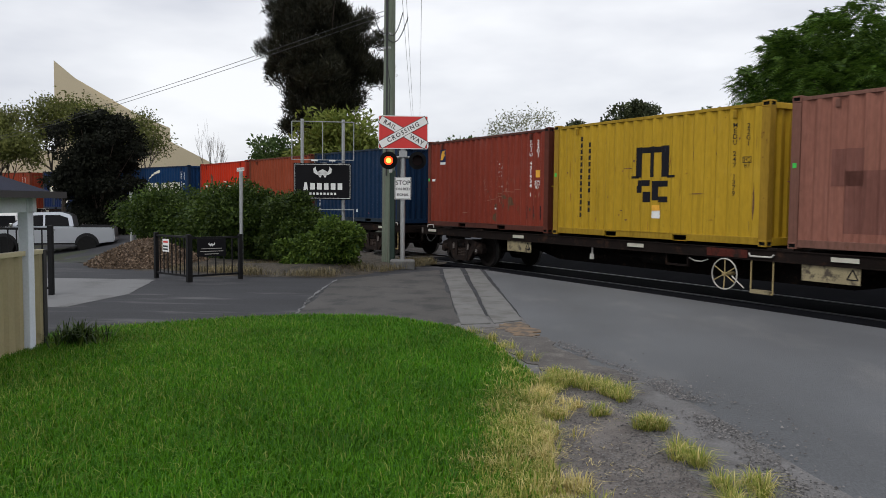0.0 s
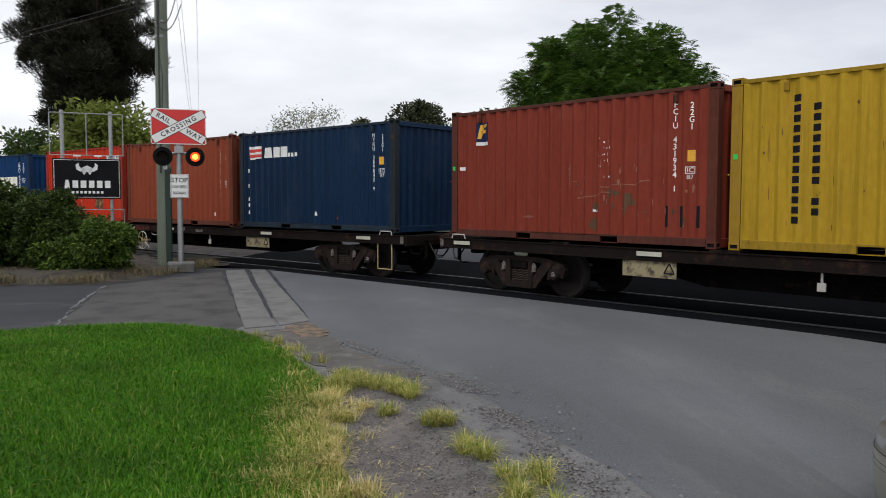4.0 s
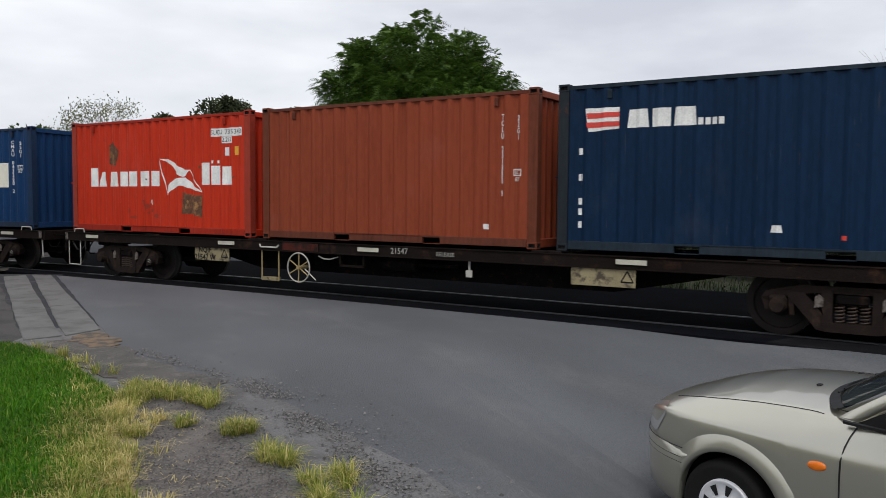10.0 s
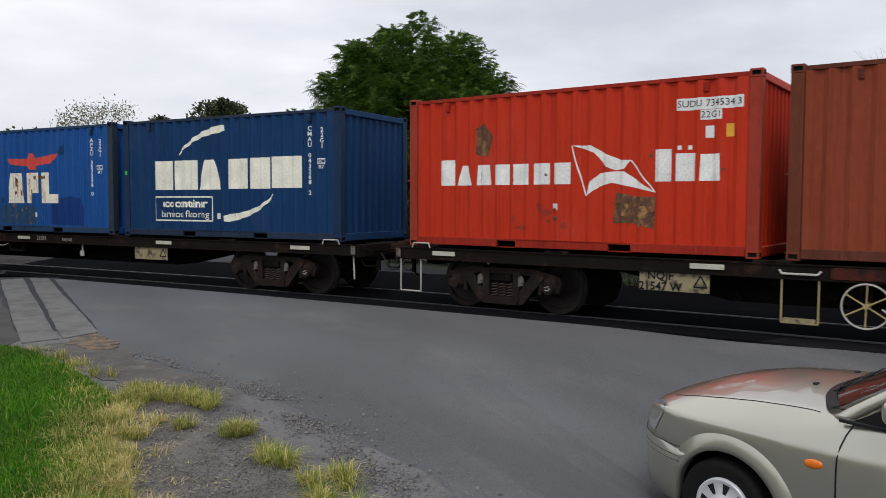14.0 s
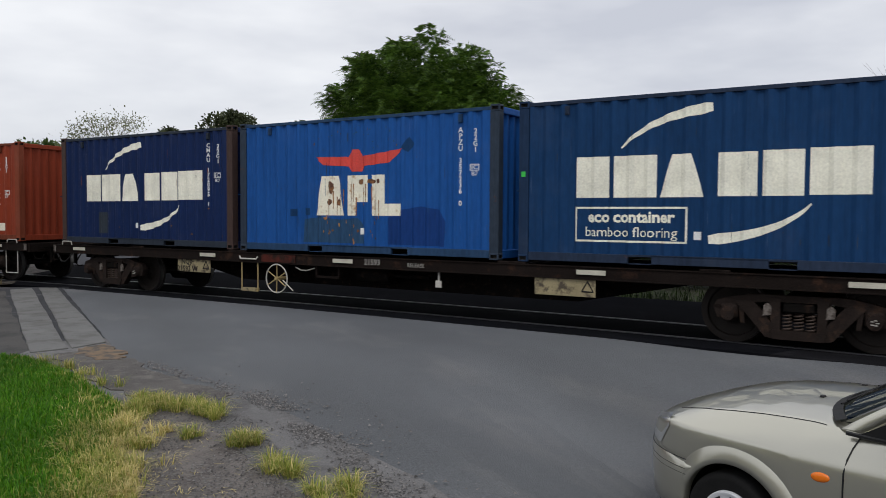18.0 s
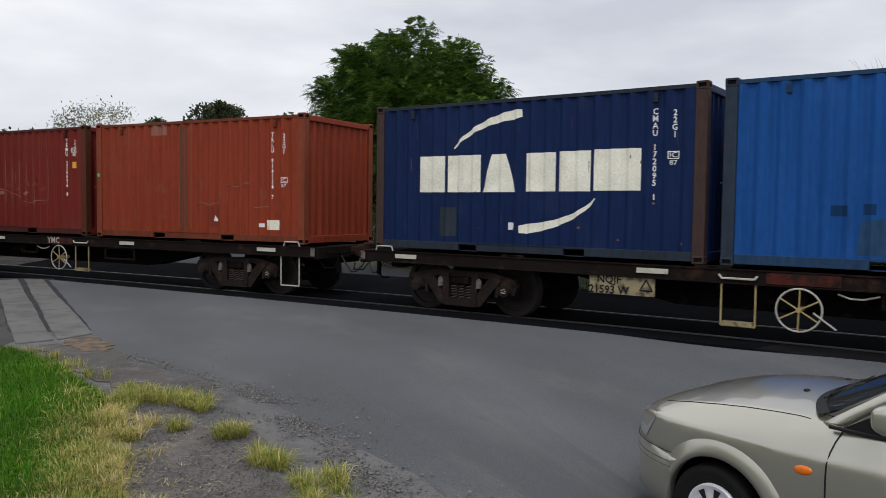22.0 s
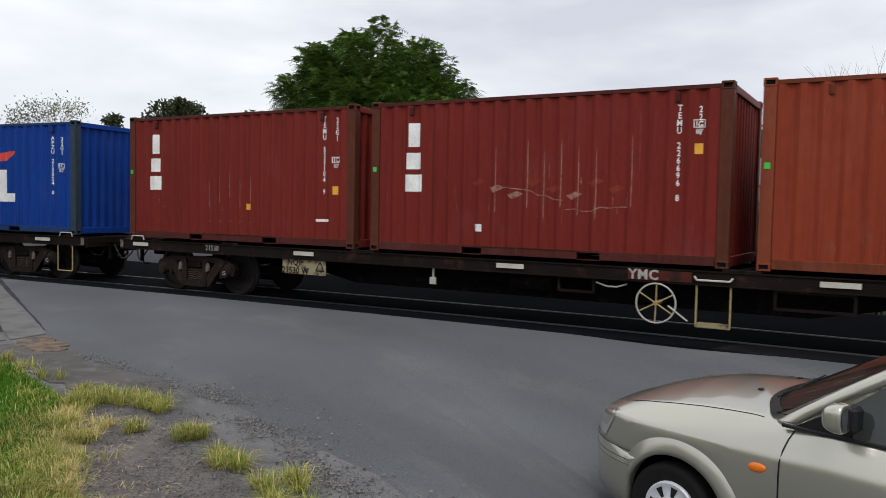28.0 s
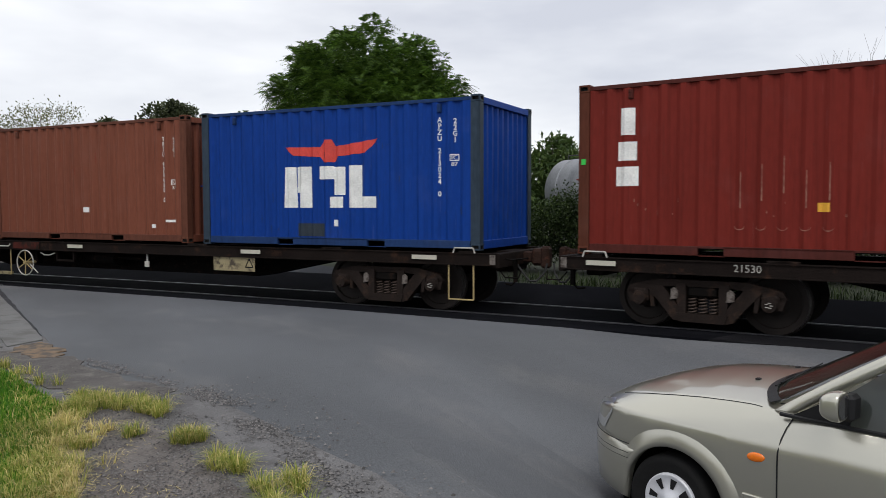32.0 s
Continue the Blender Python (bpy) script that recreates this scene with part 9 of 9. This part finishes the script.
        bmesh.ops.create_circle(bm, cap_ends=True, segments=20, radius=1, matrix=Matrix.LocRotScale((0.221, sy * 0.905, 1.045), Euler((0, math.pi / 2, 0)), (0.064, 0.07, 1)))
        part("mirror_glass", bm, chrome, mir)
        # indicator on the wing
        bm = bmesh.new()
        bmesh.ops.create_uvsphere(bm, u_segments=20, v_segments=8, radius=1, matrix=Matrix.LocRotScale((0.722, sy * 0.85, 0.651), Euler((0, 0.1, 0)), (0.055, 0.014, 0.028)))
        part("indicator", bm, amber, t, "oval amber side indicator", smooth=True)
        # shut lines: front door, rear door, bonnet edge
        for pts in ([(0.58, 0.24), (0.595, 0.45), (0.597, 0.62), (0.595, 0.71), (0.587, 0.78), (0.574, 0.84), (0.555, 0.89)], [(-0.40, 0.24), (-0.40, 0.6), (-0.36, 0.94)], [(-1.05, 0.65), (-1.20, 0.8), (-1.28, 0.96)]):
            bm = bmesh.new()
            out = []
            for x, z in pts:
                out.append((x, sy * (side_y(x, z) + 0.0015), z))
            pipe(bm, out, 0.005, 5)
            part("shut_line", bm, trim_black, t, "dark gap round a door")
        bm = bmesh.new()
        out = []
        for x in np.linspace(0.76, 1.80, 24):
            y = car_half_width(x) - tumble(x) - 0.004
            out.append((x, sy * y, bonnet_z(x, y) + 0.0005))
        pipe(bm, out, 0.0035, 5)
        part("bonnet_gap", bm, trim_black, t, "dark gap along the bonnet")
        for x in (-0.16, -1.02):
            bm = bmesh.new()
            box(bm, x - 0.09, x + 0.09, sy * 0.838, sy * 0.87, 0.745, 0.775, 0.008)
            part("door_handle", bm, champagne, t)
        # flared lip round the front wheel arch
        bm = bmesh.new()
        grid = []
        for a in np.linspace(radians(-8), radians(152), 30):
            ring = []
            for r, d in ((ARCH_R - 0.004, -0.03), (ARCH_R, 0.022), (ARCH_R + 0.03, 0.026), (ARCH_R + 0.075, 0.014), (ARCH_R + 0.118, -0.006)):
                x, z = ARCH_X - r * math.cos(a), WZ + r * math.sin(a)
                ring.append(bm.verts.new((x, sy * (side_y(x, max(z, sill(x) + 0.03)) + d if r > ARCH_R else side_y(ARCH_X, 0.66) + d), z)))
            grid.append(ring)
        for p, q in zip(grid, grid[1:]):
            for i in range(4):
                bm.faces.new((p[i], p[i + 1], q[i + 1], q[i]))
        part("arch_lip", bm, champagne, t, smooth=True)
        bm = bmesh.new()
        box(bm, -0.9, 0.80, sy * 0.845, sy * 0.862, 0.395, 0.425, 0.005)
        part("side_moulding", bm, champagne, t)
        # headlamp: follows the rounded corner
        bm = bmesh.new()
        grid = []
        for x in np.linspace(1.78, 2.135, 16):
            hw = car_half_width(x)
            zt = shoulder(x) - 0.012
            zb = 0.555 if x > 1.88 else 0.555 + (1.88 - x) * 1.4
            grid.append([bm.verts.new((x + 0.006, sy * (hw + 0.004 - 0.05 * k ** 2), zb + (zt - zb) * k)) for k in (0, 0.25, 0.5, 0.75, 1.0)])
        for a, b in zip(grid, grid[1:]):
            for i in range(4):
                bm.faces.new((a[i], a[i + 1], b[i + 1], b[i]))
        part("headlamp", bm, lamp_silver, t, "clear wrap-round headlamp", smooth=True)
        bm = bmesh.new()
        box(bm, -2.15, -2.05, sy * 0.45, sy * 0.68, 0.66, 0.86, 0.03)
        part("tail_lamp", bm, sign_red, t)
    # bonnet washer jets, grille, plates, seats, wheel
    for y in (0.28, -0.28):
        bm = bmesh.new()
        box(bm, 0.985, 1.015, y - 0.02, y + 0.02, bonnet_z(1.0, y) - 0.004, bonnet_z(1.0, y) + 0.010, 0.005)
        part("washer_jet", bm, trim_black, t)
    bm = bmesh.new()
    box(bm, 2.12, 2.17, -0.25, 0.25, 0.50, 0.55, 0.015)
    part("grille", bm, trim_black, t)
    bm = bmesh.new()
    box(bm, 2.2, 2.215, -0.19, 0.19, 0.36, 0.46)
    pl = part("registration_plate", bm, sign_white, t)
    bm = bmesh.new()
    box(bm, 2.215, 2.218, -0.14, 0.14, 0.385, 0.435)
    part("text_bar", bm, sign_black, pl)
    for x, y in ((-0.15, 0.36), (-0.15, -0.36), (-1.0, 0.0)):
        bm = bmesh.new()
        w = 0.25 if y else 0.6
        box(bm, x - 0.25, x + 0.25, y - w, y + w, 0.3, 0.5, 0.04)
        box(bm, x - 0.36, x - 0.22, y - w, y + w, 0.45, 1.02, 0.05)
        if y:
            box(bm, x - 0.36, x - 0.26, y - 0.13, y + 0.13, 1.04, 1.2, 0.04)
        part("seat", bm, seat_cloth, t)
    bm = bmesh.new()
    box(bm, 0.3, 0.8, -0.66, 0.66, 0.68, 0.93, 0.05)
    part("dashboard", bm, trim_black, t)
    bm = bmesh.new()
    m = Matrix.Translation((0.3, -0.36, 0.86)) @ Matrix.Rotation(radians(65), 4, "Y")
    pipe(bm, [m @ Vector((0.18 * math.cos(a), 0.18 * math.sin(a), 0)) for a in np.linspace(0, 2 * math.pi, 20)], 0.014, 6)
    part("steering_wheel", bm, trim_black, t)


sedan()


def utility():
    """Silver double-cab utility by the hedge, nose away from the crossing."""
    t = thing("utility_truck", "silver double-cab utility truck in the car park", "truck", pose(-18.35, 32.4, ground_z(-18.35, 32.4), 0, 0, 200))

    def body(outl, hw, name, m, tuck=0.0, bevel=0.05):
        bm = bmesh.new()
        prism(bm, outl, "y", -hw, hw)
        bmesh.ops.bevel(bm, geom=bm.edges[:], offset=bevel, segments=2, affect="EDGES")
        if tuck:
            zs = [v.co.z for v in bm.verts]
            for v in bm.verts:
                v.co.y *= 1 - tuck * (v.co.z - min(zs)) / (max(zs) - min(zs))
        return part(name, bm, m, t, smooth=False)

    body([(2.6, 0.55), (2.62, 0.85), (2.5, 1.05), (1.5, 1.12), (-2.6, 1.10), (-2.65, 0.5), (-2.1, 0.45), (2.3, 0.42)], 0.88, "body", silver)
    body([(1.45, 1.10), (0.75, 1.62), (0.5, 1.72), (-0.55, 1.74), (-0.95, 1.62), (-1.05, 1.10)], 0.82, "cab", silver, 0.2)
    for sy in (-1, 1):
        for a, b, c, d in ((0.72, 0.05, 1.16, 0.62), (-0.05, -0.82, 0.0, 0.0)):
            bm = bmesh.new()
            pts = [(1.12, 1.16), (0.66, 1.58), (0.12, 1.62), (0.12, 1.16)] if a > 0.5 else [(0.04, 1.16), (0.04, 1.62), (-0.5, 1.62), (-0.82, 1.5), (-0.88, 1.16)]
            v = [bm.verts.new((x, sy * (0.835 - 0.165 * (z - 1.1) / 0.64), z)) for x, z in pts]
            bm.faces.new(v)
            part("side_window", bm, board_black, t, "dark tinted window")
        bm = bmesh.new()
        pipe(bm, [(-2.6, sy * 0.82, 1.13), (-1.1, sy * 0.82, 1.14)], 0.03, 6)
        part("tray_rail", bm, trim_black, t)
        bm = bmesh.new()
        box(bm, 1.2, 1.34, sy * 0.9, sy * 1.06, 1.12, 1.28, 0.03)
        part("door_mirror", bm, chrome, t)
        bm = bmesh.new()
        box(bm, -1.1, 1.1, sy * 0.86, sy * 0.98, 0.4, 0.46)
        part("side_step", bm, trim_black, t)
        for x in (-0.25, 0.62):
            bm = bmesh.new()
            box(bm, x - 0.1, x + 0.1, sy * 0.88, sy * 0.905, 0.98, 1.02)
            part("door_handle", bm, chrome, t)
        for x in (-1.55, 1.55):
            bm = bmesh.new()
            revolve(bm, [(0.22, -0.1), (0.36, -0.11), (0.38, -0.08), (0.38, 0.08), (0.36, 0.11), (0.22, 0.1)], 28, Matrix.Translation((x, sy * 0.84, 0.38)))
            wh = part("wheel", bm, tyre_mat, t, "black tyre")
            bm = bmesh.new()
            revolve(bm, [(0.0, sy * 0.07), (0.2, sy * 0.08), (0.225, sy * 0.06)], 24, Matrix.Translation((x, sy * 0.84, 0.38)))
            part("rim", bm, hub_silver, wh)
            bm = bmesh.new()
            ring = [[bm.verts.new((x + r * math.cos(q), sy * 0.887, 0.40 + r * math.sin(q))) for q in np.linspace(-0.1, math.pi + 0.1, 20)] for r in (0.36, 0.47)]
            for i in range(19):
                bm.faces.new((ring[0][i], ring[0][i + 1], ring[1][i + 1], ring[1][i]))
            part("arch_liner", bm, trim_black, t)
    bm = bmesh.new()
    v = [bm.verts.new(p) for p in ((1.47, -0.74, 1.14), (1.47, 0.74, 1.14), (0.79, 0.66, 1.62), (0.79, -0.66, 1.62))]
    bm.faces.new(v)
    part("windscreen", bm, board_black, t)


utility()


def white_wagon():
    t = thing("station_wagon", "white wagon parked behind the utility truck", "car", pose(-23.6, 35.2, ground_z(-23.6, 35.2), 0, 0, 195))
    bm = bmesh.new()
    prism(bm, [(2.3, 0.4), (2.3, 0.9), (1.2, 1.05), (-2.3, 1.05), (-2.35, 0.4)], "y", -0.9, 0.9)
    bmesh.ops.bevel(bm, geom=bm.edges[:], offset=0.06, segments=2, affect="EDGES")
    part("body", bm, sign_white, t)
    bm = bmesh.new()
    prism(bm, [(1.2, 1.04), (0.5, 1.72), (-2.2, 1.76), (-2.32, 1.04)], "y", -0.78, 0.78)
    bmesh.ops.bevel(bm, geom=bm.edges[:], offset=0.08, segments=2, affect="EDGES")
    part("cabin", bm, sign_white, t)
    for sy in (-1, 1):
        bm = bmesh.new()
        v = [bm.verts.new((x, sy * 0.786, z)) for x, z in ((0.9, 1.1), (0.45, 1.6), (-2.05, 1.63), (-2.1, 1.1))]
        bm.faces.new(v)
        part("side_window", bm, board_black, t)
        for x in (-1.4, 1.4):
            bm = bmesh.new()
            revolve(bm, [(0.05, -0.1), (0.33, -0.1), (0.34, 0.0), (0.33, 0.1), (0.05, 0.1)], 24, Matrix.Translation((x, sy * 0.82, 0.34)))
            part("wheel", bm, tyre_mat, t)


white_wagon()


def motions():
    """The train rolls past at about two and a half metres a second; its wheels turn."""
    stops = [i * 1.0 for i in range(33)]
    for ob, u in WAGONS:
        walk(ob, [(t, ride(u, t)) for t in stops])
        wheels = [c for b in ob.children if b.name.startswith("bogie") for c in b.children if c.name.startswith("wheelset")]
        for w in wheels:
            home = w.matrix_basis.translation.copy()
            walk(w, [(i * 0.2, Matrix.Translation(home) @ Matrix.Rotation(travelled(i * 0.2) / WHEEL_R, 4, "Y")) for i in range(161)])
    for ob, u, dx in LOADS:
        walk(ob, [(t, ride(u, t, dx=dx, z=0.9)) for t in stops])
    # the two lamps flash in turn, one and a half seconds a round: added flaps cover the always-lit lenses and swing up
    # under the hoods
    for flap, right in LAMP_BLANKS:
        home = flap.matrix_basis.translation.copy()
        shut, rise = Matrix.Translation(home), Matrix.Translation(home) @ Matrix.Rotation(radians(-84), 4, "X")
        rows = [(0.0, shut if right else rise)]
        for k in range(21):
            for t, opens in ((1.5 * k + 0.65, right), (1.5 * k + 1.4, not right)):
                rows += [(t - 0.04, shut if opens else rise), (t + 0.03, rise if opens else shut)]
        rows.append((32.0, rows[-1][1]))
        walk(flap, rows)


motions()
